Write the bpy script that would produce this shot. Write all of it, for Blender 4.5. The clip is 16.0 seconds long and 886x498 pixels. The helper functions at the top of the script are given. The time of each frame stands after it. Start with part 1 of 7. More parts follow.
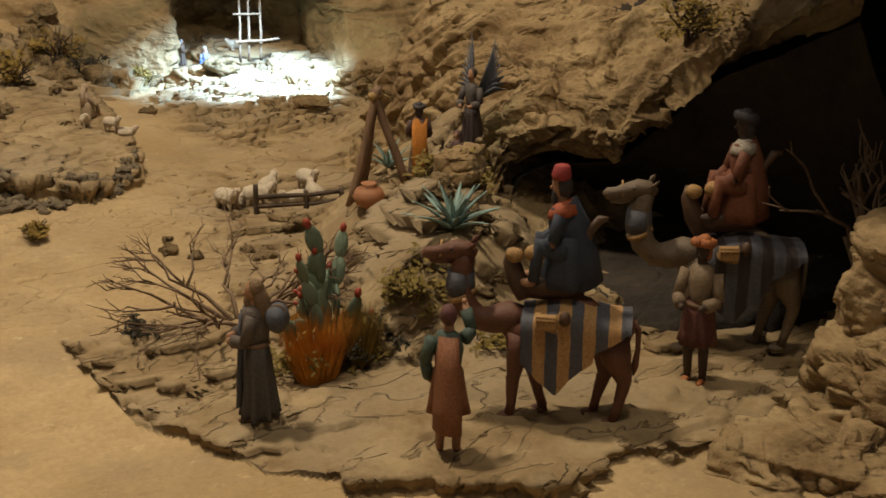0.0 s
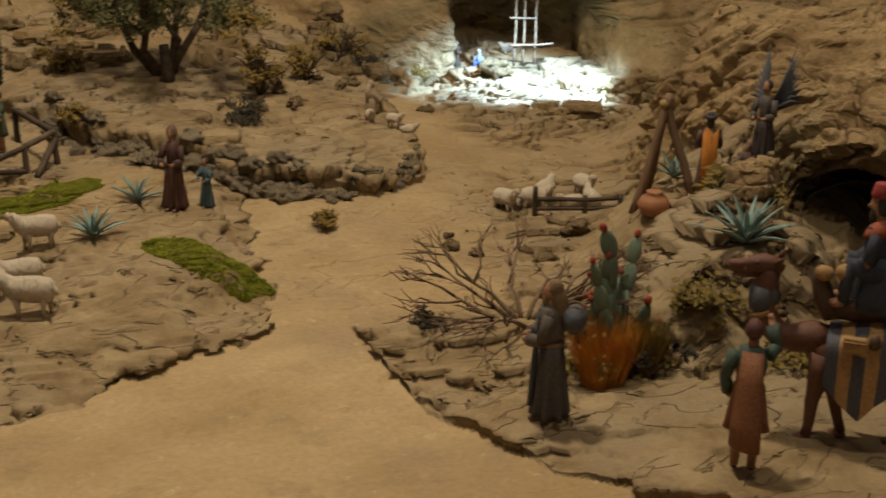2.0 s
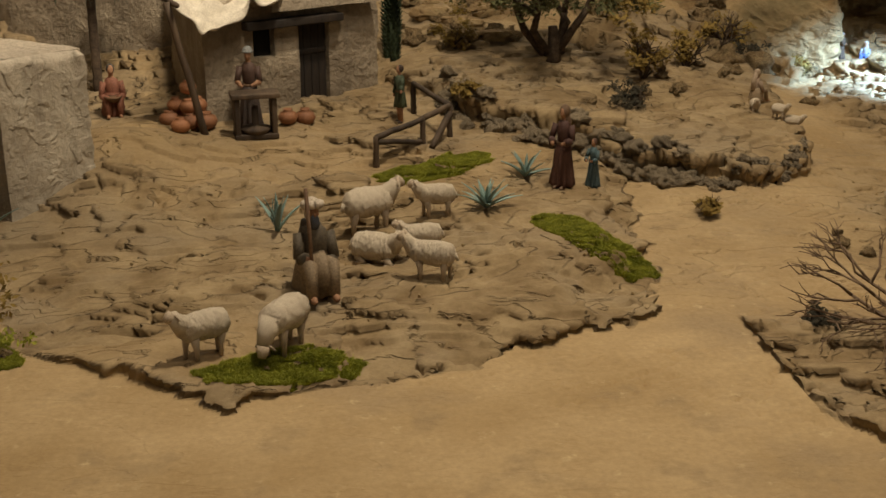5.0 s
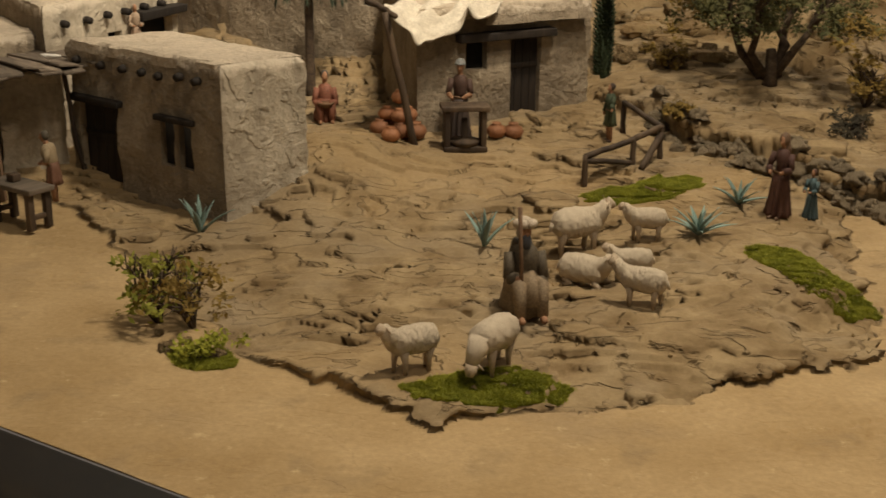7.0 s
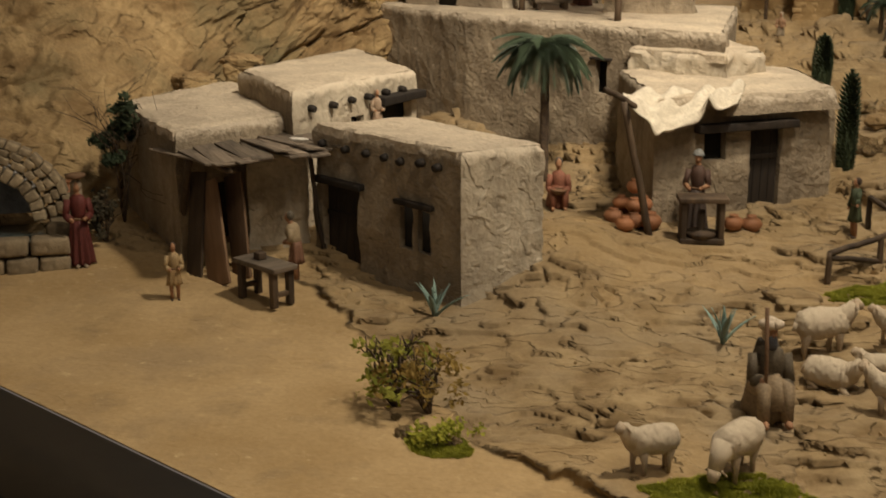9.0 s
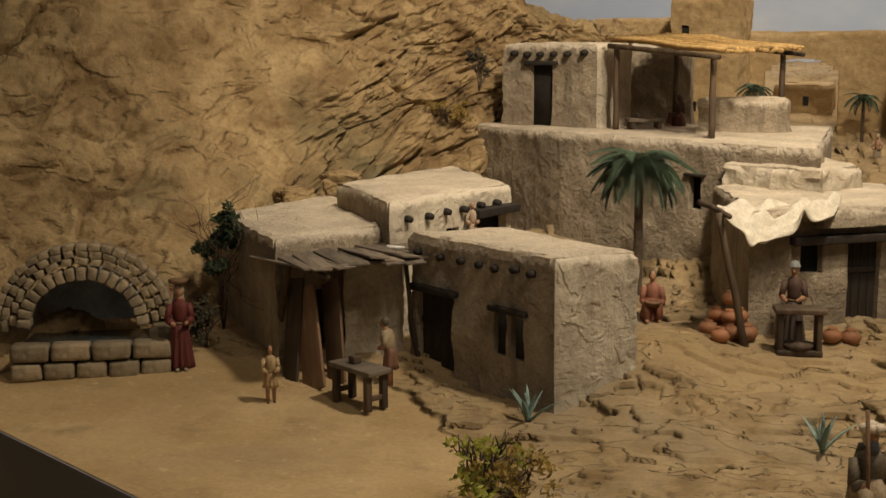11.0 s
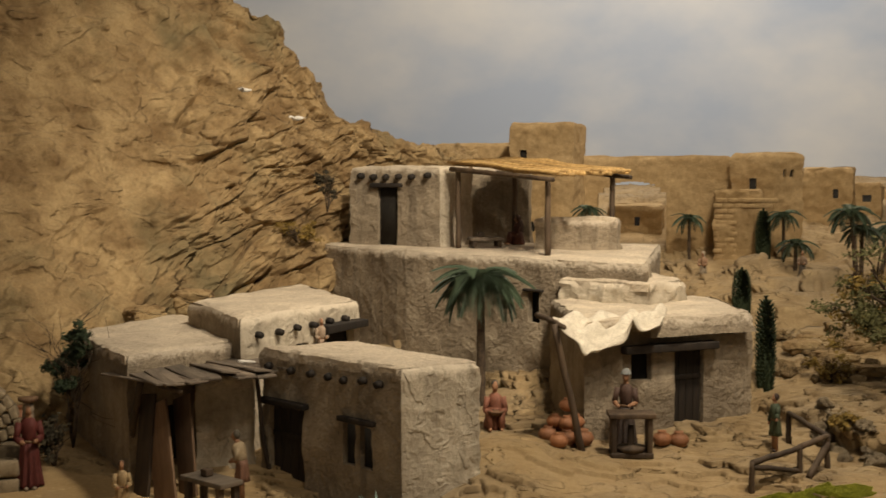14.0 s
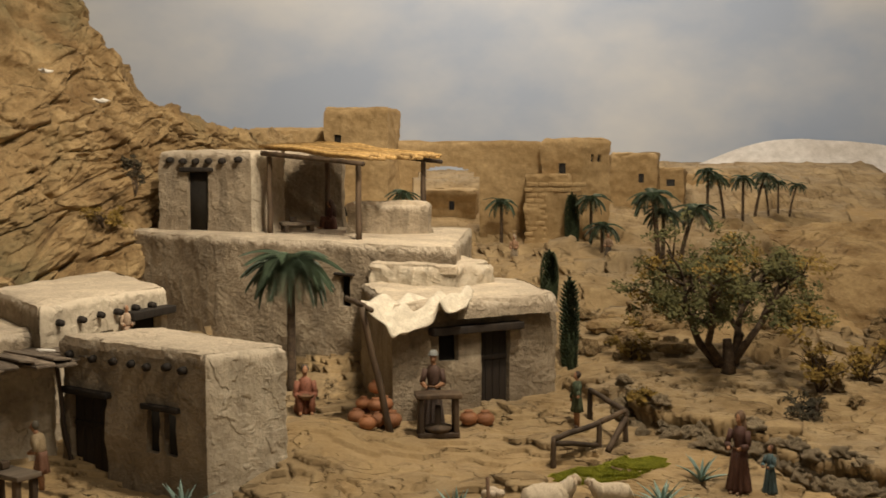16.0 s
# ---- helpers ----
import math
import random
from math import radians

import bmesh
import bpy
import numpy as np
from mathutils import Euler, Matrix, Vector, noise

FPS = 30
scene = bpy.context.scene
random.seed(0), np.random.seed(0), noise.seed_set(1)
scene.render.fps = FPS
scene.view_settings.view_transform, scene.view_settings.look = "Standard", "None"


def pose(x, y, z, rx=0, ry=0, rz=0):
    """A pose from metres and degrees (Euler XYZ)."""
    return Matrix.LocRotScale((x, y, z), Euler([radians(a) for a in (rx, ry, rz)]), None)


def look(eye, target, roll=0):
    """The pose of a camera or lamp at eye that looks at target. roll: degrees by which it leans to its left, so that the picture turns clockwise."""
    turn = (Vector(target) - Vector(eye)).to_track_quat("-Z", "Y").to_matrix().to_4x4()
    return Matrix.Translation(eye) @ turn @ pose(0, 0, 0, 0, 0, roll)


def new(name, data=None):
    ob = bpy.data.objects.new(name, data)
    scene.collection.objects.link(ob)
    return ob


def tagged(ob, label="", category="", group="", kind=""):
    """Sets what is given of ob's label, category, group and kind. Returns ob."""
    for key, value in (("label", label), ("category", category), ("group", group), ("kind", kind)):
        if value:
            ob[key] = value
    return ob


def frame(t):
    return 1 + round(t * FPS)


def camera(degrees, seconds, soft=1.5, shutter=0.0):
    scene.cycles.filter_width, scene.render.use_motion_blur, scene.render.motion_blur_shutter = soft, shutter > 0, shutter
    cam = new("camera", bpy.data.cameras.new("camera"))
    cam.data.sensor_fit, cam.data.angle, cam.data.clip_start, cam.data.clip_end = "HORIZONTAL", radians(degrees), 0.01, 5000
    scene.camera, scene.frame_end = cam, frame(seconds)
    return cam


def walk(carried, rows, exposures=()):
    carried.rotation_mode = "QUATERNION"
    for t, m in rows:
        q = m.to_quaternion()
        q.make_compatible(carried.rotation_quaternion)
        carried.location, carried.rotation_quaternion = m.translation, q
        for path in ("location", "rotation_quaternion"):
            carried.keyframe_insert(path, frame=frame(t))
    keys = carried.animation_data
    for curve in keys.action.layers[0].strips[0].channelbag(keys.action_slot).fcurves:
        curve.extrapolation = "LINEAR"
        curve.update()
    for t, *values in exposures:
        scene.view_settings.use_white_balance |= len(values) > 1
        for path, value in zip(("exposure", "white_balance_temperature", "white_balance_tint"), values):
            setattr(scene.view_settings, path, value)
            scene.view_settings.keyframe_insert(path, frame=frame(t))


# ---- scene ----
cam = camera(38.8, 16.0, shutter=0.4)
PATH = [
    (0, (0.3, 0.004, 0.784), (1.345, 1.585, 0.144), 0.2),
    (0.5, (0.279, 0.011, 0.786), (1.283, 1.619, 0.149), 0.4),
    (1, (0.257, 0.02, 0.784), (1.188, 1.675, 0.154), 0.6),
    (1.5, (0.238, 0.027, 0.786), (1.065, 1.735, 0.155), 0.6),
    (2, (0.214, 0.045, 0.778), (0.939, 1.798, 0.148), 0.5),
    (2.5, (0.195, 0.054, 0.773), (0.815, 1.847, 0.14), 0.2),
    (3, (0.177, 0.05, 0.772), (0.699, 1.873, 0.137), -0.0),
    (3.5, (0.161, 0.044, 0.771), (0.582, 1.89, 0.129), -0.5),
    (4, (0.142, 0.042, 0.77), (0.48, 1.904, 0.123), -0.9),
    (4.2, (0.133, 0.041, 0.772), (0.436, 1.908, 0.122), -0.8),
    (6.3, (0.075, 0.056, 0.792), (0.151, 1.945, 0.138), 0.8),
    (6.5, (0.068, 0.06, 0.794), (0.097, 1.951, 0.141), 0.8),
    (7, (0.052, 0.076, 0.793), (-0.006, 1.968, 0.149), 0.6),
    (7.5, (0.037, 0.082, 0.797), (-0.104, 1.972, 0.158), 0.5),
    (8, (0.023, 0.082, 0.804), (-0.215, 1.971, 0.192), 0.2),
    (8.5, (0.011, 0.081, 0.807), (-0.306, 1.968, 0.226), 0.0),
    (9, (-0.001, 0.087, 0.813), (-0.391, 1.976, 0.284), -0.1),
    (9.5, (-0.012, 0.094, 0.812), (-0.467, 1.986, 0.349), -0.2),
    (9.7, (-0.012, 0.092, 0.807), (-0.492, 1.982, 0.364), -0.2),
    (11.8, (0.011, 0.001, 0.749), (-0.534, 1.907, 0.49), -0.1),
    (12, (0.011, -0.015, 0.751), (-0.494, 1.905, 0.505), -0.2),
    (12.5, (0.016, -0.042, 0.753), (-0.451, 1.892, 0.543), -0.2),
    (13, (0.019, -0.046, 0.755), (-0.419, 1.898, 0.579), -0.1),
    (13.5, (0.031, -0.054, 0.754), (-0.352, 1.904, 0.607), -0.2),
    (14, (0.036, -0.072, 0.758), (-0.277, 1.9, 0.63), -0.2),
    (14.5, (0.039, -0.081, 0.756), (-0.19, 1.903, 0.647), -0.2),
    (15, (0.047, -0.08, 0.754), (-0.122, 1.91, 0.649), -0.2),
    (15.5, (0.07, -0.081, 0.751), (-0.037, 1.912, 0.627), -0.1),
    (16, (0.081, -0.079, 0.753), (0.043, 1.915, 0.602), -0.1),
]
walk(cam, [(t, look(eye, target, roll)) for t, eye, target, roll in PATH],
     [(0.0, 0.12), (1.0, 0.0), (2.5, -0.2), (4.2, -0.2), (6.5, -0.05), (8.0, 0.0), (13.0, 0.0), (16.0, 0.1)])
# world, lights and exposure
world = bpy.data.worlds.new("room_light")
scene.world = world
world.use_nodes = True
world.node_tree.nodes["Background"].inputs[0].default_value = (1.0, 0.84, 0.66, 1)
world.node_tree.nodes["Background"].inputs[1].default_value = 0.12


def area_lamp(name, eye, target, watts, size, colour):
    data = bpy.data.lights.new(name, "AREA")
    data.shape, data.size, data.energy, data.color = "DISK", size, watts, colour
    ob = new(name, data)
    ob.matrix_world = look(eye, target)
    return ob


def spot_lamp(name, eye, target, watts, size, angle, blend, colour):
    data = bpy.data.lights.new(name, "SPOT")
    data.shadow_soft_size, data.energy, data.color = size, watts, colour
    data.spot_size, data.spot_blend = radians(angle), blend
    ob = new(name, data)
    ob.matrix_world = look(eye, target)
    return ob


WARM = (1.0, 0.85, 0.65)
area_lamp("track_lamp_main", (0.75, 2.1, 2.9), (0.35, 2.4, 0.0), 66, 0.26, WARM)
# unseen lamp added to brighten rock and figures that face the camera
area_lamp("track_lamp_front", (0.85, 0.60, 2.9), (0.3, 2.0, 0.1), 17, 0.30, WARM)
# unseen spot added to lift the cliff and the upper houses
spot_lamp("track_lamp_left", (0.6, 1.3, 2.9), (-0.74, 3.95, 0.60), 335, 0.12, 45, 0.85, WARM)
area_lamp("track_lamp_back", (0.75, 4.7, 2.7), (0.35, 5.0, 0.2), 20, 0.5, (1.0, 0.83, 0.60))
area_lamp("sky_wash_lamp", (0.3, 6.2, 3.6), (0.6, 9.4, 1.6), 140, 0.8, (1.0, 0.88, 0.74))
spot_lamp("stable_lamp", (1.97, 3.27, 0.44), (1.90, 3.42, 0.05), 125, 0.03, 88, 0.6, (0.38, 0.64, 1.0))


# materials
def shader(name):
    m = bpy.data.materials.new(name)
    m.use_nodes = True
    t = m.node_tree
    return m, t.nodes, t.links, t.nodes["Principled BSDF"]


def plates(nodes, links, source, stretch, levels, width=0.14, detail=5, rough=0.5):
    """Thin layers of stone: a noise cut into flat levels with short steep edges."""
    mapping = nodes.new("ShaderNodeMapping")
    mapping.inputs["Scale"].default_value = stretch
    links.new(source, mapping.inputs[0])
    n = nodes.new("ShaderNodeTexNoise")
    n.inputs["Scale"].default_value, n.inputs["Detail"].default_value, n.inputs["Roughness"].default_value, n.inputs["Distortion"].default_value = 1.0, detail, rough, 0.4
    links.new(mapping.outputs[0], n.inputs["Vector"])

    def math_node(kind, a, b=None):
        m = nodes.new("ShaderNodeMath")
        m.operation = kind
        for slot, v in ((0, a), (1, b)):
            if v is None:
                continue
            if hasattr(v, "is_linked"):
                links.new(v, m.inputs[slot])
            else:
                m.inputs[slot].default_value = v
        return m.outputs[0]

    k = math_node("MULTIPLY", n.outputs["Fac"], levels)
    edge = nodes.new("ShaderNodeMapRange")
    edge.interpolation_type = "SMOOTHSTEP"
    edge.inputs[1].default_value, edge.inputs[2].default_value = 1 - width, 1.0
    links.new(math_node("FRACT", k), edge.inputs[0])
    return math_node("ADD", math_node("FLOOR", k), edge.outputs[0])


def mat(name, dark, light, scale=20.0, rough=0.85, bump=0.3, fine=6.0, metal=0.0, stain=None, contrast=0.5, stretch=None, vary=0.0, layers=None, lime=None):
    """Two colours mixed by coarse noise, a finer grain over it and a relief of both; stain adds patches of a third colour,
    layers (stretch, levels, depth) a relief of thin plates, lime a wash of that colour spilt over the wall's top edge."""
    m, nodes, links, out = shader(name)
    where = nodes.new("ShaderNodeTexCoord")
    source = where.outputs["Object"]
    if stretch:
        mapping = nodes.new("ShaderNodeMapping")
        mapping.inputs["Scale"].default_value = stretch
        links.new(source, mapping.inputs[0])
        source = mapping.outputs[0]

    def grain(size, detail, rough_=0.6):
        n = nodes.new("ShaderNodeTexNoise")
        n.inputs["Scale"].default_value, n.inputs["Detail"].default_value, n.inputs["Roughness"].default_value = size, detail, rough_
        links.new(source, n.inputs["Vector"])
        return n.outputs["Fac"]

    def mix(kind, fac, a, b):
        n = nodes.new("ShaderNodeMix")
        n.data_type, n.blend_type = "RGBA", kind
        for slot, v in ((0, fac), (6, a), (7, b)):
            if hasattr(v, "is_linked"):
                links.new(v, n.inputs[slot])
            else:
                n.inputs[slot].default_value = v if slot == 0 else (*v, 1)
        return n.outputs[2]

    def ramp(v, a, b):
        n = nodes.new("ShaderNodeMapRange")
        n.inputs[1].default_value, n.inputs[2].default_value = a, b
        links.new(v, n.inputs[0])
        return n.outputs[0]

    coarse, small = grain(scale, 5), grain(scale * fine, 4, 0.7)
    colour = mix("MIX", ramp(coarse, 0.5 - 0.3 * contrast, 0.5 + 0.3 * contrast), dark, light)
    colour = mix("MULTIPLY", 0.55, colour, mix("MIX", ramp(small, 0.3, 0.7), (0.62, 0.60, 0.56), (1.25, 1.25, 1.25)))
    if stain:
        colour = mix("MIX", ramp(grain(scale * 0.37, 6), 0.52, 0.72), colour, stain)
    if lime:
        runs = nodes.new("ShaderNodeMapping")
        runs.inputs["Scale"].default_value = (26, 26, 3.0)
        links.new(where.outputs["Object"], runs.inputs[0])
        streak = nodes.new("ShaderNodeTexNoise")
        streak.inputs["Scale"].default_value, streak.inputs["Detail"].default_value = 1.0, 5
        links.new(runs.outputs[0], streak.inputs["Vector"])
        colour = mix("MIX", ramp(streak.outputs["Fac"], 0.53, 0.80), colour, tuple(0.62 * c for c in dark))
        below = nodes.new("ShaderNodeAttribute")
        below.attribute_name = "below_top"
        ragged = nodes.new("ShaderNodeMath")
        ragged.operation = "MULTIPLY_ADD"
        ragged.inputs[1].default_value = 0.085
        links.new(grain(26, 5, 0.7), ragged.inputs[0])
        links.new(below.outputs["Fac"], ragged.inputs[2])
        colour = mix("MIX", ramp(ragged.outputs[0], 0.066, 0.050), colour, lime)
    if vary:
        info = nodes.new("ShaderNodeObjectInfo")
        hsv = nodes.new("ShaderNodeHueSaturation")
        links.new(colour, hsv.inputs["Color"])
        span = nodes.new("ShaderNodeMapRange")
        span.inputs[3].default_value, span.inputs[4].default_value = 1 - vary, 1 + vary
        links.new(info.outputs["Random"], span.inputs[0])
        links.new(span.outputs[0], hsv.inputs["Value"])
        colour = hsv.outputs[0]
    links.new(colour, out.inputs["Base Color"])
    out.inputs["Roughness"].default_value, out.inputs["Metallic"].default_value = rough, metal
    if bump:
        b = nodes.new("ShaderNodeBump")
        b.inputs["Strength"].default_value, b.inputs["Distance"].default_value = bump, 0.12 / scale
        links.new(mix("ADD", 0.6, coarse, small), b.inputs["Height"])
        if layers:
            c = nodes.new("ShaderNodeBump")
            c.inputs["Strength"].default_value, c.inputs["Distance"].default_value = 1.0, layers[2]
            links.new(plates(nodes, links, where.outputs["Object"], layers[0], layers[1], 0.4), c.inputs["Height"])
            links.new(c.outputs[0], b.inputs["Normal"])
        links.new(b.outputs[0], out.inputs["Normal"])
    return m


M = dict(
    rock=mat("ochre_rock", (0.20, 0.125, 0.052), (0.40, 0.285, 0.14), 7, 0.9, 0.6, 12, stain=(0.155, 0.125, 0.06), layers=((4.0, 4.0, 6.5), 8, 0.008)),
    # dark brown rock taken near black: the cave's shade is in the colour
    shaded_darkrock=mat("shaded_dark_cave_rock", (0.018, 0.013, 0.008), (0.05, 0.036, 0.022), 5, 0.95, 0.6, 9),
    cave=mat("grey_rock", (0.16, 0.16, 0.16), (0.36, 0.36, 0.36), 9, 0.9, 0.7, 7),
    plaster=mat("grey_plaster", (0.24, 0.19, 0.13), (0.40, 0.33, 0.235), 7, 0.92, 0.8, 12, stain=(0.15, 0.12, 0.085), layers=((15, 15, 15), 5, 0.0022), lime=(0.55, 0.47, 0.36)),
    # worn limewash, and the brighter tone of walls on the lit side
    limewash=mat("limewash_and_lit_sides", (0.42, 0.36, 0.27), (0.60, 0.53, 0.41), 8, 0.92, 0.5, 9, stain=(0.27, 0.225, 0.165), layers=((14, 14, 14), 5, 0.0028), lime=(0.60, 0.52, 0.40)),
    roof=mat("pale_lime_roof", (0.47, 0.395, 0.30), (0.65, 0.555, 0.42), 8, 0.95, 0.8, 10, layers=((13, 13, 13), 5, 0.0022)),
    farwall=mat("tan_clay_wall", (0.34, 0.23, 0.105), (0.48, 0.345, 0.18), 6, 0.92, 0.4, 9),
    dark=mat("room_shade", (0.014, 0.012, 0.010), (0.03, 0.026, 0.02), 20, 0.95, 0.0),
    doorwood=mat("black_brown_wood", (0.010, 0.007, 0.005), (0.028, 0.019, 0.012), 30, 0.8, 0.6, 5, stretch=(1, 1, 0.15), vary=0.3),
    wood=mat("dark_wood", (0.035, 0.022, 0.013), (0.10, 0.066, 0.038), 30, 0.75, 0.6, 5, stretch=(1, 1, 0.15), vary=0.3),
    plank=mat("brown_plank", (0.13, 0.075, 0.04), (0.24, 0.145, 0.08), 25, 0.8, 0.5, 6, stretch=(1, 1, 0.12), vary=0.25),
    frame=mat("black_painted_board", (0.006, 0.006, 0.006), (0.012, 0.011, 0.010), 40, 0.45, 0.1),
    black=mat("black_paint", (0.01, 0.01, 0.01), (0.02, 0.02, 0.02), 40, 0.6, 0.1),
)


def sky_paint():
    """A painted sky: soft grey-blue with pale brushed clouds."""
    m, nodes, links, out = shader("painted_sky")
    where = nodes.new("ShaderNodeTexCoord")
    mapping = nodes.new("ShaderNodeMapping")
    mapping.inputs["Scale"].default_value = (0.55, 0.55, 0.9)
    links.new(where.outputs["Object"], mapping.inputs[0])
    n = nodes.new("ShaderNodeTexNoise")
    n.inputs["Scale"].default_value, n.inputs["Detail"].default_value, n.inputs["Roughness"].default_value = 1.1, 5, 0.55
    links.new(mapping.outputs[0], n.inputs["Vector"])
    r = nodes.new("ShaderNodeValToRGB")
    r.color_ramp.elements[0].position, r.color_ramp.elements[0].color = 0.36, (0.34, 0.40, 0.50, 1)
    r.color_ramp.elements[1].position, r.color_ramp.elements[1].color = 0.66, (0.56, 0.57, 0.57, 1)
    links.new(n.outputs[0], r.inputs[0])
    links.new(r.outputs[0], out.inputs["Base Color"])
    out.inputs["Roughness"].default_value = 0.95
    return m


def ground_paint():
    """Sand over plaster rock: smooth ochre where it lies flat, greyer and rougher where the rock shows."""
    m, nodes, links, out = shader("painted_sand_ground")
    where = nodes.new("ShaderNodeTexCoord")
    rockiness = nodes.new("ShaderNodeAttribute")
    rockiness.attribute_name = "rockiness"

    def grain(size, detail, rough_=0.6):
        n = nodes.new("ShaderNodeTexNoise")
        n.inputs["Scale"].default_value, n.inputs["Detail"].default_value, n.inputs["Roughness"].default_value = size, detail, rough_
        links.new(where.outputs["Object"], n.inputs["Vector"])
        return n.outputs["Fac"]

    def mix(kind, fac, a, b):
        n = nodes.new("ShaderNodeMix")
        n.data_type, n.blend_type = "RGBA", kind
        for slot, v in ((0, fac), (6, a), (7, b)):
            if hasattr(v, "is_linked"):
                links.new(v, n.inputs[slot])
            else:
                n.inputs[slot].default_value = v if slot == 0 else (*v, 1)
        return n.outputs[2]

    def ramp(v, a, b):
        n = nodes.new("ShaderNodeMapRange")
        n.inputs[1].default_value, n.inputs[2].default_value = a, b
        links.new(v, n.inputs[0])
        return n.outputs[0]

    sand = mix("MIX", ramp(grain(3.0, 6), 0.35, 0.65), (0.34, 0.228, 0.10), (0.48, 0.345, 0.178))
    sand = mix("MIX", ramp(grain(9, 5), 0.56, 0.74), sand, (0.29, 0.205, 0.105))
    sand = mix("MIX", ramp(grain(1.7, 7, 0.65), 0.54, 0.66), sand, (0.33, 0.235, 0.125))
    sand = mix("MIX", ramp(grain(26, 6, 0.7), 0.60, 0.70), sand, (0.52, 0.39, 0.21))
    rock = mix("MIX", ramp(grain(11, 6), 0.35, 0.65), (0.19, 0.125, 0.055), (0.36, 0.265, 0.14))
    rock = mix("MIX", ramp(grain(4, 4), 0.48, 0.66), rock, (0.285, 0.215, 0.125))
    colour = mix("MIX", rockiness.outputs["Fac"], sand, rock)
    colour = mix("MULTIPLY", 0.5, colour, mix("MIX", ramp(grain(90, 4, 0.75), 0.3, 0.7), (0.7, 0.67, 0.62), (1.2, 1.2, 1.2)))
    links.new(colour, out.inputs["Base Color"])
    out.inputs["Roughness"].default_value = 0.92
    ridges = nodes.new("ShaderNodeTexNoise")
    ridges.noise_type = "RIDGED_MULTIFRACTAL"
    ridges.inputs["Scale"].default_value, ridges.inputs["Detail"].default_value = 13, 5
    links.new(where.outputs["Object"], ridges.inputs["Vector"])
    wide = nodes.new("ShaderNodeMath")
    wide.operation = "MULTIPLY"
    links.new(ramp(ridges.outputs["Fac"], 0.2, 1.6), wide.inputs[0])
    links.new(rockiness.outputs["Fac"], wide.inputs[1])
    a = nodes.new("ShaderNodeBump")
    a.inputs["Strength"].default_value, a.inputs["Distance"].default_value = 0.3, 0.010
    links.new(wide.outputs[0], a.inputs["Height"])
    cut = nodes.new("ShaderNodeMath")
    cut.operation = "MULTIPLY"
    links.new(plates(nodes, links, where.outputs["Object"], (3.6, 7.0, 5.0), 9, 0.16, 6, 0.52), cut.inputs[0])
    links.new(ramp(rockiness.outputs["Fac"], -0.12, 0.75), cut.inputs[1])
    layer = nodes.new("ShaderNodeBump")
    layer.inputs["Strength"].default_value, layer.inputs["Distance"].default_value = 1.0, 0.0070
    links.new(cut.outputs[0], layer.inputs["Height"])
    links.new(layer.outputs[0], a.inputs["Normal"])
    b = nodes.new("ShaderNodeBump")
    b.inputs["Strength"].default_value, b.inputs["Distance"].default_value = 0.35, 0.005
    links.new(grain(70, 6, 0.7), b.inputs["Height"])
    links.new(a.outputs[0], b.inputs["Normal"])
    links.new(b.outputs[0], out.inputs["Normal"])
    return m


M["sky"], M["ground"] = sky_paint(), ground_paint()


# shape helpers
def link_mesh(name, bm, material, smooth=True):
    me = bpy.data.meshes.new(name)
    bmesh.ops.recalc_face_normals(bm, faces=bm.faces)
    bm.to_mesh(me)
    bm.free()
    for m in material if isinstance(material, (list, tuple)) else [material]:
        me.materials.append(m)
    if smooth:
        me.polygons.foreach_set("use_smooth", [True] * len(me.polygons))
    if smooth and name in ("wall", "roof"):
        me.set_sharp_from_angle(angle=radians(38))
    return new(name, me)


def part(name, bm, material, parent, label="", smooth=True):
    ob = link_mesh(name, bm, material, smooth)
    ob.parent = parent
    return tagged(ob, label)


def thing(name, m, label, category, group="", kind=""):
    ob = new(name)
    ob.empty_display_size = 0.02
    ob.matrix_world = m
    return tagged(ob, label, category, group, kind)


def sheet_mesh(name, grid, material):
    """A smooth sheet from an array of rows x columns x 3."""
    rows, cols = grid.shape[:2]
    n = np.arange(rows * cols).reshape(rows, cols)
    quads = np.stack([n[:-1, :-1], n[:-1, 1:], n[1:, 1:], n[1:, :-1]], -1).reshape(-1, 4)
    me = bpy.data.meshes.new(name)
    me.from_pydata(grid.reshape(-1, 3).tolist(), [], quads.tolist())
    me.materials.append(material)
    me.polygons.foreach_set("use_smooth", [True] * len(me.polygons))
    return me


def along(points, n):
    """n places evenly along a smooth line through the points."""
    p = np.array(points, float)
    s = np.linspace(0, len(p) - 1, n)
    return np.stack([np.interp(s, range(len(p)), p[:, k]) for k in range(p.shape[1])], 1)


def soften(a, times):
    for _ in range(times):
        a[1:-1] = (a[:-2] + 2 * a[1:-1] + a[2:]) / 4
    return a


# --- terrain numbers ---
def hashed(i, j, seed):
    v = np.sin(i * 127.1 + j * 311.7 + seed * 74.7) * 43758.5453
    return v - np.floor(v)


def vnoise(x, y, seed=0.0):
    i, j = np.floor(x), np.floor(y)
    u, v = x - i, y - j
    u, v = u * u * (3 - 2 * u), v * v * (3 - 2 * v)
    a, b = hashed(i, j, seed), hashed(i + 1, j, seed)
    c, d = hashed(i, j + 1, seed), hashed(i + 1, j + 1, seed)
    return (a + (b - a) * u) * (1 - v) + (c + (d - c) * u) * v


def fbm(x, y, seed=0.0, octaves=4):
    total, gain, size = 0, 0.5, 1.0
    for k in range(octaves):
        total = total + gain * vnoise(x * size + 17.3 * k, y * size - 9.1 * k, seed + k)
        gain, size = gain * 0.5, size * 2.03
    return total / (1 - 0.5**octaves)


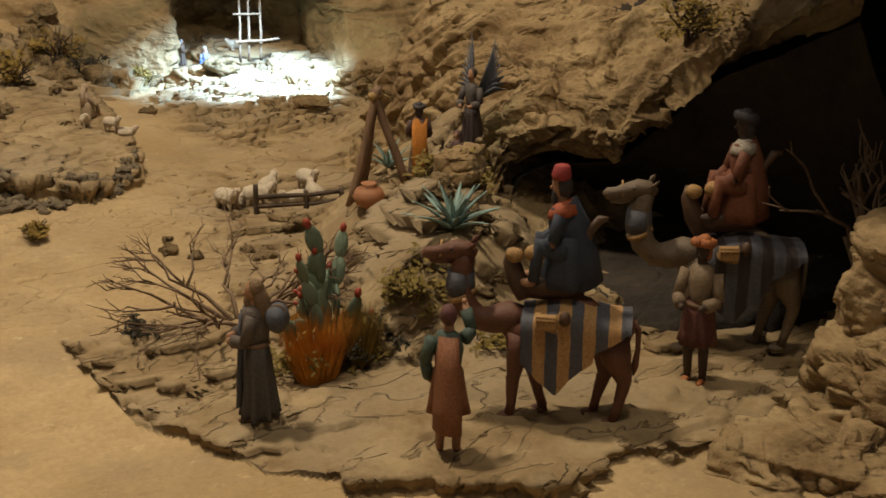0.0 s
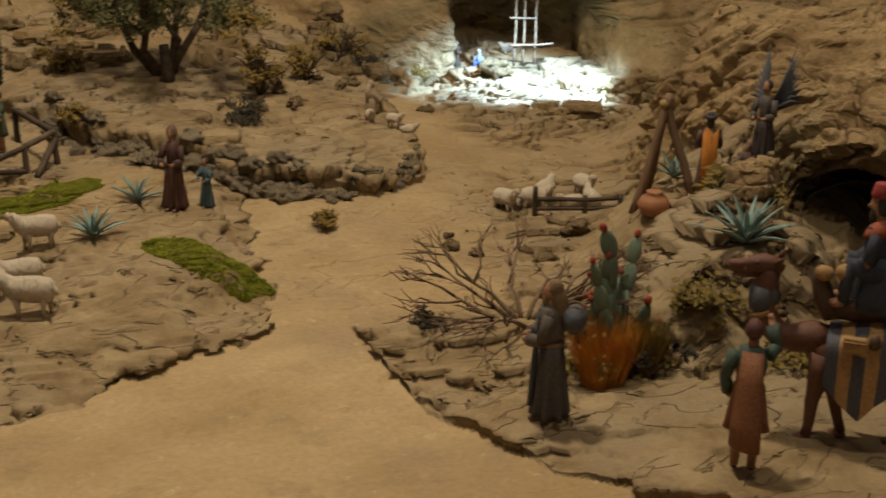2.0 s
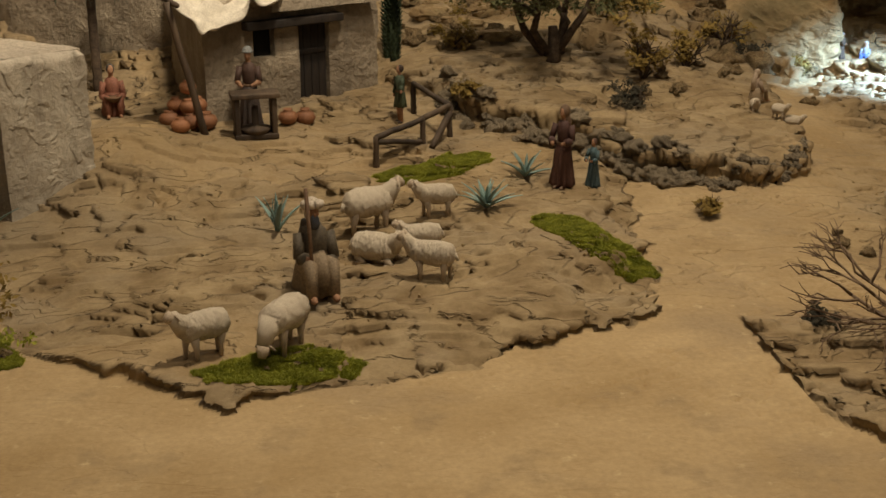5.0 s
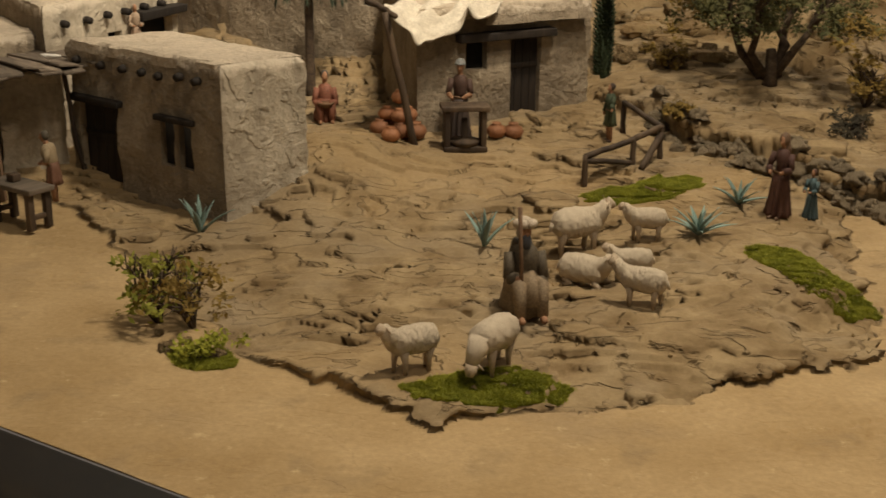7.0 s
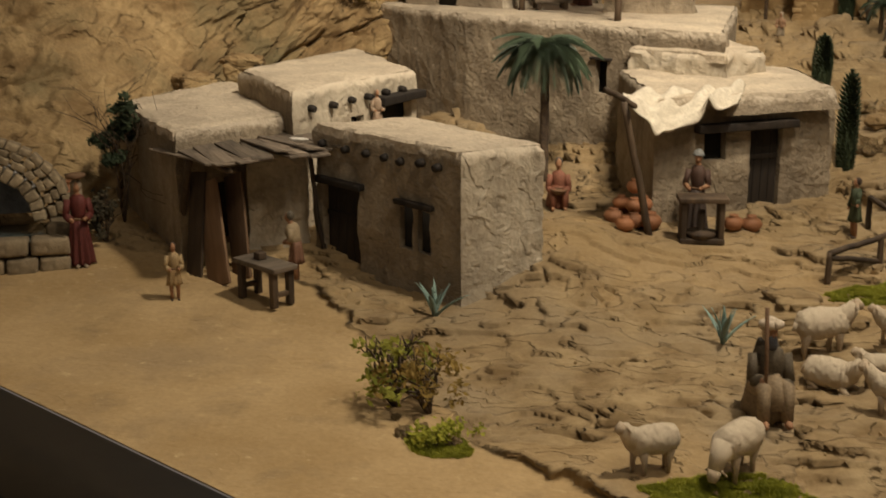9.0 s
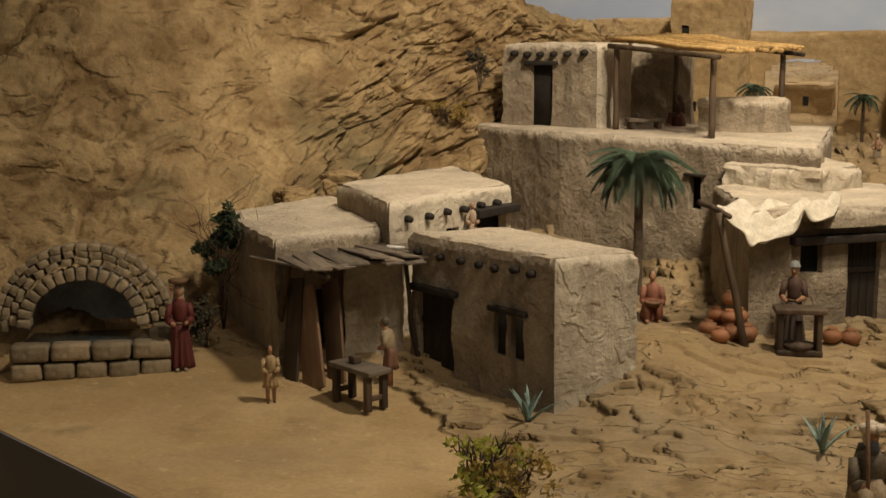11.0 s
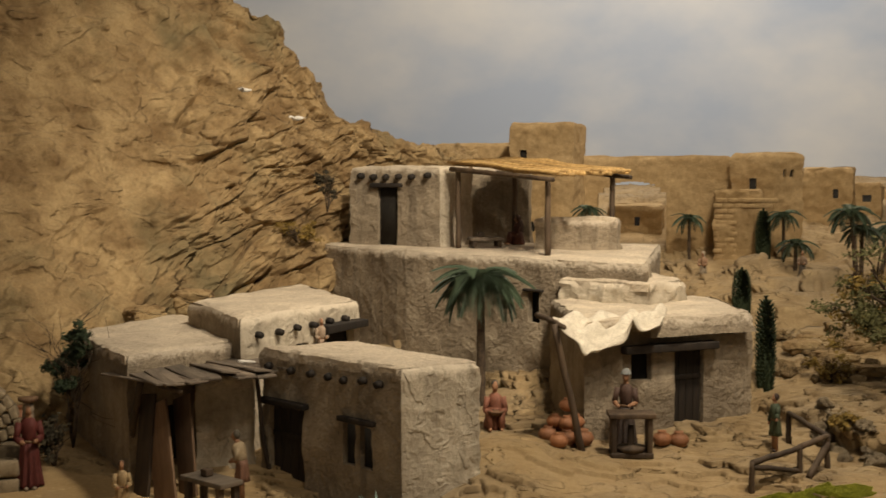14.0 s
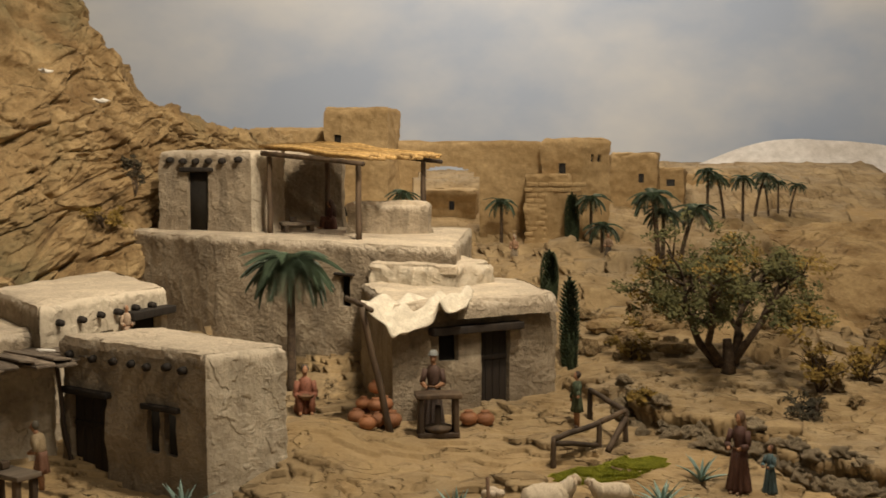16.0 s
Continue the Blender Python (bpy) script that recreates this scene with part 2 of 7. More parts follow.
def rise(a, b, v):
    t = np.clip((v - a) / (b - a), 0, 1)
    return t * t * (3 - 2 * t)


def strata(v, steps, sharp=0.25):
    """Plates of rock: v in flat steps with short slopes between them."""
    k = v * steps
    f = k - np.floor(k)
    return (np.floor(k) + rise(1 - sharp, 1, f)) / steps


def behind(x, y, line):
    """How far a place lies beyond a broken line (y over x), above it positive."""
    px, py = zip(*line)
    lean = (np.interp(x + 0.02, px, py) - np.interp(x - 0.02, px, py)) / 0.04
    return (y - np.interp(x, px, py)) / np.sqrt(1 + np.minimum(lean * lean, 36))


LEDGE_A = [(-3, 3.2), (-0.8, 2.6), (-0.42, 2.02), (-0.20, 1.77), (0.0, 1.67), (0.32, 1.71), (0.55, 1.84), (0.66, 1.95), (0.74, 2.12), (0.8, 2.5), (0.9, 3.2), (3, 9)]
LEDGE_B = [(-3, 3.6), (0.30, 3.30), (0.50, 3.0), (0.68, 2.78), (0.85, 2.64), (1.02, 2.56), (1.18, 2.63), (1.25, 2.72), (1.3, 2.95), (1.35, 3.5), (3, 9)]
LEDGE_C = [(-3, 9), (0.80, 9), (0.815, 1.56), (0.84, 1.44), (0.92, 1.30), (1.05, 1.18), (1.2, 1.08), (3, 0.9)]


def terrain(x, y):
    """Height of the ground and how rocky it is."""
    n1, n2, n3 = fbm(x * 2.2, y * 2.2, 1), fbm(x * 7, y * 9, 2), fbm(x * 24, y * 30, 3)
    wob = 0.17 * (n2 - 0.5) + 0.03 * (n3 - 0.5) + 0.12 * (fbm(x * 11, y * 11, 71, 3) - 0.5)
    z = 0.07 * rise(2.2, 3.1, y) + 0.06 * rise(2.8, 3.5, y) + 0.135 * np.clip(y - 3.4, 0, 2.8) + 0.07 * np.clip(y - 5.0, 0, 1.2) ** 2
    z = z * (1 - 0.62 * rise(1.1, 1.5, x) * rise(2.4, 2.9, y) * (1 - rise(3.7, 4.3, y)))
    side_a = x - 0.45 * wob * rise(0.0, 0.3, x)
    in_a = rise(-0.009, 0.009, behind(side_a, y + 0.8 * wob, LEDGE_A))
    in_b = rise(-0.012, 0.012, behind(x, y + wob, LEDGE_B)) * rise(0.2, 0.5, x)
    in_c = rise(-0.010, 0.010, np.minimum(behind(x, y + wob, LEDGE_C), x - 0.80 + wob)) * (1 - rise(1.72, 1.95, y + wob))
    in_far = rise(0.0, 0.20, behind(side_a, y + 0.8 * wob, LEDGE_A))
    part_high = rise(0.40, 0.60, fbm(x * 4.5 + 3, y * 4.5, 73, 3))
    z = z + (0.020 * in_far + (0.003 + 0.014 * part_high) * (in_a - in_far)) * rise(-0.45, -0.1, x) + 0.03 * in_far * rise(0.0, 0.5, x) * rise(1.75, 2.1, y) * (1 - rise(2.3, 2.9, y)) + 0.05 * in_b + 0.018 * in_c
    # bank beside the front house
    z = z + 0.085 * np.exp(-(((x + 0.30) / 0.17) ** 2 + ((y - 2.72) / 0.2) ** 2))
    # cactus and agave mound, angel ledge and the hill behind it
    mound = np.exp(-np.maximum(((x - 1.40) / 0.20) ** 2 + ((y - 1.70) / 0.18) ** 2 + 0.5 * (n2 - 0.5), 0) ** 2.2)
    mound2 = np.exp(-np.maximum(((x - 1.63) / 0.26) ** 2 + ((y - 1.98) / 0.22) ** 2 + 0.5 * (n2 - 0.5), 0) ** 2.2)
    hill = rise(1.45, 1.95, x - 0.35 * (y - 2.0)) * rise(1.75, 2.1, y) * (1 - rise(2.75, 3.05, y))
    z = z + 0.13 * mound + 0.14 * mound2 + 0.22 * hill
    side = rise(0.85, 1.2, x) * rise(1.75, 2.0, y) * rise(0.98, 1.25, x - 0.30 * (y - 1.9)) * (1 - rise(2.5, 2.9, y))
    far = rise(3.1, 3.6, y) * rise(0.35, 0.55, n2) * (1 - rise(4.6, 5.6, y))
    rock = np.clip(0.55 * in_a + 0.75 * in_a * rise(0.02, 0.32, x) * (1 - rise(2.25, 2.6, y)) + 0.6 * in_a * rise(0.52, 0.66, n1 + 0.25 * n2) * rise(-0.9, -0.4, x)
                   + 0.9 * in_c + 1.4 * mound + 1.3 * mound2 + hill + 0.9 * in_b * rise(0.35, 0.55, n1) + 0.9 * side + 0.85 * far + 0.30 * rise(0.62, 0.8, x) * (1 - rise(1.25, 1.5, x)) * rise(1.85, 2.1, y) * (1 - rise(2.7, 3.0, y)), 0, 1)
    q = fbm(x * 4.2, y * 6.8, 12, 3) + 0.06 * (n3 - 0.5) + 0.015 * (fbm(x * 70, y * 80, 6, 2) - 0.5)
    # the flock's rock is torn in all directions, with no long terraces
    torn = in_a * rise(-0.5, -0.1, x) * (1 - rise(2.3, 2.6, y)) * (1 - in_c)
    n4 = fbm(x * 13 + 2.2 * n1, y * 17 + 2.0 * n2, 41, 4)
    q = q + torn * (0.16 * (n4 - 0.5) + 0.03 * (n3 - 0.5))
    steps = strata(q, 8, 0.04) - 0.5
    broken = 0.55 + 0.55 * rise(0.42, 0.62, fbm(x * 3.6 + 9, y * 4.4, 31, 3))
    broken = broken * (1 - 0.55 * torn * rise(0.35, 0.65, fbm(x * 5 + 3, y * 6, 52, 3)))
    z = z + rock * (0.10 * broken + 0.16 * mound + 0.2 * hill + 0.14 * far * broken) * steps + 0.004 * (n2 - 0.5) + 0.006 * rock * (n3 - 0.5)
    # rough steps that lead up to the stable, and smooth beds under the grass
    steps2 = strata(fbm(x * 6.5 + 4 + 0.8 * n2, y * 9.5, 61, 4) + 0.10 * (n3 - 0.5), 8, 0.08) - 0.5
    path = rise(1.40, 1.62, x - 0.1 * (y - 3.2)) * rise(2.72, 2.95, y) * (1 - rise(3.62, 3.75, y))
    z = z + path * (0.11 * steps2 + 0.014 * (n3 - 0.5))
    rock = np.clip(rock + 0.7 * path, 0, 1)
    crack = np.abs(fbm(x * 3.1, y * 6.0, 8, 5) - 0.5)
    z = z - 0.022 * (1 - rise(0.0, 0.010, crack)) * rise(0.40, 0.55, n1) * np.maximum(in_a, 0.6 * in_c)
    crack2 = np.abs(fbm(x * 5.2 + 2.0, y * 10.5 - 1.2 * x, 19, 5) - 0.5)
    z = z - 0.012 * (1 - rise(0.0, 0.012, crack2)) * rise(0.50, 0.60, fbm(x * 2.6 + 5, y * 2.6, 27, 3)) * rise(1.6, 1.9, y + 0.3 * x) * (1 - rise(3.2, 3.6, y))
    return z, rock
# --- end of terrain numbers ---


def ground_z(x, y):
    return float(terrain(np.float64(x), np.float64(y))[0])


def build_ground():
    xs = np.concatenate([np.arange(-3.4, -1.9, 0.05), np.arange(-1.9, 2.3, 0.0062), np.arange(2.3, 6.0, 0.06)])
    ys = np.concatenate([np.arange(0.2, 0.95, 0.03), np.arange(0.95, 3.3, 0.0060), 3.3 + 0.0060 * np.cumsum(1.017 ** np.arange(185))])
    x, y = np.meshgrid(xs, ys)
    z, rock = terrain(x, y)
    # ledges hang over: their upper edges move outwards and their feet inwards
    blur = z.copy()
    for _ in range(3):
        blur[1:-1, 1:-1] = (blur[:-2, 1:-1] + blur[2:, 1:-1] + blur[1:-1, :-2] + blur[1:-1, 2:] + blur[1:-1, 1:-1]) / 5
    lap = z - blur
    gy, gx = np.gradient(blur, ys, xs)
    steep = np.hypot(gx, gy) + 1e-6
    hang = np.clip(2.0 * lap, -0.016, 0.016) * rise(0.15, 0.6, steep)
    x, y = x - hang * gx / steep, y - hang * gy / steep
    # the board's front edge cuts the ground off
    over = np.clip(1.084 - (0.507 * x + 0.862 * y), 0, None)
    x, y = x + 0.507 * over, y + 0.862 * over
    me = sheet_mesh("ground", np.stack([x, y, z], -1), M["ground"])
    me.attributes.new("rockiness", "FLOAT", "POINT").data.foreach_set("value", rock.ravel().astype(np.float32))
    return tagged(new("ground", me), "sandy ochre ground with rock ledges and cracks", "ground", kind="structure")


build_ground()


def cells(x, y, seed):
    """Broken blocks: a number for the block at each place and how near its edge it lies."""
    i, j = np.floor(x), np.floor(y)
    first, second, value = np.full(x.shape, 9.0), np.full(x.shape, 9.0), np.zeros(x.shape)
    for di in (-1, 0, 1):
        for dj in (-1, 0, 1):
            a, b = i + di, j + dj
            d = np.hypot(a + hashed(a, b, seed) - x, b + hashed(a, b, seed + 5) - y)
            nearer = d < first
            second = np.where(nearer, first, np.minimum(second, d))
            value = np.where(nearer, hashed(a, b, seed + 9), value)
            first = np.where(nearer, d, first)
    return value, second - first


def rock_sheet(name, rows, nu, nv, rough, label, seed=0.0, material="rock", scale=1.0, dip=-0.05):
    """A rock face lofted through curves (bottom to top), broken into slanting plates, blocks and cracks."""
    curves = np.stack([soften(along(r, nu), 4) for r in rows])
    steps = np.linalg.norm(np.diff(curves, axis=0), axis=2).mean(1)
    s = np.interp(np.linspace(0, steps.sum(), nv), np.r_[0, np.cumsum(steps)], np.arange(len(rows)))
    grid = np.empty((nv, nu, 3))
    for k in range(3):
        for c in range(nu):
            grid[:, c, k] = np.interp(s, range(len(rows)), curves[:, c, k])
    grid = soften(grid, 3)
    du, dv = np.gradient(grid, axis=1), np.gradient(grid, axis=0)
    normal = np.cross(du, dv)
    normal /= np.linalg.norm(normal, axis=2, keepdims=True) + 1e-9
    u, v = np.cumsum(np.linalg.norm(du, axis=2), axis=1), np.cumsum(np.linalg.norm(dv, axis=2), axis=0)
    u, v = (u + 7.3 * seed) / scale, (v + dip * u + 3.1 * seed) / scale
    u, v = u + 0.16 * (fbm(u * 3, v * 3, seed + 2) - 0.5), v + 0.16 * (fbm(u * 3, v * 3, seed + 4) - 0.5)
    body = fbm(u * 1.5, v * 1.9, seed, 3) - 0.5
    slabs = strata(fbm(u * 2.4, v * 2.6, seed + 6, 5), 8, 0.22) - 0.5
    chips = strata(fbm(u * 5.5, v * 8, seed + 8, 4), 6, 0.14) - 0.5
    block, edge = cells(u * 3.2, v * 4.4, seed + 1)
    block2, edge2 = cells(u * 9, v * 13, seed + 3)
    where = rise(0.42, 0.58, fbm(u * 1.3 + 4, v * 1.3, seed + 12, 3))
    push = 2.4 * body + 1.8 * slabs + 0.5 * chips * where + (0.75 * (block - 0.5) - 0.35 * (1 - rise(0.0, 0.09, edge))) * where
    push = push + (0.30 * (block2 - 0.5) - 0.14 * (1 - rise(0.0, 0.10, edge2))) * where + 0.45 * (fbm(u * 22, v * 28, seed + 15, 4) - 0.5) + 0.15
    grid = grid + normal * (rough * push)[..., None]
    return tagged(new(name, sheet_mesh(name, grid, M[material])), label, "rock face", kind="structure")


rock_sheet("cliff_west", [
    [(-3.0, 0.9, -0.1), (-2.2, 2.0, -0.05), (-1.80, 2.42, -0.02), (-1.48, 2.74, -0.02), (-1.40, 3.1, 0.0), (-1.3, 3.5, 0.1), (-1.12, 3.95, 0.2), (-0.8, 4.45, 0.25), (-0.6, 5.1, 0.2)],
    [(-3.1, 1.3, 0.9), (-2.45, 2.55, 0.6), (-2.0, 2.9, 0.5), (-1.62, 3.25, 0.47), (-1.45, 3.5, 0.46), (-1.3, 3.85, 0.5), (-1.1, 4.15, 0.55), (-0.82, 4.6, 0.55), (-0.6, 5.3, 0.5)],
    [(-3.2, 1.6, 2.1), (-2.7, 2.9, 2.0), (-2.2, 3.6, 1.8), (-1.75, 4.05, 1.62), (-1.24, 4.35, 1.27), (-1.08, 4.40, 0.99), (-0.96, 4.46, 0.89), (-0.78, 4.75, 0.80), (-0.62, 5.5, 0.76)],
    [(-3.4, 2.4, 2.3), (-3.0, 3.6, 2.2), (-2.5, 4.4, 1.9), (-2.0, 4.9, 1.6), (-1.5, 5.1, 1.2), (-1.2, 5.2, 0.9), (-0.9, 5.4, 0.8), (-0.6, 5.6, 0.7), (-0.3, 5.8, 0.6)],
], 620, 430, 0.075, "ochre plaster rock cliff with ledges and cracks", 3)
rock_sheet("cliff_cave", [
    [(1.61, 1.92, -0.02), (1.65, 1.84, 0.17), (1.71, 1.77, 0.20), (1.78, 1.68, 0.20), (1.84, 1.64, 0.27), (1.91, 1.56, 0.36), (2.0, 1.35, 0.48)],
    [(1.60, 1.91, 0.0), (1.64, 1.82, 0.24), (1.70, 1.75, 0.27), (1.77, 1.65, 0.27), (1.83, 1.61, 0.34), (1.90, 1.53, 0.43), (1.98, 1.32, 0.56)],
    [(1.64, 2.02, 0.05), (1.70, 2.0, 0.26), (1.77, 1.94, 0.33), (1.84, 1.88, 0.34), (1.95, 1.83, 0.39), (2.1, 1.75, 0.46), (2.25, 1.5, 0.6)],
    [(1.72, 2.6, -0.02), (1.80, 2.5, 0.22), (1.92, 2.5, 0.42), (2.1, 2.4, 0.46), (2.35, 2.2, 0.5), (2.6, 2.0, 0.55), (2.8, 1.6, 0.65)],
], 340, 320, 0.055, "ochre rock shelf overhanging a dark cave", 11, scale=0.6, dip=0.05)
# underside of the shelf, its shade painted in with the near-black rock
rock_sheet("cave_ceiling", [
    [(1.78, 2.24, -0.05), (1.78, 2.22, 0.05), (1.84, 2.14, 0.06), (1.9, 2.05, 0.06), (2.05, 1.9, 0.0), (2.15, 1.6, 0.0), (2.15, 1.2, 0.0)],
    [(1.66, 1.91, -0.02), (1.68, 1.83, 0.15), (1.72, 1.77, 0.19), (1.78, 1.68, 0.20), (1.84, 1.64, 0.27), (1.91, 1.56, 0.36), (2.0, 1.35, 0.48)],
], 160, 80, 0.012, "dark rock ceiling with the cave's shade in its colour", 13, "shaded_darkrock", 0.6)
# added out of view, only to keep the main lamp off the cave mouth
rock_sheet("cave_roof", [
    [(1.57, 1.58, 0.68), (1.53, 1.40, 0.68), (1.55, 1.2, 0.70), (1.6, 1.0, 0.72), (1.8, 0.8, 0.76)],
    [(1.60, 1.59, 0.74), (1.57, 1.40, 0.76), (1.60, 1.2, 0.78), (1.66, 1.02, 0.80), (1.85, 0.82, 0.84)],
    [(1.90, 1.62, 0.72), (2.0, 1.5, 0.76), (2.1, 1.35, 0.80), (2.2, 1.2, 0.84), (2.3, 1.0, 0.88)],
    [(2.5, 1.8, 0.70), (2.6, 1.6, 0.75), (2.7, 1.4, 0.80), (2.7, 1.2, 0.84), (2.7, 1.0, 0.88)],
], 120, 120, 0.02, "unseen rock slab added to shade the cave mouth", 29, "shaded_darkrock", 0.7)
# sheet laid over lit ground; its near-black colour stands for the cave's shade
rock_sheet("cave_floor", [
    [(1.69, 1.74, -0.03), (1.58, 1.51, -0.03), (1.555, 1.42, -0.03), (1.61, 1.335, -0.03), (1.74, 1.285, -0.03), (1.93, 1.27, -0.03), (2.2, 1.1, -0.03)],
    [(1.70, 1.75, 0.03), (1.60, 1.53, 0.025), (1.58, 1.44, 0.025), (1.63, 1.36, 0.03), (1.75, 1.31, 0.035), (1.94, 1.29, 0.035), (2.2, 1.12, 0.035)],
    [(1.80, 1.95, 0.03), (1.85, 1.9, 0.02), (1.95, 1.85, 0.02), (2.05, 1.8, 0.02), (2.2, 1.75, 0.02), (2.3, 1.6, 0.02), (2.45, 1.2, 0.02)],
], 160, 100, 0.012, "near-black sheet that paints the cave's shade on the ground", 19, "shaded_darkrock", 0.6)
# shade is in the wall's colour; its unseen upper lip blocks lamplight
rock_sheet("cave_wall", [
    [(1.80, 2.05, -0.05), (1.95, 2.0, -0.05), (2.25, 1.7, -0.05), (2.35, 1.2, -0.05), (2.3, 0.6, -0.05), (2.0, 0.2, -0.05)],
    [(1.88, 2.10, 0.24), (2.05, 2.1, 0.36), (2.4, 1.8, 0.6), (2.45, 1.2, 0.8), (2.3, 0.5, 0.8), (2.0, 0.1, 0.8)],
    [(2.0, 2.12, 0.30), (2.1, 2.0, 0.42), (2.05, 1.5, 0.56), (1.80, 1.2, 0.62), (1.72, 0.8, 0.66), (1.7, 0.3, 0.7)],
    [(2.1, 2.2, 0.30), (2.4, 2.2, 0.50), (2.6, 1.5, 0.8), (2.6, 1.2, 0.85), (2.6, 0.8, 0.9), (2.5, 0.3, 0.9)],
], 160, 120, 0.05, "dark rock wall with the cave's shade in its colour", 17, "shaded_darkrock", 0.8)
rock_sheet("cliff_stable", [
    [(1.20, 3.95, 0.1), (1.55, 3.75, 0.05), (1.72, 3.66, 0.05), (1.78, 3.95, 0.05), (2.0, 4.1, 0.05), (2.25, 3.85, 0.05), (2.18, 3.42, 0.05), (2.3, 3.2, 0.05), (2.7, 2.9, 0.05), (3.2, 2.3, 0.05)],
    [(1.20, 4.05, 0.3), (1.55, 3.8, 0.2), (1.73, 3.68, 0.2), (1.79, 3.97, 0.25), (2.0, 4.1, 0.28), (2.25, 3.86, 0.25), (2.2, 3.46, 0.22), (2.35, 3.25, 0.2), (2.75, 3.0, 0.3), (3.3, 2.4, 0.3)],
    [(1.20, 4.2, 0.42), (1.6, 3.95, 0.36), (1.74, 3.74, 0.33), (1.83, 3.75, 0.34), (2.0, 3.70, 0.35), (2.18, 3.62, 0.34), (2.25, 3.55, 0.32), (2.4, 3.4, 0.36), (2.9, 3.2, 0.45), (3.4, 2.6, 0.5)],
    [(1.15, 4.7, 0.5), (1.6, 4.5, 0.5), (1.8, 4.4, 0.52), (1.95, 4.3, 0.53), (2.1, 4.2, 0.54), (2.3, 4.1, 0.54), (2.5, 4.0, 0.55), (2.8, 3.8, 0.6), (3.2, 3.5, 0.65), (3.7, 2.9, 0.7)],
], 420, 240, 0.045, "ochre hillside with a lit stable cave", 23, scale=0.8)


def backdrop():
    """The painted sky round the back of the board and the pale mountains before it."""
    a = np.radians(np.linspace(-75, 75, 60))
    rows = []
    for z in (-0.4, 0.5, 1.5, 2.5, 3.4, 3.9):
        rows.append(np.stack([9.3 * np.sin(a) + 0.3, 9.3 * np.cos(a), 0 * a + z], 1))
    tagged(new("backdrop", sheet_mesh("backdrop", np.stack(rows), M["sky"])), "painted grey-blue sky with soft pale clouds", "backdrop", kind="structure")


backdrop()
# board edge and room
def prism(bm, pts, z0, z1):
    """An upright prism over a polygon."""
    lo = [bm.verts.new((x, y, z0)) for x, y in pts]
    hi = [bm.verts.new((x, y, z1)) for x, y in pts]
    n = len(pts)
    bm.faces.new(hi)
    bm.faces.new(lo[::-1])
    for i in range(n):
        bm.faces.new((lo[i], lo[(i + 1) % n], hi[(i + 1) % n], hi[i]))
    return lo + hi


def box(bm, m, sx, sy, sz, bevel=0.0):
    made = bmesh.ops.create_cube(bm, size=1.0, matrix=m @ Matrix.Diagonal((sx, sy, sz, 1)))["verts"]
    if bevel:
        edges = list({e for v in made for e in v.link_edges})
        bmesh.ops.bevel(bm, geom=edges, offset=bevel, segments=2, profile=0.6, affect="EDGES")


bm = bmesh.new()
prism(bm, [(-2.8, 2.90), (2.6, -0.272), (2.48, -0.46), (-2.92, 2.71)], -0.06, 0.004)
bmesh.ops.bevel(bm, geom=list(bm.edges), offset=0.008, segments=2, affect="EDGES")
tagged(link_mesh("board_edge", bm, M["frame"]), "black painted wooden edge of the display board", "edge", kind="structure")


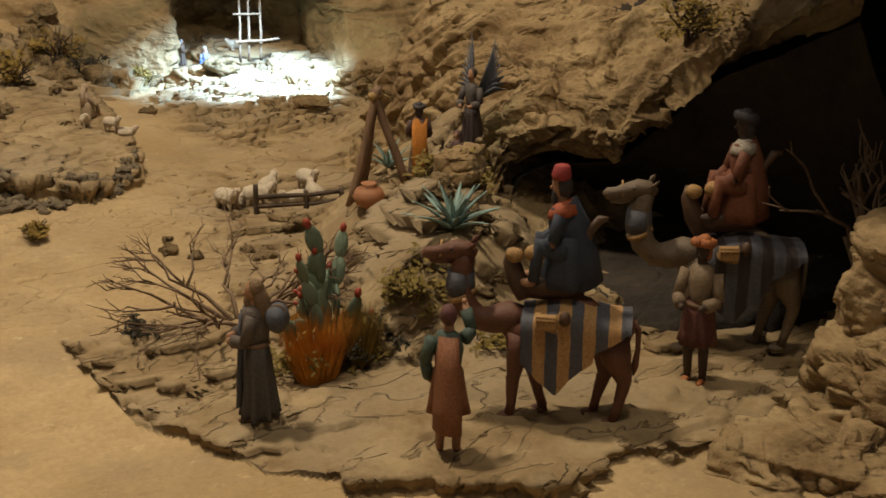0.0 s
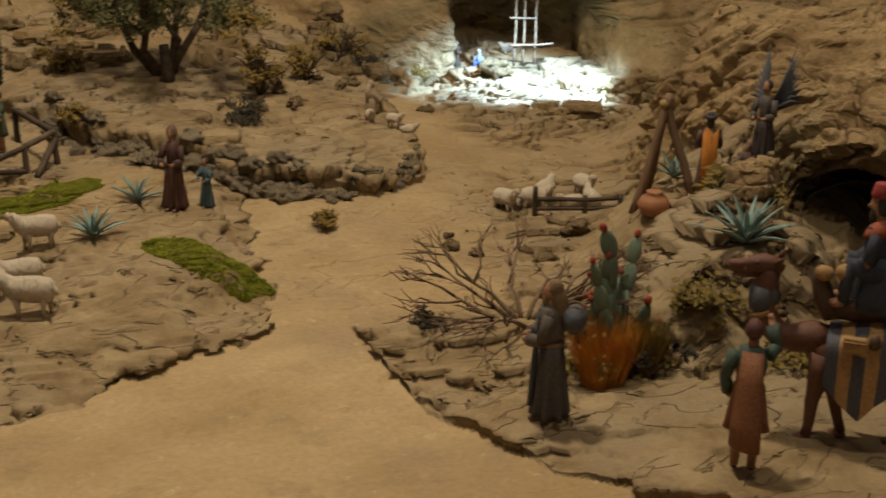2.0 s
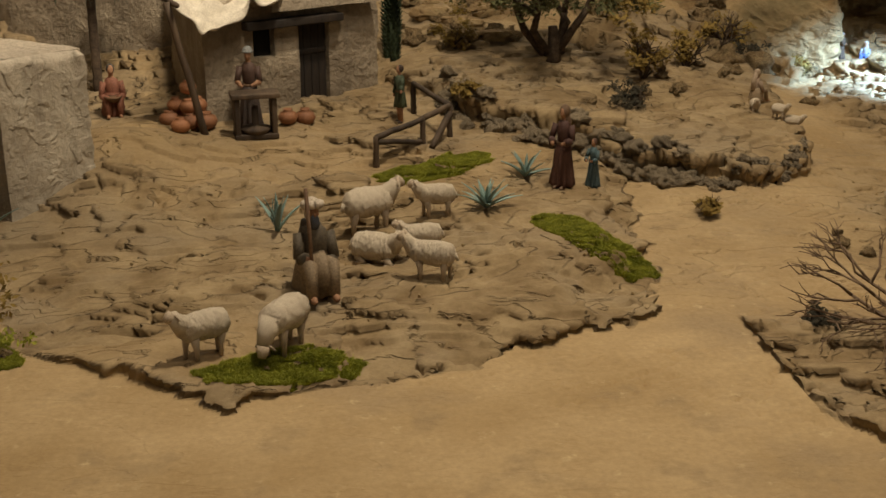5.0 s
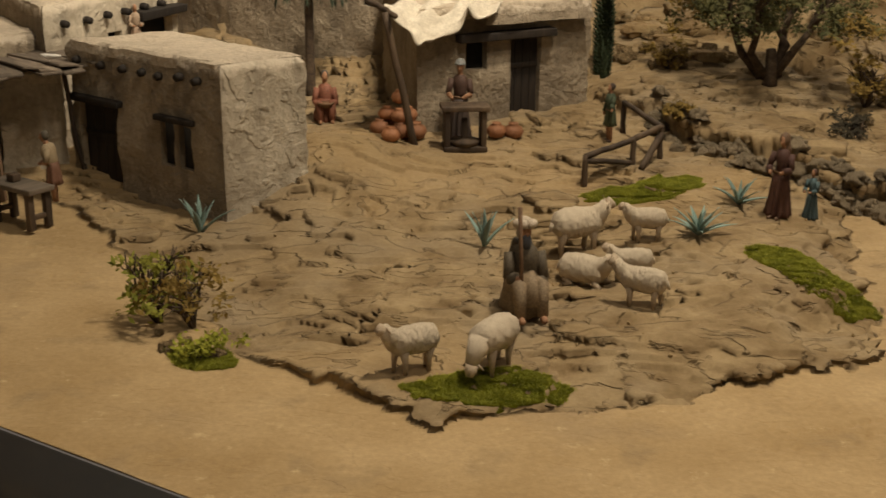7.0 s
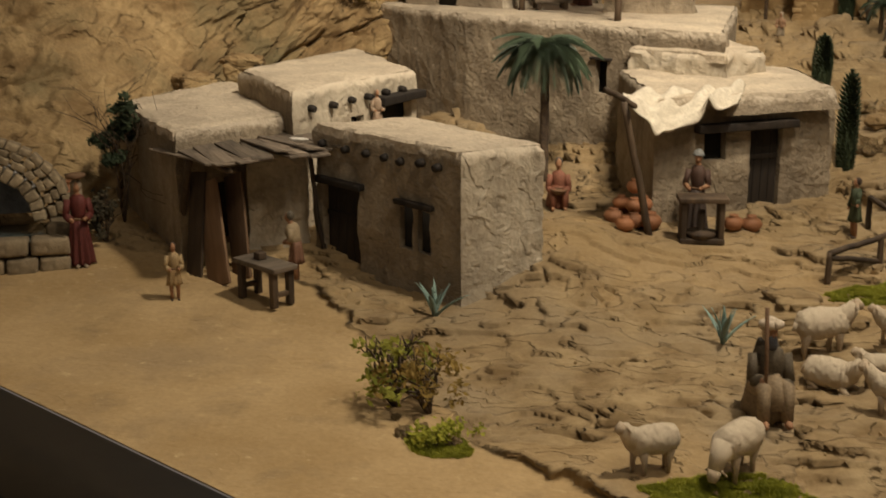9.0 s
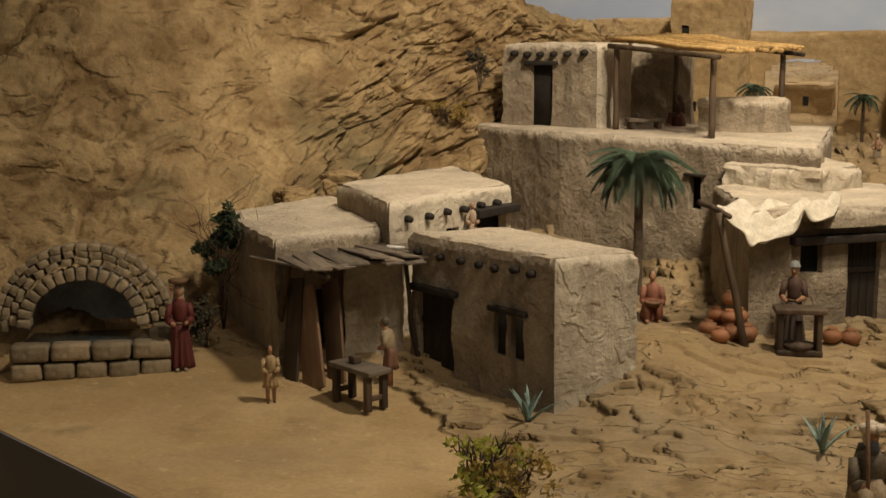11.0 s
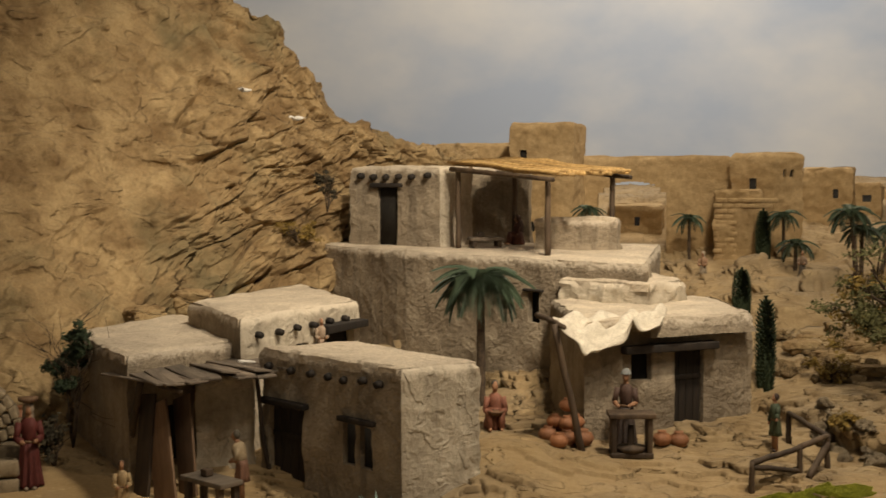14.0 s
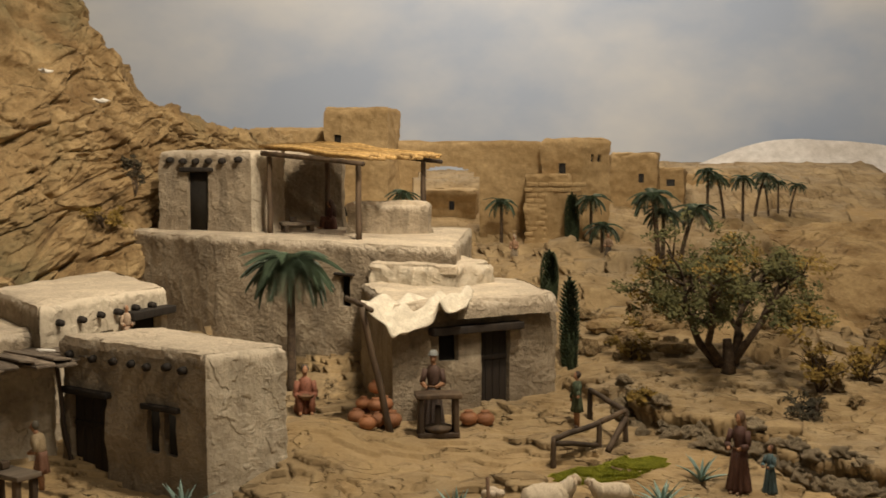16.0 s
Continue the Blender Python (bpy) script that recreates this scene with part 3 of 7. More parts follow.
def wall_grid(bm, p0, p1, z0, z1, holes, thick, wobble, seed, res=0.010, cap=0.007, ends=None):
    """One wall from p0 to p1, its outside to the right of that way, with holes (u0, u1, v0, v1) in metres that go through it."""
    p0, p1 = Vector((*p0, 0)), Vector((*p1, 0))
    run = p1 - p0
    length, way = run.length, run.normalized()
    out = Vector((way.y, -way.x, 0))

    def cuts(total, marks):
        marks = sorted({0.0, total, *[min(max(m, 0), total) for m in marks]})
        vals = []
        for a, b in zip(marks, marks[1:]):
            k = max(1, int(round((b - a) / res)))
            vals += [a + (b - a) * i / k for i in range(k)]
        return vals + [total]

    us = cuts(length, [v for h in holes for v in h[:2]])
    vs = cuts(z1 - z0, [v for h in holes for v in h[2:]])
    edge_u = {round(v, 5) for h in holes for v in h[:2]}

    def place(u, v, depth):
        q = p0 + way * u
        if ends:
            near, far = max(0.0, 1 - u / 0.03), max(0.0, 1 - (length - u) / 0.03)
            side = out.lerp(ends[0], near).lerp(ends[1], far)
        else:
            side = out
        bulge = wobble * (noise.noise((q.x * 9, q.y * 9, v * 9 + seed)) + 0.5 * noise.noise((q.x * 31, q.y * 31, v * 31 + seed)) + 0.35 * noise.noise((q.x * 62, q.y * 62, v * 62 + seed)))
        top = cap * max(0.0, 1 - (z1 - z0 - v) / (2 * cap)) ** 2 if cap else 0
        foot = 0.012 * max(0.0, 1 - v / 0.06) ** 2
        lift = wobble * 1.2 * noise.noise((q.x * 7, q.y * 7, seed + 3)) * v / max(z1 - z0, 1e-6)
        q = q + side * (bulge - top + foot - depth)
        return (q.x, q.y, z0 + v + lift)

    made = {}
    below = bm.verts.layers.float.get("below_top") or bm.verts.layers.float.new("below_top")

    def vert(i, j, depth):
        if (i, j, depth) not in made:
            made[i, j, depth] = bm.verts.new(place(us[i], vs[j], depth))
            made[i, j, depth][below] = z1 - z0 - vs[j]
        return made[i, j, depth]

    def inside(i, j):
        u, v = (us[i] + us[i + 1]) / 2, (vs[j] + vs[j + 1]) / 2
        return any(h[0] < u < h[1] and h[2] < v < h[3] for h in holes)

    nu, nv = len(us) - 1, len(vs) - 1
    for i in range(nu):
        for j in range(nv):
            if inside(i, j):
                continue
            bm.faces.new((vert(i, j, 0), vert(i + 1, j, 0), vert(i + 1, j + 1, 0), vert(i, j + 1, 0)))
            for di, dj, a, b in ((-1, 0, (i, j), (i, j + 1)), (1, 0, (i + 1, j + 1), (i + 1, j)), (0, -1, (i + 1, j), (i, j)), (0, 1, (i, j + 1), (i + 1, j + 1))):
                ni, nj = i + di, j + dj
                if 0 <= ni < nu and 0 <= nj < nv and inside(ni, nj):
                    bm.faces.new((vert(*a, 0), vert(*b, 0), vert(*b, thick), vert(*a, thick)))
    # the inner skin
    corners = [(0, 0), (nu, 0), (nu, nv), (0, nv)]
    if not holes:
        bm.faces.new([vert(i, j, thick) for i, j in corners][::-1])


def roof_slab(pts, z, thick, seed, wobble=0.006, n=26):
    """A hand-laid clay roof over four corners: uneven, with rounded worn edges."""
    bm = bmesh.new()
    a, b, c, d = (Vector((*p, 0)) for p in pts)
    grid = {}
    for i in range(n + 1):
        for j in range(n + 1):
            u, v = i / n, j / n
            q = a.lerp(b, u).lerp(d.lerp(c, u), v)
            rim = min(u, v, 1 - u, 1 - v) * n
            h = z + wobble * noise.noise((q.x * 10, q.y * 10, seed)) + 0.4 * wobble * noise.noise((q.x * 40, q.y * 40, seed)) - (0.004 if rim < 0.5 else 0.0) + 0.0015 * (1.5 > rim > 0.5)
            jit = 0.006 * noise.noise((q.x * 25, q.y * 25, seed + 9)) if rim < 0.5 else 0
            grid[i, j] = bm.verts.new((q.x + jit, q.y + jit, h))
    for i in range(n):
        for j in range(n):
            bm.faces.new((grid[i, j], grid[i + 1, j], grid[i + 1, j + 1], grid[i, j + 1]))
    ring = [grid[i, 0] for i in range(n)] + [grid[n, j] for j in range(n)] + [grid[i, n] for i in range(n, 0, -1)] + [grid[0, j] for j in range(n, 0, -1)]
    low = [bm.verts.new((v.co.x * 1.004, v.co.y * 1.004, v.co.z - thick)) for v in ring]
    k = len(ring)
    for i in range(k):
        bm.faces.new((ring[i], ring[(i + 1) % k], low[(i + 1) % k], low[i]))
    return bm


def house(name, pts, z0, z1, label, mats, holes=None, seed=0.0, wobble=0.006, roof_over=-0.010, thick=0.022, roof_mat="roof", slope=0.0, res=0.010):
    """A clay house over four corners (in the order that leaves its outside to the right), with walls, roof and a
    near-black box as the shade inside.
    """
    cx, cy = sum(p[0] for p in pts) / 4, sum(p[1] for p in pts) / 4
    base = thing(name, pose(cx, cy, z0), label, "house")
    local = [(x - cx, y - cy) for x, y in pts]
    walls = []
    outs = []
    for k in range(4):
        d = (Vector(local[(k + 1) % 4]) - Vector(local[k])).normalized()
        outs.append(Vector((d.y, -d.x, 0)))
    mitre = [(outs[k - 1] + outs[k]) / (1 + outs[k - 1].dot(outs[k])) for k in range(4)]
    for k in range(4):
        bm = bmesh.new()
        wall_grid(bm, local[k], local[(k + 1) % 4], 0, z1 - z0, (holes or {}).get(k, []), thick, wobble, seed, res, ends=(mitre[k], mitre[(k + 1) % 4]))
        walls.append(part("wall", bm, M[mats[k]], base))
    s = [(x * (1 + roof_over / max(abs(x), 0.05)), y * (1 + roof_over / max(abs(y), 0.05))) for x, y in local]
    part("roof", roof_slab(s, z1 - z0 + 0.003, 0.02, seed), M[roof_mat], base)
    # near-black box behind the openings: indoor shade put into its colour
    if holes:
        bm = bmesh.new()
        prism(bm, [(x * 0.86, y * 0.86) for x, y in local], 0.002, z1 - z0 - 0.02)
        part("room", bm, M["dark"], base, "near-black box painted as the shade indoors")
    return base


# right-hand walls are paler: limewash, with their stronger lighting put into the colour
house_front = house("house", [(-0.85, 2.76), (-0.46, 2.49), (-0.31, 2.60), (-0.66, 2.90)], -0.02, 0.338, "small flat-roofed clay house with a twin window",
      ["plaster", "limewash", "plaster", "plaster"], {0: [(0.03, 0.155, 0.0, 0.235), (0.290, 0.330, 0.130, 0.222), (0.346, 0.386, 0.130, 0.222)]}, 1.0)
house_left = house("house", [(-1.45, 3.02), (-1.13, 2.64), (-0.92, 2.98), (-1.33, 3.47)], -0.02, 0.330, "flat-roofed clay house beside an open workshop",
      ["plaster", "plaster", "plaster", "plaster"], {1: [(0.05, 0.16, 0.0, 0.22)]}, 2.0)
house_beams = house("house", [(-1.19, 3.2), (-0.93, 2.86), (-0.74, 3.31), (-1.03, 3.77)], 0.0, 0.395, "flat-roofed clay house with projecting roof beams",
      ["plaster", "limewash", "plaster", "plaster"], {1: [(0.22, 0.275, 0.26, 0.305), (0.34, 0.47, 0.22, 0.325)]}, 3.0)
house_tall = house("house", [(-1.1, 4.19), (-0.70, 3.80), (0.05, 3.36), (0.10, 4.3)], 0.0, 0.497, "large clay house with a roof terrace",
      ["plaster", "plaster", "plaster", "plaster"], {1: [(0.475, 0.515, 0.31, 0.40)]}, 4.0)
house_awning = house("house", [(-0.22, 3.47), (-0.10, 2.95), (0.315, 3.21), (0.235, 3.62)], 0.0, 0.388, "flat-roofed clay house with a cloth awning",
      ["plaster", "plaster", "limewash", "plaster"], {1: [(0.13, 0.19, 0.235, 0.305), (0.255, 0.345, 0.07, 0.305)]}, 5.0)
house_upper = house("house", [(-0.95, 4.12), (-0.62, 4.00), (-0.53, 4.14), (-0.8, 4.4)], 0.48, 0.762, "small upper clay house with a dark doorway",
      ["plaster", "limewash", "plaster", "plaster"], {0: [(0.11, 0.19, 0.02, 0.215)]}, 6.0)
# figure and animal shapes
PAINTS = {}


def paint(r, g, b, rough=0.7):
    """A hand-painted colour with worn shades."""
    key = (r, g, b, rough)
    if key not in PAINTS:
        PAINTS[key] = mat("painted_clay", (r * 0.72, g * 0.70, b * 0.70), (r * 1.2, g * 1.2, b * 1.2), 60, rough, 0.35, 4)
    return PAINTS[key]


def ball(bm, c, r, index=0, turn=(0, 0, 0), seg=12):
    m = pose(*c, *turn) @ Matrix.Diagonal((*(r if isinstance(r, tuple) else (r, r, r)), 1))
    for v in bmesh.ops.create_uvsphere(bm, u_segments=seg, v_segments=max(6, seg * 2 // 3), radius=1.0, matrix=m)["verts"]:
        for f in v.link_faces:
            f.material_index = index


def tube(bm, points, radii, index=0, seg=8, flat=1.0):
    """A round limb along points, with a radius at each, closed at both ends."""
    pts = [Vector(p) for p in points]
    radii = [float(v) for v in (radii if isinstance(radii, (list, tuple)) else [radii] * len(pts))]
    rings, side = [], None
    for i, p in enumerate(pts):
        way = (pts[min(i + 1, len(pts) - 1)] - pts[max(i - 1, 0)]).normalized()
        if side is None:
            side = way.orthogonal().normalized()
        side = (side - way * side.dot(way)).normalized()
        up = way.cross(side)
        rings.append([bm.verts.new(p + radii[i] * (math.cos(a) * side + flat * math.sin(a) * up)) for a in (2 * math.pi * k / seg for k in range(seg))])
    for a, b in zip(rings, rings[1:]):
        for k in range(seg):
            bm.faces.new((a[k], a[(k + 1) % seg], b[(k + 1) % seg], b[k])).material_index = index
    bm.faces.new(rings[0][::-1]).material_index = index
    bm.faces.new(rings[-1]).material_index = index


def lathe(bm, profile, index=0, seg=24, folds=0, depth=0.0, sx=1.0, sy=1.0, at=(0, 0, 0), lean=(0, 0), closed=True):
    """A turned body from (radius, height) rows; folds press pleats into it, deeper towards its foot."""
    rings = []
    top = profile[-1][1] or 1
    for r, z in profile:
        k = 1 - z / max(top, 1e-6)
        ring = []
        for n in range(seg):
            a = 2 * math.pi * n / seg
            rr = r * (1 + depth * k * math.cos(folds * a + 1.3 * math.sin(2 * a)))
            ring.append(bm.verts.new((at[0] + sx * rr * math.cos(a) + lean[0] * z, at[1] + sy * rr * math.sin(a) + lean[1] * z, at[2] + z)))
        rings.append(ring)
    for a, b in zip(rings, rings[1:]):
        for k in range(seg):
            bm.faces.new((a[k], a[(k + 1) % seg], b[(k + 1) % seg], b[k])).material_index = index
    if closed:
        bm.faces.new(rings[0][::-1]).material_index = index
        bm.faces.new(rings[-1]).material_index = index


SKIN, SKIN_DARK = (0.36, 0.19, 0.10), (0.06, 0.035, 0.022)


def statue(name, x, y, yaw, tall, robe, cloak, hair, label, z=None, skin=SKIN, arms=None, cover="hair", seat=False, legs=False, extra=None, lean=0.0, group=""):
    """A painted clay figure, one mesh, looking along its own +x. Sizes are parts of its standing height."""
    bm = bmesh.new()
    if seat:
        lathe(bm, [(0.165, 0.0), (0.17, 0.06), (0.145, 0.20), (0.11, 0.30)], 0, 24, 7, 0.14)
        for s in (-1, 1):
            tube(bm, [(0.0, 0.08 * s, 0.2), (0.20, 0.09 * s, 0.24), (0.24, 0.09 * s, 0.04)], [0.075, 0.062, 0.045], 0)
            ball(bm, (0.28, 0.09 * s, 0.03), (0.06, 0.03, 0.028), 2)
        lift = -0.34
    elif legs:
        for s in (-1, 1):
            tube(bm, [(0.0, 0.055 * s, 0.46), (0.015, 0.06 * s, 0.25), (0, 0.06 * s, 0.03)], [0.055, 0.042, 0.03], 2)
            ball(bm, (0.035, 0.06 * s, 0.022), (0.06, 0.03, 0.024), 3)
        lathe(bm, [(0.135, 0.28), (0.125, 0.36), (0.11, 0.5), (0.10, 0.58)], 0, 48, 8, 0.30, 0.85, 1.05)
        lathe(bm, [(0.104, 0.0), (0.109, 0.012), (0.104, 0.026)], 6, 20, at=(lean * 0.05, 0, 0.545), sx=0.9, sy=1.02)
        lift = 0.0
    else:
        lathe(bm, [(0.150, 0.035), (0.148, 0.08), (0.130, 0.25), (0.115, 0.42), (0.10, 0.56)], 0, 54, 9, 0.26, 0.88, 1.05)
        lathe(bm, [(0.104, 0.0), (0.109, 0.012), (0.104, 0.026)], 6, 20, at=(lean * 0.05, 0, 0.545), sx=0.9, sy=1.02)
        for s in (-1, 1):
            ball(bm, (0.09, 0.055 * s, 0.022), (0.075, 0.036, 0.024), 3)
        lift = 0.0

    def up(p):
        return (p[0] + lean * (p[2] - 0.5), p[1], p[2] + lift)

    tube(bm, [up((0, 0, 0.54)), up((0, 0, 0.62)), up((0.005, 0, 0.72)), up((0, 0, 0.80)), up((0, 0, 0.83))], [0.100, 0.110, 0.128, 0.105, 0.05], 1, 14, 0.72)
    tube(bm, [up((0, 0, 0.80)), up((0.01, 0, 0.87))], [0.040, 0.036], 2)
    ball(bm, up((0.018, 0, 0.917)), (0.056, 0.048, 0.074), 2)
    ball(bm, up((0.078, 0, 0.905)), (0.014, 0.010, 0.014), 2, seg=8)
    if cover == "hair":
        ball(bm, up((-0.008, 0, 0.935)), (0.066, 0.062, 0.068), 3)
    elif cover == "veil":
        ball(bm, up((-0.012, 0, 0.93)), (0.078, 0.074, 0.085), 3)
        tube(bm, [up((-0.03, 0, 0.93)), up((-0.075, 0, 0.80)), up((-0.095, 0, 0.60))], [0.068, 0.095, 0.085], 3, 12, 0.7)
    elif cover == "long_hair":
        ball(bm, up((-0.010, 0, 0.94)), (0.064, 0.058, 0.066), 3)
        tube(bm, [up((-0.02, 0, 0.95)), up((-0.05, 0, 0.86)), up((-0.07, 0, 0.76)), up((-0.075, 0, 0.68))], [0.05, 0.066, 0.068, 0.035], 3, 14, 0.8)
        ball(bm, up((0.055, 0, 0.85)), (0.03, 0.036, 0.06), 3)
    elif cover == "turban":
        tube(bm, [up((0.075 * math.cos(a), 0.07 * math.sin(a), 0.965 + 0.012 * math.cos(a))) for a in np.linspace(0, 2 * math.pi, 13)], 0.030, 3)
        ball(bm, up((0, 0, 0.985)), (0.055, 0.052, 0.035), 3)
        ball(bm, up((-0.03, 0, 0.90)), (0.05, 0.06, 0.07), 3)
    elif cover == "fez":
        lathe(bm, [(0.068, 0.0), (0.074, 0.025), (0.058, 0.075), (0.05, 0.08)], 4, 16, at=up((0, 0, 0.955)))
        ball(bm, up((-0.015, 0, 0.92)), (0.066, 0.064, 0.075), 3)
        ball(bm, up((0.055, 0, 0.86)), (0.03, 0.038, 0.055), 3)
    elif cover == "helmet":
        lathe(bm, [(0.085, 0.0), (0.075, 0.012), (0.066, 0.04), (0.04, 0.065), (0.01, 0.072)], 3, 16, at=up((0.005, 0, 0.95)))
    for shoulder, elbow, tip in arms or (((0, -0.12, 0.77), (0.05, -0.16, 0.60), (0.16, -0.08, 0.56)), ((0, 0.12, 0.77), (0.05, 0.16, 0.60), (0.16, 0.07, 0.57))):
        tube(bm, [up(shoulder), up(elbow)], [0.048, 0.042], 1)
        cuff = tuple(0.25 * a + 0.75 * b for a, b in zip(elbow, tip))
        tube(bm, [up(elbow), up(cuff)], [0.042, 0.046], 1, 10) if extra != "bare" else None
        tube(bm, [up(elbow), up(tip)], [0.036, 0.022], 2)
        ball(bm, up(tip), (0.028, 0.024, 0.024), 2, seg=8)
    if callable(extra):
        extra(bm, up)
    for v in bm.verts:
        v.co += 0.006 * Vector((noise.noise(v.co * 14), noise.noise(v.co * 14 + Vector((5, 0, 0))), 0.6 * noise.noise(v.co * 14 + Vector((0, 9, 0)))))
    mats = [paint(*robe), paint(*cloak), paint(*skin), paint(*hair), paint(0.30, 0.035, 0.03), paint(0.075, 0.08, 0.095), paint(0.16, 0.09, 0.045)]
    ob = link_mesh(name, bm, mats)
    ob.matrix_world = pose(x, y, ground_z(x, y) - 0.003 if z is None else z, 0, 0, yaw) @ Matrix.Scale(tall, 4) @ Matrix.Diagonal((0.88, 0.86, 1, 1))
    return tagged(ob, label, "figurine", group)


def pack(bm, up):
    tube(bm, [up((-0.11, -0.11, 0.735)), up((-0.16, -0.09, 0.74)), up((-0.17, 0.02, 0.745)), up((-0.14, 0.11, 0.75)), up((-0.10, 0.13, 0.75))], [0.05, 0.082, 0.088, 0.082, 0.05], 5, 14)
    for s in (-0.06, 0.06):
        tube(bm, [up((-0.16 + 0.075 * math.cos(a), s, 0.742 + 0.095 * math.sin(a))) for a in np.linspace(0, 2 * math.pi, 15)], 0.010, 6, 6)
    for s in (-1, 1):
        tube(bm, [up((0.095, 0.045 * s, 0.78)), up((0.115, 0.05 * s, 0.56)), (0.135, 0.055 * s, 0.34), (0.145, 0.06 * s, 0.12)], [0.028, 0.030, 0.033, 0.036], 5, 8, 0.45)
    tube(bm, [up((0.08, -0.06, 0.80)), up((0.10, 0.0, 0.72)), up((0.05, 0.1, 0.66))], 0.016, 5)


def cape(bm, up):
    tube(bm, [up((-0.03, 0, 0.80)), up((-0.075, 0, 0.6)), up((-0.10, 0.0, 0.35)), up((-0.11, 0.0, 0.20))], [0.10, 0.12, 0.13, 0.14], 0, 22, 0.58)


def staff(bm, up):
    tube(bm, [(0.19, -0.06, 0.0), (0.17, -0.07, 0.4), (0.15, -0.09, 0.78)], 0.016, 6)


def shepherd_gear(bm, up):
    """His staff, beard, the dark cloak over his back and the tunic's lap."""
    staff(bm, up)
    ball(bm, up((0.065, 0, 0.855)), (0.034, 0.040, 0.055), 5)
    tube(bm, [up((-0.03, 0, 0.83)), up((-0.07, 0.0, 0.66)), up((-0.10, 0.0, 0.50)), up((-0.12, 0.0, 0.36))], [0.09, 0.125, 0.135, 0.15], 1, 20, 0.62)
    tube(bm, [(0.06, 0, 0.27), (0.17, 0, 0.22), (0.21, 0, 0.10)], [0.085, 0.09, 0.08], 0, 16, 0.62)


def head_basket(bm, up):
    lathe(bm, [(0.05, 0.0), (0.12, 0.02), (0.135, 0.055), (0.06, 0.065)], 6, 18, at=up((0, 0, 1.0)))


def bowl(bm, up):
    lathe(bm, [(0.05, 0.0), (0.12, 0.05), (0.13, 0.07), (0.03, 0.06)], 6, 18, at=up((0.22, 0, 0.55)))


def wings(bm, up):
    for s in (-1, 1):
        for k in range(9):
            f = k / 8
            root = Vector(up((-0.08, 0.05 * s, 0.74 - 0.10 * f)))
            tip = root + Vector((-0.18 + 0.05 * f, s * (0.16 + 0.20 * f), 0.62 - 0.50 * f))
            mid = root.lerp(tip, 0.5) + Vector((-0.05, 0.02 * s, 0.05))
            tube(bm, [root, mid, tip], [0.035, 0.055, 0.008], 5, 6, 0.35)


def bundle(bm, up):
    for k in range(26):
        a = 2 * math.pi * k / 26
        tube(bm, [(-0.16 + 0.05 * math.cos(a), 0.09 * math.sin(a), 0.06), (-0.13 + 0.05 * math.cos(a), 0.10 * math.sin(a), 0.80 + 0.03 * math.sin(3 * a))], [0.022, 0.012], 4, 5)


statue("pilgrim_figurine", 0.947, 1.432, 150, 0.202, (0.075, 0.066, 0.058), (0.105, 0.082, 0.065), (0.20, 0.125, 0.06), "long-haired pilgrim figurine in dark robe carrying a grey pack", cover="long_hair", extra=pack,
       arms=(((0.02, -0.11, 0.77), (0.08, -0.13, 0.62), (0.20, -0.02, 0.60)), ((0.02, 0.11, 0.77), (0.08, 0.13, 0.60), (0.20, 0.02, 0.58))))
statue("attendant_figurine", 1.108, 1.213, 52, 0.205, (0.22, 0.085, 0.035), (0.055, 0.085, 0.065), (0.10, 0.035, 0.03), "attendant figurine in a rust cloak and green scarf", legs=True, extra=cape,
       arms=(((0.02, -0.11, 0.77), (0.09, -0.16, 0.80), (0.15, -0.10, 0.97)), ((0, 0.12, 0.77), (0.03, 0.17, 0.60), (0.10, 0.14, 0.46))))
statue("turbaned_attendant_figurine", 1.528, 1.198, 205, 0.222, (0.11, 0.035, 0.025), (0.20, 0.14, 0.08), (0.36, 0.12, 0.035), "dark-skinned attendant figurine with an orange turban", skin=SKIN_DARK, cover="turban", legs=True)
statue("angel_figurine", 1.655, 1.955, 200, 0.165, (0.05, 0.035, 0.032), (0.09, 0.075, 0.065), (0.06, 0.04, 0.03), "dark angel figurine with raised wings on a rock", extra=wings)
statue("bearer_figurine", 1.535, 1.955, 60, 0.150, (0.12, 0.08, 0.055), (0.10, 0.06, 0.05), (0.05, 0.04, 0.04), "figurine carrying an orange straw bundle on its back", cover="turban", extra=bundle)
bpy.data.objects["bearer_figurine"].data.materials[4] = paint(0.50, 0.19, 0.02)
statue("kneeling_woman_figurine", 1.612, 1.94, 200, 0.105, (0.10, 0.035, 0.04), (0.11, 0.06, 0.05), (0.12, 0.07, 0.05), "small seated woman figurine in a dark red robe", seat=True, cover="veil")
statue("shepherd_figurine", 1.93, 2.56, 230, 0.13, (0.20, 0.09, 0.05), (0.17, 0.055, 0.03), (0.05, 0.02, 0.015), "seated shepherd figurine in a rust cloak on the hillside", seat=True)
statue("shepherd_figurine", 2.0, 2.50, 220, 0.11, (0.28, 0.13, 0.09), (0.30, 0.18, 0.13), (0.35, 0.25, 0.17), "seated shepherdess figurine in a pale veil on the hillside", seat=True, cover="veil")
statue("praying_figurine", 1.24, 3.008, 20, 0.125, (0.30, 0.22, 0.13), (0.34, 0.25, 0.17), (0.42, 0.32, 0.22), "kneeling pale-robed figurine on a rock terrace", seat=True, cover="veil")
statue("nativity_figurine", 1.81, 3.80, 320, 0.085, (0.10, 0.07, 0.05), (0.13, 0.09, 0.06), (0.3, 0.3, 0.3), "standing brown-robed figurine at the stable", cover="veil")
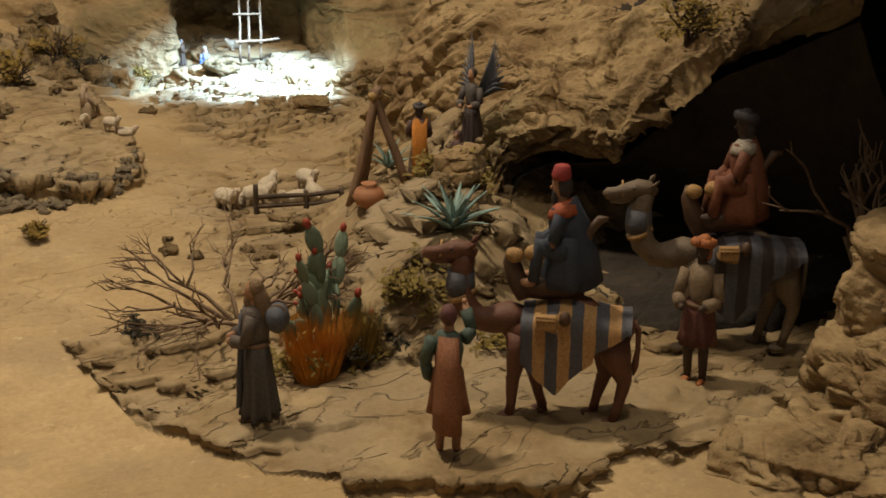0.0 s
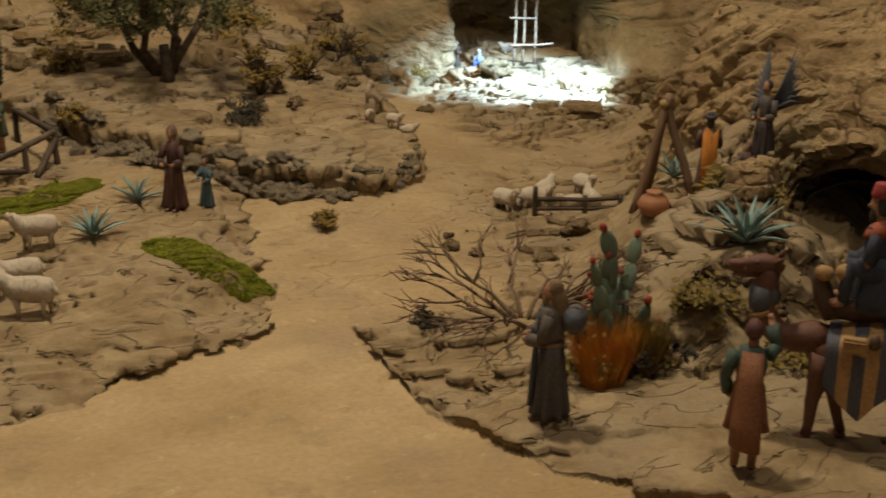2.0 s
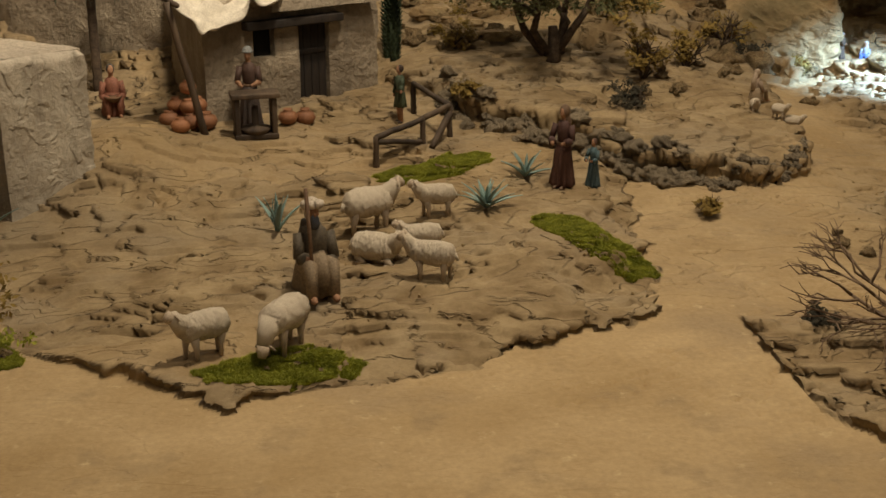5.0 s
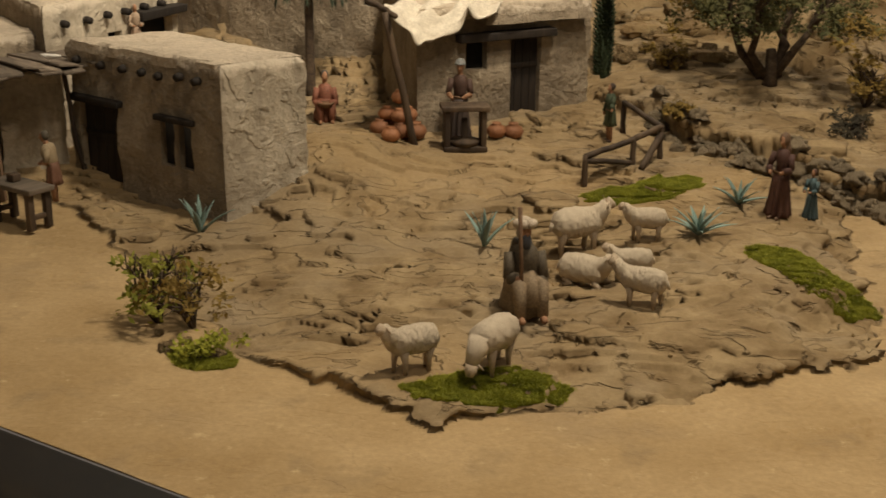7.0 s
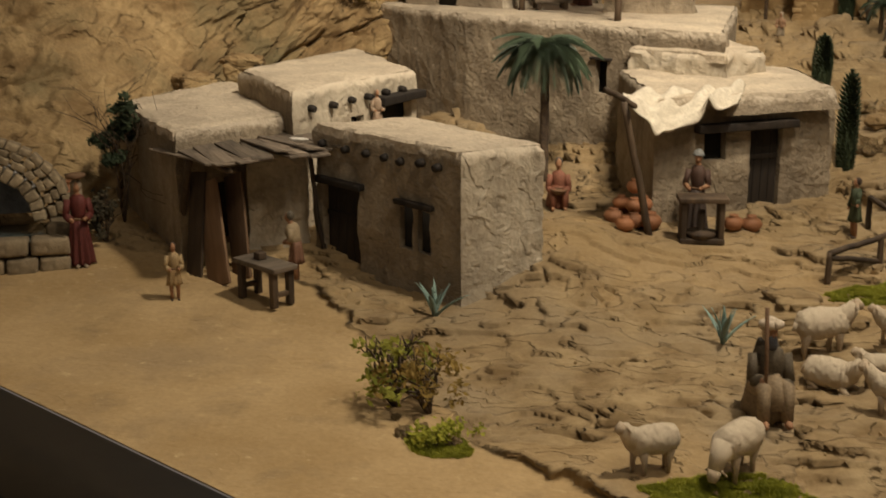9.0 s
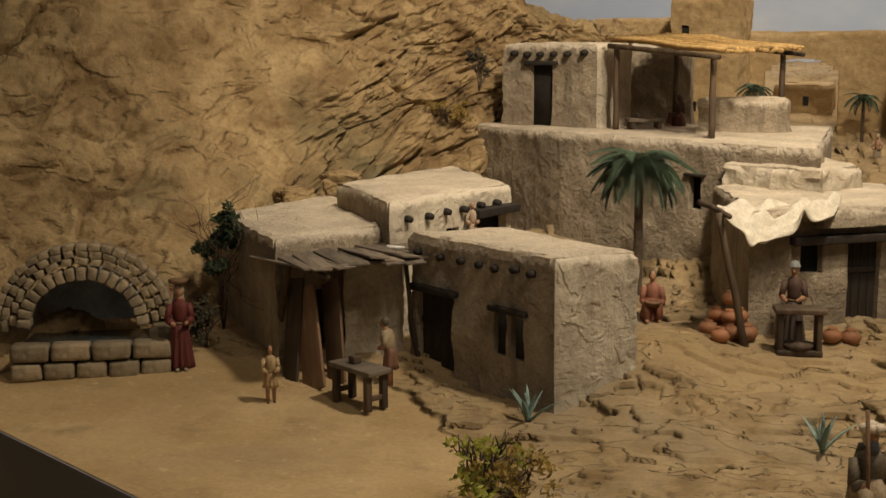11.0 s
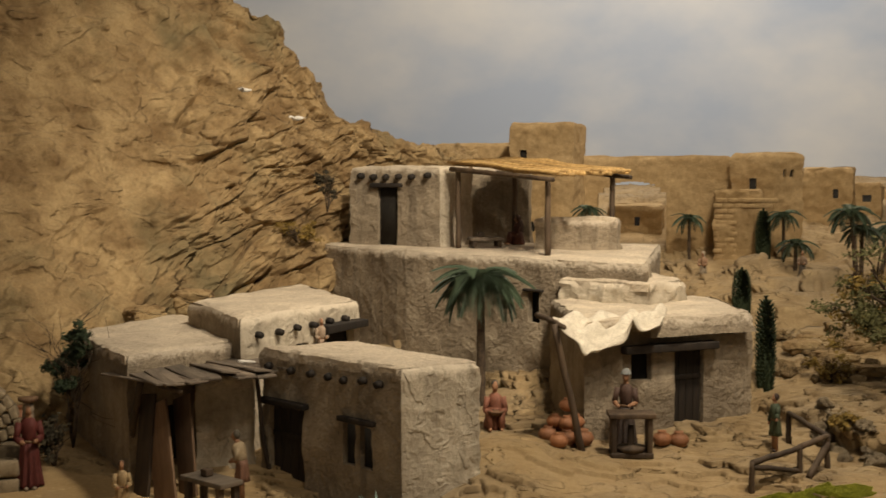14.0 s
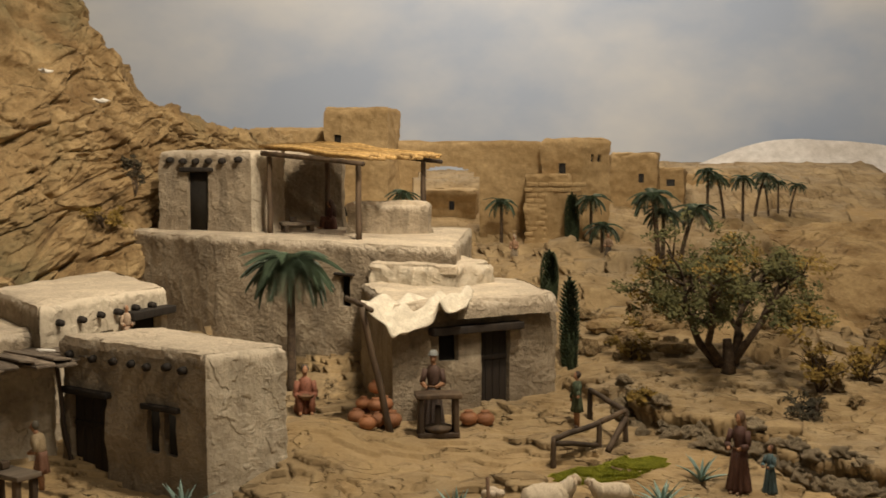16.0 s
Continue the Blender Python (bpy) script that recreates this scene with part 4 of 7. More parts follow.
statue("nativity_figurine", 1.87, 3.76, 230, 0.105, (0.07, 0.12, 0.35), (0.30, 0.33, 0.40), (0.55, 0.55, 0.55), "kneeling blue-robed figurine at the stable", seat=True, cover="veil")
statue("mother_figurine", 0.643, 2.489, 230, 0.172, (0.085, 0.035, 0.022), (0.075, 0.032, 0.022), (0.15, 0.09, 0.05), "woman figurine in a dark brown mantle", cover="veil", extra=cape)
statue("child_figurine", 0.706, 2.485, 215, 0.105, (0.06, 0.10, 0.11), (0.07, 0.12, 0.13), (0.10, 0.05, 0.03), "small child figurine in a blue tunic")
statue("boy_figurine", 0.349, 2.947, 200, 0.138, (0.06, 0.075, 0.035), (0.055, 0.075, 0.04), (0.05, 0.03, 0.02), "boy figurine in a green tunic by the fence", legs=True,
       arms=(((0.0, -0.12, 0.77), (0.02, -0.17, 0.60), (0.06, -0.17, 0.46)), ((0, 0.12, 0.77), (0.05, 0.18, 0.66), (0.10, 0.26, 0.58))))
statue("potter_figurine", 0.0, 2.93, 262, 0.19, (0.07, 0.05, 0.04), (0.09, 0.05, 0.035), (0.24, 0.25, 0.24), "potter figurine with a grey cap behind a wheel stand", cover="helmet", extra="bare")
statue("basket_woman_figurine", -0.336, 3.119, 280, 0.19, (0.20, 0.075, 0.04), (0.25, 0.10, 0.06), (0.07, 0.06, 0.05), "seated woman figurine holding a bowl by the wall", seat=True, extra=bowl)
statue("kneeling_shepherd_figurine", 0.125, 2.03, 285, 0.245, (0.27, 0.20, 0.12), (0.10, 0.078, 0.048), (0.55, 0.47, 0.36), "kneeling bearded shepherd figurine with staff and white turban", seat=True, cover="turban", extra=shepherd_gear,
       arms=(((0.02, -0.12, 0.77), (0.10, -0.15, 0.62), (0.16, -0.08, 0.62)), ((0.02, 0.12, 0.77), (0.10, 0.14, 0.60), (0.17, 0.0, 0.54))))
statue("boy_figurine", -1.061, 2.442, 300, 0.128, (0.36, 0.25, 0.12), (0.40, 0.29, 0.15), (0.06, 0.035, 0.02), "small boy figurine in a sand-coloured tunic", legs=True)
statue("carpenter_figurine", -0.845, 2.60, 190, 0.16, (0.20, 0.10, 0.06), (0.36, 0.28, 0.17), (0.10, 0.085, 0.06), "carpenter figurine at his workbench", legs=True, extra="bare", lean=0.2)
statue("water_woman_figurine", -1.351, 2.596, 300, 0.20, (0.10, 0.018, 0.014), (0.12, 0.022, 0.016), (0.30, 0.24, 0.17), "woman figurine in dark red with a basket on her head", cover="veil", extra=head_basket)
statue("terrace_figurine", -0.38, 4.16, 200, 0.15, (0.11, 0.04, 0.025), (0.09, 0.035, 0.025), (0.06, 0.03, 0.02), "brown-robed figurine seated on the roof terrace", z=0.50, seat=True, cover="veil")
statue("water_carrier_figurine", 0.266, 4.828, 250, 0.12, (0.34, 0.28, 0.2), (0.36, 0.22, 0.13), (0.4, 0.33, 0.25), "water carrier figurine in pale robes before the town", legs=True, cover="veil")
statue("walker_figurine", 0.607, 4.60, 250, 0.11, (0.10, 0.08, 0.06), (0.26, 0.18, 0.12), (0.2, 0.13, 0.08), "small walking figurine before the town wall")
statue("window_figurine", -0.80, 3.14, 300, 0.12, (0.36, 0.26, 0.18), (0.40, 0.30, 0.21), (0.36, 0.27, 0.2), "small figurine at a house opening", z=0.245)


def camel(name, x, y, yaw, tall, colour, cloth, label, group):
    """A walking camel with its saddle, cloth and bags, one mesh, looking along its own +x; one unit from the ground to its back."""
    bm = bmesh.new()
    tube(bm, [(-0.56, 0, 0.84), (-0.53, 0, 0.85), (-0.45, 0, 0.84), (-0.30, 0, 0.80), (-0.08, 0, 0.79), (0.15, 0, 0.77), (0.32, 0, 0.79), (0.43, 0, 0.83), (0.50, 0, 0.86)],
         [0.05, 0.11, 0.165, 0.195, 0.225, 0.235, 0.215, 0.165, 0.10], 0, 18, 0.92)
    ball(bm, (-0.05, 0, 1.0), (0.24, 0.13, 0.14), 0)
    tube(bm, [(0.36, 0, 0.86), (0.50, 0, 0.90), (0.62, 0, 0.87), (0.74, 0, 0.88), (0.84, 0, 0.97), (0.885, 0, 1.12), (0.89, 0, 1.28), (0.86, 0, 1.40), (0.84, 0, 1.45)],
         [0.17, 0.155, 0.135, 0.122, 0.118, 0.115, 0.108, 0.098, 0.08], 0, 16, 0.85)
    tube(bm, [(0.76, 0, 1.44), (0.82, 0, 1.465), (0.92, 0, 1.475), (1.02, 0, 1.455), (1.10, 0, 1.435), (1.17, 0, 1.43), (1.205, 0, 1.415)],
         [0.05, 0.092, 0.10, 0.080, 0.066, 0.062, 0.035], 0, 14, 0.82)
    tube(bm, [(0.95, 0, 1.40), (1.06, 0, 1.375), (1.15, 0, 1.375)], [0.05, 0.045, 0.028], 0, 10, 0.8)
    tube(bm, [(0.885, 0, 1.10), (0.89, 0, 1.18), (0.888, 0, 1.30)], [0.126, 0.130, 0.118], 2, 16, 0.87)
    tube(bm, [(0.868, 0, 1.06), (0.884, 0, 1.10)], [0.130, 0.132], 5, 16, 0.87)
    tube(bm, [(1.05, 0.072, 1.43), (1.05, 0.0, 1.545), (1.05, -0.072, 1.43)], 0.011, 5, 6)
    for s in (-1, 1):
        tube(bm, [(0.80, 0.07 * s, 1.51), (0.775, 0.10 * s, 1.55), (0.755, 0.11 * s, 1.575)], [0.03, 0.032, 0.008], 0, 7, 0.5)
        ball(bm, (0.955, 0.072 * s, 1.505), (0.028, 0.014, 0.018), 0, seg=8)
        ball(bm, (0.96, 0.080 * s, 1.50), 0.012, 3, seg=8)
        ball(bm, (1.175, 0.035 * s, 1.445), (0.016, 0.010, 0.010), 3, seg=6)
    for s, hip, rows in ((1, 0.36, ((0.39, 0.62), (0.42, 0.42), (0.425, 0.39), (0.44, 0.16), (0.455, 0.06))), (-1, 0.34, ((0.33, 0.62), (0.29, 0.43), (0.275, 0.40), (0.22, 0.18), (0.18, 0.06))),
                         (1, -0.38, ((-0.43, 0.62), (-0.50, 0.42), (-0.495, 0.37), (-0.45, 0.16), (-0.42, 0.06))), (-1, -0.36, ((-0.34, 0.62), (-0.34, 0.42), (-0.325, 0.37), (-0.27, 0.17), (-0.25, 0.06)))):
        thick = (0.135, 0.098, 0.062, 0.060, 0.042, 0.044) if hip > 0 else (0.155, 0.125, 0.066, 0.060, 0.040, 0.044)
        tube(bm, [(hip, 0.085 * s, 0.80)] + [(a, 0.095 * s, b) for a, b in rows], thick, 0, 12)
        foot = rows[-1][0]
        ball(bm, (foot + 0.035, 0.095 * s, 0.035), (0.078, 0.058, 0.04), 0, seg=12)
    tube(bm, [(-0.54, 0, 0.93), (-0.60, 0, 0.85), (-0.60, 0, 0.68), (-0.58, 0, 0.52), (-0.575, 0, 0.44)], [0.035, 0.026, 0.022, 0.03, 0.008], 0)
    # striped cloth: it follows the flanks, hangs in a point below the belly and sweeps back over the rump
    n, m = 44, 24
    grid = []
    for i in range(n + 1):
        u = 0.36 - 0.90 * i / n
        row = []
        hang = 0.60 + 0.36 * max(0.0, 1 - abs(u - 0.06) / 0.30) if u > -0.24 else 0.52 - 0.20 * min(1.0, (-0.24 - u) / 0.26)
        for j in range(m + 1):
            a = -1 + 2 * j / m
            d = abs(a) * hang
            over = min(d, 0.34) / 0.34
            across = math.copysign(0.255 * math.sin(min(over, 1) * 1.5), a)
            high = 1.02 + 0.10 * math.exp(-((u + 0.03) / 0.22) ** 2) - 0.13 * (1 - math.cos(over * 1.5)) - max(0.0, d - 0.30)
            row.append(bm.verts.new((u, across + math.copysign(0.012 * math.sin(u * 34 + d * 6), a), high)))
        grid.append(row)
    for i in range(n):
        for j in range(m):
            bm.faces.new((grid[i][j], grid[i][j + 1], grid[i + 1][j + 1], grid[i + 1][j])).material_index = 1 if (i // 5) % 2 else 2
    # saddle with a high curved back post, front horn, seat pad and bags
    tube(bm, [(0.38, 0, 1.14), (0.20, 0, 1.17), (0.02, 0, 1.18), (-0.10, 0, 1.16)], [0.08, 0.13, 0.14, 0.07], 4, 14, 0.6)
    tube(bm, [(-0.09, 0, 1.12), (-0.11, 0, 1.30), (-0.125, 0, 1.52), (-0.16, 0, 1.68), (-0.24, 0, 1.79), (-0.31, 0, 1.80)], [0.05, 0.042, 0.04, 0.042, 0.045, 0.026], 4, 10, 0.8)
    tube(bm, [(0.34, 0, 1.10), (0.42, 0, 1.24), (0.47, 0, 1.40), (0.46, 0, 1.50)], [0.09, 0.085, 0.07, 0.05], 4, 10)
    ball(bm, (0.44, 0.05, 1.47), (0.075, 0.06, 0.065), 5)
    ball(bm, (0.27, 0.08, 1.50), (0.09, 0.06, 0.075), 5)
    for s in (-1, 1):
        box(bm, pose(0.15, 0.285 * s, 0.985), 0.17, 0.07, 0.125, 0.012)
        tube(bm, [(0.065, 0.318 * s, 0.99 + 0.02), (0.235, 0.318 * s, 0.99 + 0.02)], 0.012, 5, 6)
        ball(bm, (0.0, 0.28 * s, 1.02), (0.05, 0.04, 0.07), 4)
    for v in bm.verts:
        v.co += 0.007 * noise.noise_vector(v.co * 11) + 0.003 * noise.noise_vector(v.co * 37)
    for f in bm.faces:
        c = f.calc_center_median()
        if 0.06 < c.x < 0.24 and abs(c.y) > 0.24 and 0.915 < c.z < 1.055:
            f.material_index = 5
    ob = link_mesh(name, bm, [paint(*colour, 0.6), paint(*cloth), paint(0.075, 0.075, 0.09), paint(0.02, 0.014, 0.012), paint(0.085, 0.045, 0.024, 0.5), paint(0.36, 0.21, 0.075)])
    ob.matrix_world = pose(x, y, ground_z(x, y) - 0.002, 0, 0, yaw) @ Matrix.Scale(tall, 4)
    return tagged(ob, label, "figurine", group)


def king_mantle(bm, up):
    """A long mantle down his back, a bright collar and his gift."""
    tube(bm, [up((-0.03, 0, 0.82)), up((-0.085, 0, 0.68)), up((-0.14, 0, 0.50)), up((-0.17, 0, 0.34))], [0.085, 0.115, 0.12, 0.115], 1, 18, 0.62)
    tube(bm, [up((0.0, 0, 0.755)), up((0.0, 0, 0.80)), up((0.005, 0, 0.835))], [0.138, 0.112, 0.06], 6, 16, 0.78)


CAMEL_1, CAMEL_2 = (1.295, 1.211, 138), (1.668, 1.262, 146)
camel("camel_figurine", *CAMEL_1, 0.160, (0.125, 0.047, 0.024), (0.42, 0.24, 0.09), "brown camel figurine with a striped saddle cloth", "camels with riders")
camel("camel_figurine", *CAMEL_2, 0.172, (0.15, 0.11, 0.07), (0.03, 0.02, 0.02), "pale brown camel figurine in the cave mouth", "camels with riders")
RIDER = (((0.02, -0.12, 0.77), (0.09, -0.14, 0.62), (0.20, -0.05, 0.56)), ((0.02, 0.12, 0.77), (0.09, 0.14, 0.62), (0.20, 0.05, 0.56)))
king = statue("king_figurine", CAMEL_1[0] - 0.002, CAMEL_1[1] + 0.002, 140, 0.235, (0.03, 0.038, 0.055), (0.026, 0.034, 0.052), (0.03, 0.022, 0.02), "king figurine in dark blue robe and red hat", z=ground_z(*CAMEL_1[:2]) + 0.192, seat=True, cover="fez", extra=king_mantle, arms=RIDER, group="kings on camels", lean=0.12)
king.matrix_world = king.matrix_world @ Matrix.Diagonal((0.85, 0.85, 1, 1))
king.data.materials[6] = paint(0.33, 0.075, 0.025)
king = statue("king_figurine", CAMEL_2[0] - 0.004, CAMEL_2[1] + 0.002, 150, 0.250, (0.17, 0.055, 0.022), (0.15, 0.05, 0.022), (0.045, 0.04, 0.045), "dark-skinned king figurine in a rust robe", z=ground_z(*CAMEL_2[:2]) + 0.206, seat=True, skin=SKIN_DARK, cover="turban", arms=RIDER, group="kings on camels", extra=king_mantle)
king.matrix_world = king.matrix_world @ Matrix.Diagonal((0.85, 0.85, 1, 1))
king.data.materials[6] = paint(0.34, 0.30, 0.24)


def sheep_mesh(name, down=False, lying=False, seed=0.0):
    """A woolly sheep, one unit long, looking along its own +x."""
    bm = bmesh.new()
    high = 0.30 if lying else 0.56
    along = np.linspace(-0.48, 0.45, 44)
    body = np.interp(along, (-0.48, -0.45, -0.38, -0.2, 0.1, 0.32, 0.42, 0.45), (0.05, 0.15, 0.235, 0.275, 0.265, 0.235, 0.16, 0.08))
    tube(bm, [(float(v), 0, high + 0.03 + 0.04 * float(v)) for v in along], [float(v) for v in body], 0, 40, 0.92)
    tube(bm, [(0.26 + 0.022 * k, 0, high + 0.04 + (-0.016 if down else 0.021) * k) for k in range(11)], [0.22 - 0.0105 * k for k in range(11)], 0, 26, 0.9)
    # curls of the fleece
    heart = Vector((0, 0, high + 0.04))
    for v in bm.verts:
        way = Vector((0.25 * (v.co.x - heart.x), v.co.y, v.co.z - heart.z)).normalized()
        curl = noise.noise(v.co * 17 + Vector((seed, 3, 0)))
        v.co += way * (0.030 * (0.5 - abs(curl) * 1.6) + 0.022 * noise.noise(v.co * 34) + 0.018 * noise.noise(v.co * 5 + Vector((seed, 0, 7))))
    if down:
        neck, head, nose = (0.50, 0, high - 0.10), (0.57, 0, high - 0.26), (0.64, 0, high - 0.43)
    else:
        neck, head, nose = (0.50, 0, high + 0.24), (0.56, 0, high + 0.36), (0.70, 0, high + 0.28)
    tube(bm, [(0.34, 0, high + 0.05), neck, head], [0.19, 0.135, 0.105], 0, 12)
    tube(bm, [head, tuple(0.6 * Vector(nose) + 0.4 * Vector(head)), nose], [0.105, 0.088, 0.058], 1, 10)
    for s in (-1, 1):
        tip = (head[0] - 0.05, 0.17 * s, head[2] - 0.07)
        tube(bm, [(head[0] - 0.01, 0.07 * s, head[2] + 0.02), tip], [0.045, 0.022], 1, 6, 0.5)
    if lying:
        for px, s in ((0.30, -1), (0.25, 1), (-0.30, -1)):
            tube(bm, [(px, 0.16 * s, 0.14), (px + 0.18, 0.22 * s, 0.06), (px + 0.02, 0.24 * s, 0.04)], [0.07, 0.05, 0.04], 1, 8)
    else:
        for px, s, f in ((0.26, -1, 0.03), (0.24, 1, -0.03), (-0.30, -1, -0.04), (-0.28, 1, 0.02)):
            tube(bm, [(px, 0.12 * s, 0.45), (px + f, 0.12 * s, 0.22), (px + f, 0.12 * s, 0.0)], [0.095, 0.048, 0.036], 1, 8)
    tube(bm, [(-0.46, 0, high + 0.04), (-0.53, 0, high - 0.10)], [0.06, 0.03], 0, 6)
    me = bpy.data.meshes.new(name)
    bmesh.ops.recalc_face_normals(bm, faces=bm.faces)
    bm.to_mesh(me)
    bm.free()
    me.materials.append(M["wool"])
    me.materials.append(paint(0.50, 0.40, 0.28))
    me.polygons.foreach_set("use_smooth", [True] * len(me.polygons))
    return me


M["wool"] = mat("cream_wool", (0.50, 0.41, 0.29), (0.74, 0.64, 0.49), 90, 0.95, 1.0, 2.5)
SHEEP = dict(stand=sheep_mesh("sheep_standing"), graze=sheep_mesh("sheep_grazing", down=True, seed=4), lie=sheep_mesh("sheep_lying", lying=True, seed=8))


def sheep(kind, x, y, yaw, size, label, group, z=None):
    ob = new("sheep_figurine", SHEEP[kind])
    ob.matrix_world = pose(x, y, (ground_z(x, y) if z is None else z) - 0.003, 0, 0, yaw) @ Matrix.Scale(size, 4)
    return tagged(ob, label, "sheep", group)


FLOCK = "flock round the shepherd"
sheep("stand", -0.045, 1.80, 215, 0.088, "cream woolly sheep figurine turned to the grass", FLOCK)
sheep("graze", 0.075, 1.80, 238, 0.100, "cream woolly sheep figurine grazing", FLOCK)
sheep("stand", 0.325, 2.05, 160, 0.085, "cream woolly sheep figurine standing on rock", FLOCK)
sheep("stand", 0.320, 2.17, 190, 0.078, "cream woolly sheep figurine standing behind the flock", FLOCK)
sheep("lie", 0.235, 2.17, 330, 0.095, "cream sheep figurine lying down", FLOCK)
sheep("stand", 0.235, 2.34, 20, 0.105, "white sheep figurine with raised head", FLOCK)
sheep("stand", 0.365, 2.34, 185, 0.078, "small cream sheep figurine beside an agave", FLOCK)
rng = random.Random(5)
for k in range(7):
    px, py = 1.34 + 0.035 * k + rng.uniform(-0.01, 0.01), 2.39 + rng.uniform(-0.04, 0.06)
    sheep("lie" if k % 3 == 1 else "stand", px, py, rng.uniform(0, 360), 0.064, "small cream sheep figurine in the pen", "sheep in the pen")
for px, py, a in ((1.90, 2.53, 200), (1.93, 2.50, 330), (1.87, 2.60, 160), (1.97, 2.47, 250)):
    sheep("stand", px, py, a, 0.045, "tiny cream sheep figurine by the seated shepherds", "sheep on the hillside")
for px, py, a in ((1.262, 2.90, 300), (1.29, 2.88, 320), (1.21, 2.93, 260)):
    sheep("stand", px, py, a, 0.045, "tiny cream sheep figurine on the rock terrace", "sheep on the terrace")
sheep("lie", 2.0, 3.82, 200, 0.06, "small pale animal figurine lying in the stable", "animals in the stable")
# plants
M.update(
    agave=mat("blue_green_leaf", (0.13, 0.21, 0.185), (0.30, 0.42, 0.375), 50, 0.55, 0.2, 4, vary=0.25),
    palm=mat("palm_green", (0.03, 0.05, 0.03), (0.10, 0.14, 0.085), 60, 0.5, 0.2, 4, vary=0.3),
    bark=mat("brown_bark", (0.04, 0.026, 0.016), (0.11, 0.075, 0.045), 60, 0.9, 0.9, 4),
    olive=mat("olive_leaf", (0.05, 0.055, 0.014), (0.135, 0.125, 0.036), 30, 0.8, 0.0, 5),
    ochre=mat("dry_ochre_leaf", (0.155, 0.10, 0.016), (0.29, 0.19, 0.038), 30, 0.85, 0.0, 5),
    lime=mat("lime_green_leaf", (0.15, 0.165, 0.014), (0.32, 0.31, 0.04), 30, 0.85, 0.0, 5),
    brush=mat("dark_brush", (0.025, 0.022, 0.012), (0.07, 0.055, 0.028), 30, 0.9, 0.0, 5),
    cypress=mat("cypress_green", (0.018, 0.032, 0.014), (0.045, 0.065, 0.026), 60, 0.85, 0.6, 4),
    moss=mat("moss_green", (0.24, 0.26, 0.022), (0.40, 0.40, 0.045), 40, 0.95, 0.4, 4),
    tan_moss=mat("tan_moss", (0.13, 0.09, 0.02), (0.26, 0.19, 0.045), 40, 0.95, 0.4, 4),
    cactus=mat("grey_green_cactus", (0.10, 0.145, 0.10), (0.21, 0.27, 0.185), 40, 0.65, 0.3, 4, vary=0.2),
    fruit=mat("red_fruit", (0.22, 0.03, 0.02), (0.40, 0.07, 0.03), 60, 0.5, 0.2),
    orange=mat("orange_bristle", (0.42, 0.14, 0.010), (0.62, 0.27, 0.025), 40, 0.8, 0.0),
    twig=mat("pale_twig", (0.12, 0.075, 0.042), (0.24, 0.16, 0.095), 50, 0.85, 0.5),
    terracotta=mat("terracotta", (0.24, 0.095, 0.04), (0.42, 0.19, 0.085), 40, 0.65, 0.25, 4, vary=0.25),
    cloth=mat("undyed_cloth", (0.56, 0.50, 0.40), (0.72, 0.66, 0.54), 40, 0.95, 0.3, 6),
    straw=mat("yellow_straw", (0.32, 0.19, 0.06), (0.52, 0.34, 0.13), 60, 0.75, 0.3, 4, vary=0.3),
    stone=mat("grey_brown_stone", (0.15, 0.115, 0.07), (0.31, 0.245, 0.155), 16, 0.92, 0.7, 6, vary=0.25),
    board=mat("weathered_board", (0.10, 0.08, 0.06), (0.22, 0.175, 0.13), 30, 0.9, 0.7, 5, stretch=(1, 0.15, 1), vary=0.35),
    water=mat("dark_pool", (0.03, 0.04, 0.04), (0.10, 0.12, 0.115), 18, 0.15, 0.5, 4),
    white=mat("white_paint", (0.55, 0.52, 0.47), (0.75, 0.72, 0.66), 60, 0.7, 0.1),
    pale=mat("pale_far_rock", (0.55, 0.50, 0.44), (0.66, 0.62, 0.56), 2.5, 0.95, 0.3, 6),
)


def mesh_of(name, bm, material, smooth=True):
    ob = link_mesh(name, bm, material, smooth)
    me = ob.data
    bpy.data.objects.remove(ob)
    return me


def blade_mesh(name, long, wide, bend, thick, material, n=7):
    """One fleshy pointed leaf along +x that bends down towards its tip."""
    bm = bmesh.new()
    rings = []
    for i in range(n + 1):
        f = i / n
        w = wide * (0.55 + 0.9 * f - 1.45 * f**2.2) if f < 1 else 0.0005
        x, z = long * f, long * (0.22 * f - bend * f * f)
        rings.append([bm.verts.new(p) for p in ((x, -w, z + 0.35 * w), (x, 0, z - thick * (1 - f)), (x, w, z + 0.35 * w), (x, 0, z + thick * 0.3))])
    for a, b in zip(rings, rings[1:]):
        for k in range(4):
            bm.faces.new((a[k], a[(k + 1) % 4], b[(k + 1) % 4], b[k]))
    bm.faces.new(rings[0][::-1])
    bm.faces.new(rings[-1])
    return mesh_of(name, bm, material)


AGAVE_LEAF = blade_mesh("agave_leaf", 1.0, 0.105, 0.20, 0.05, M["agave"])
rng = random.Random(11)


def agave(x, y, size, leaves, label, z=None, upright=0.0):
    base = thing("agave", pose(x, y, ground_z(x, y) if z is None else z), label, "agave", "agaves on the ground")
    for k in range(leaves):
        ring = k / leaves
        ob = new("leaf", AGAVE_LEAF)
        ob.parent = base
        ob.matrix_local = pose(0, 0, 0.004, 0, -(12 + 58 * ring + upright * 22), 137.5 * k + rng.uniform(-9, 9)) @ Matrix.Scale(size * rng.uniform(0.85, 1.08) * (1 - 0.2 * ring), 4)


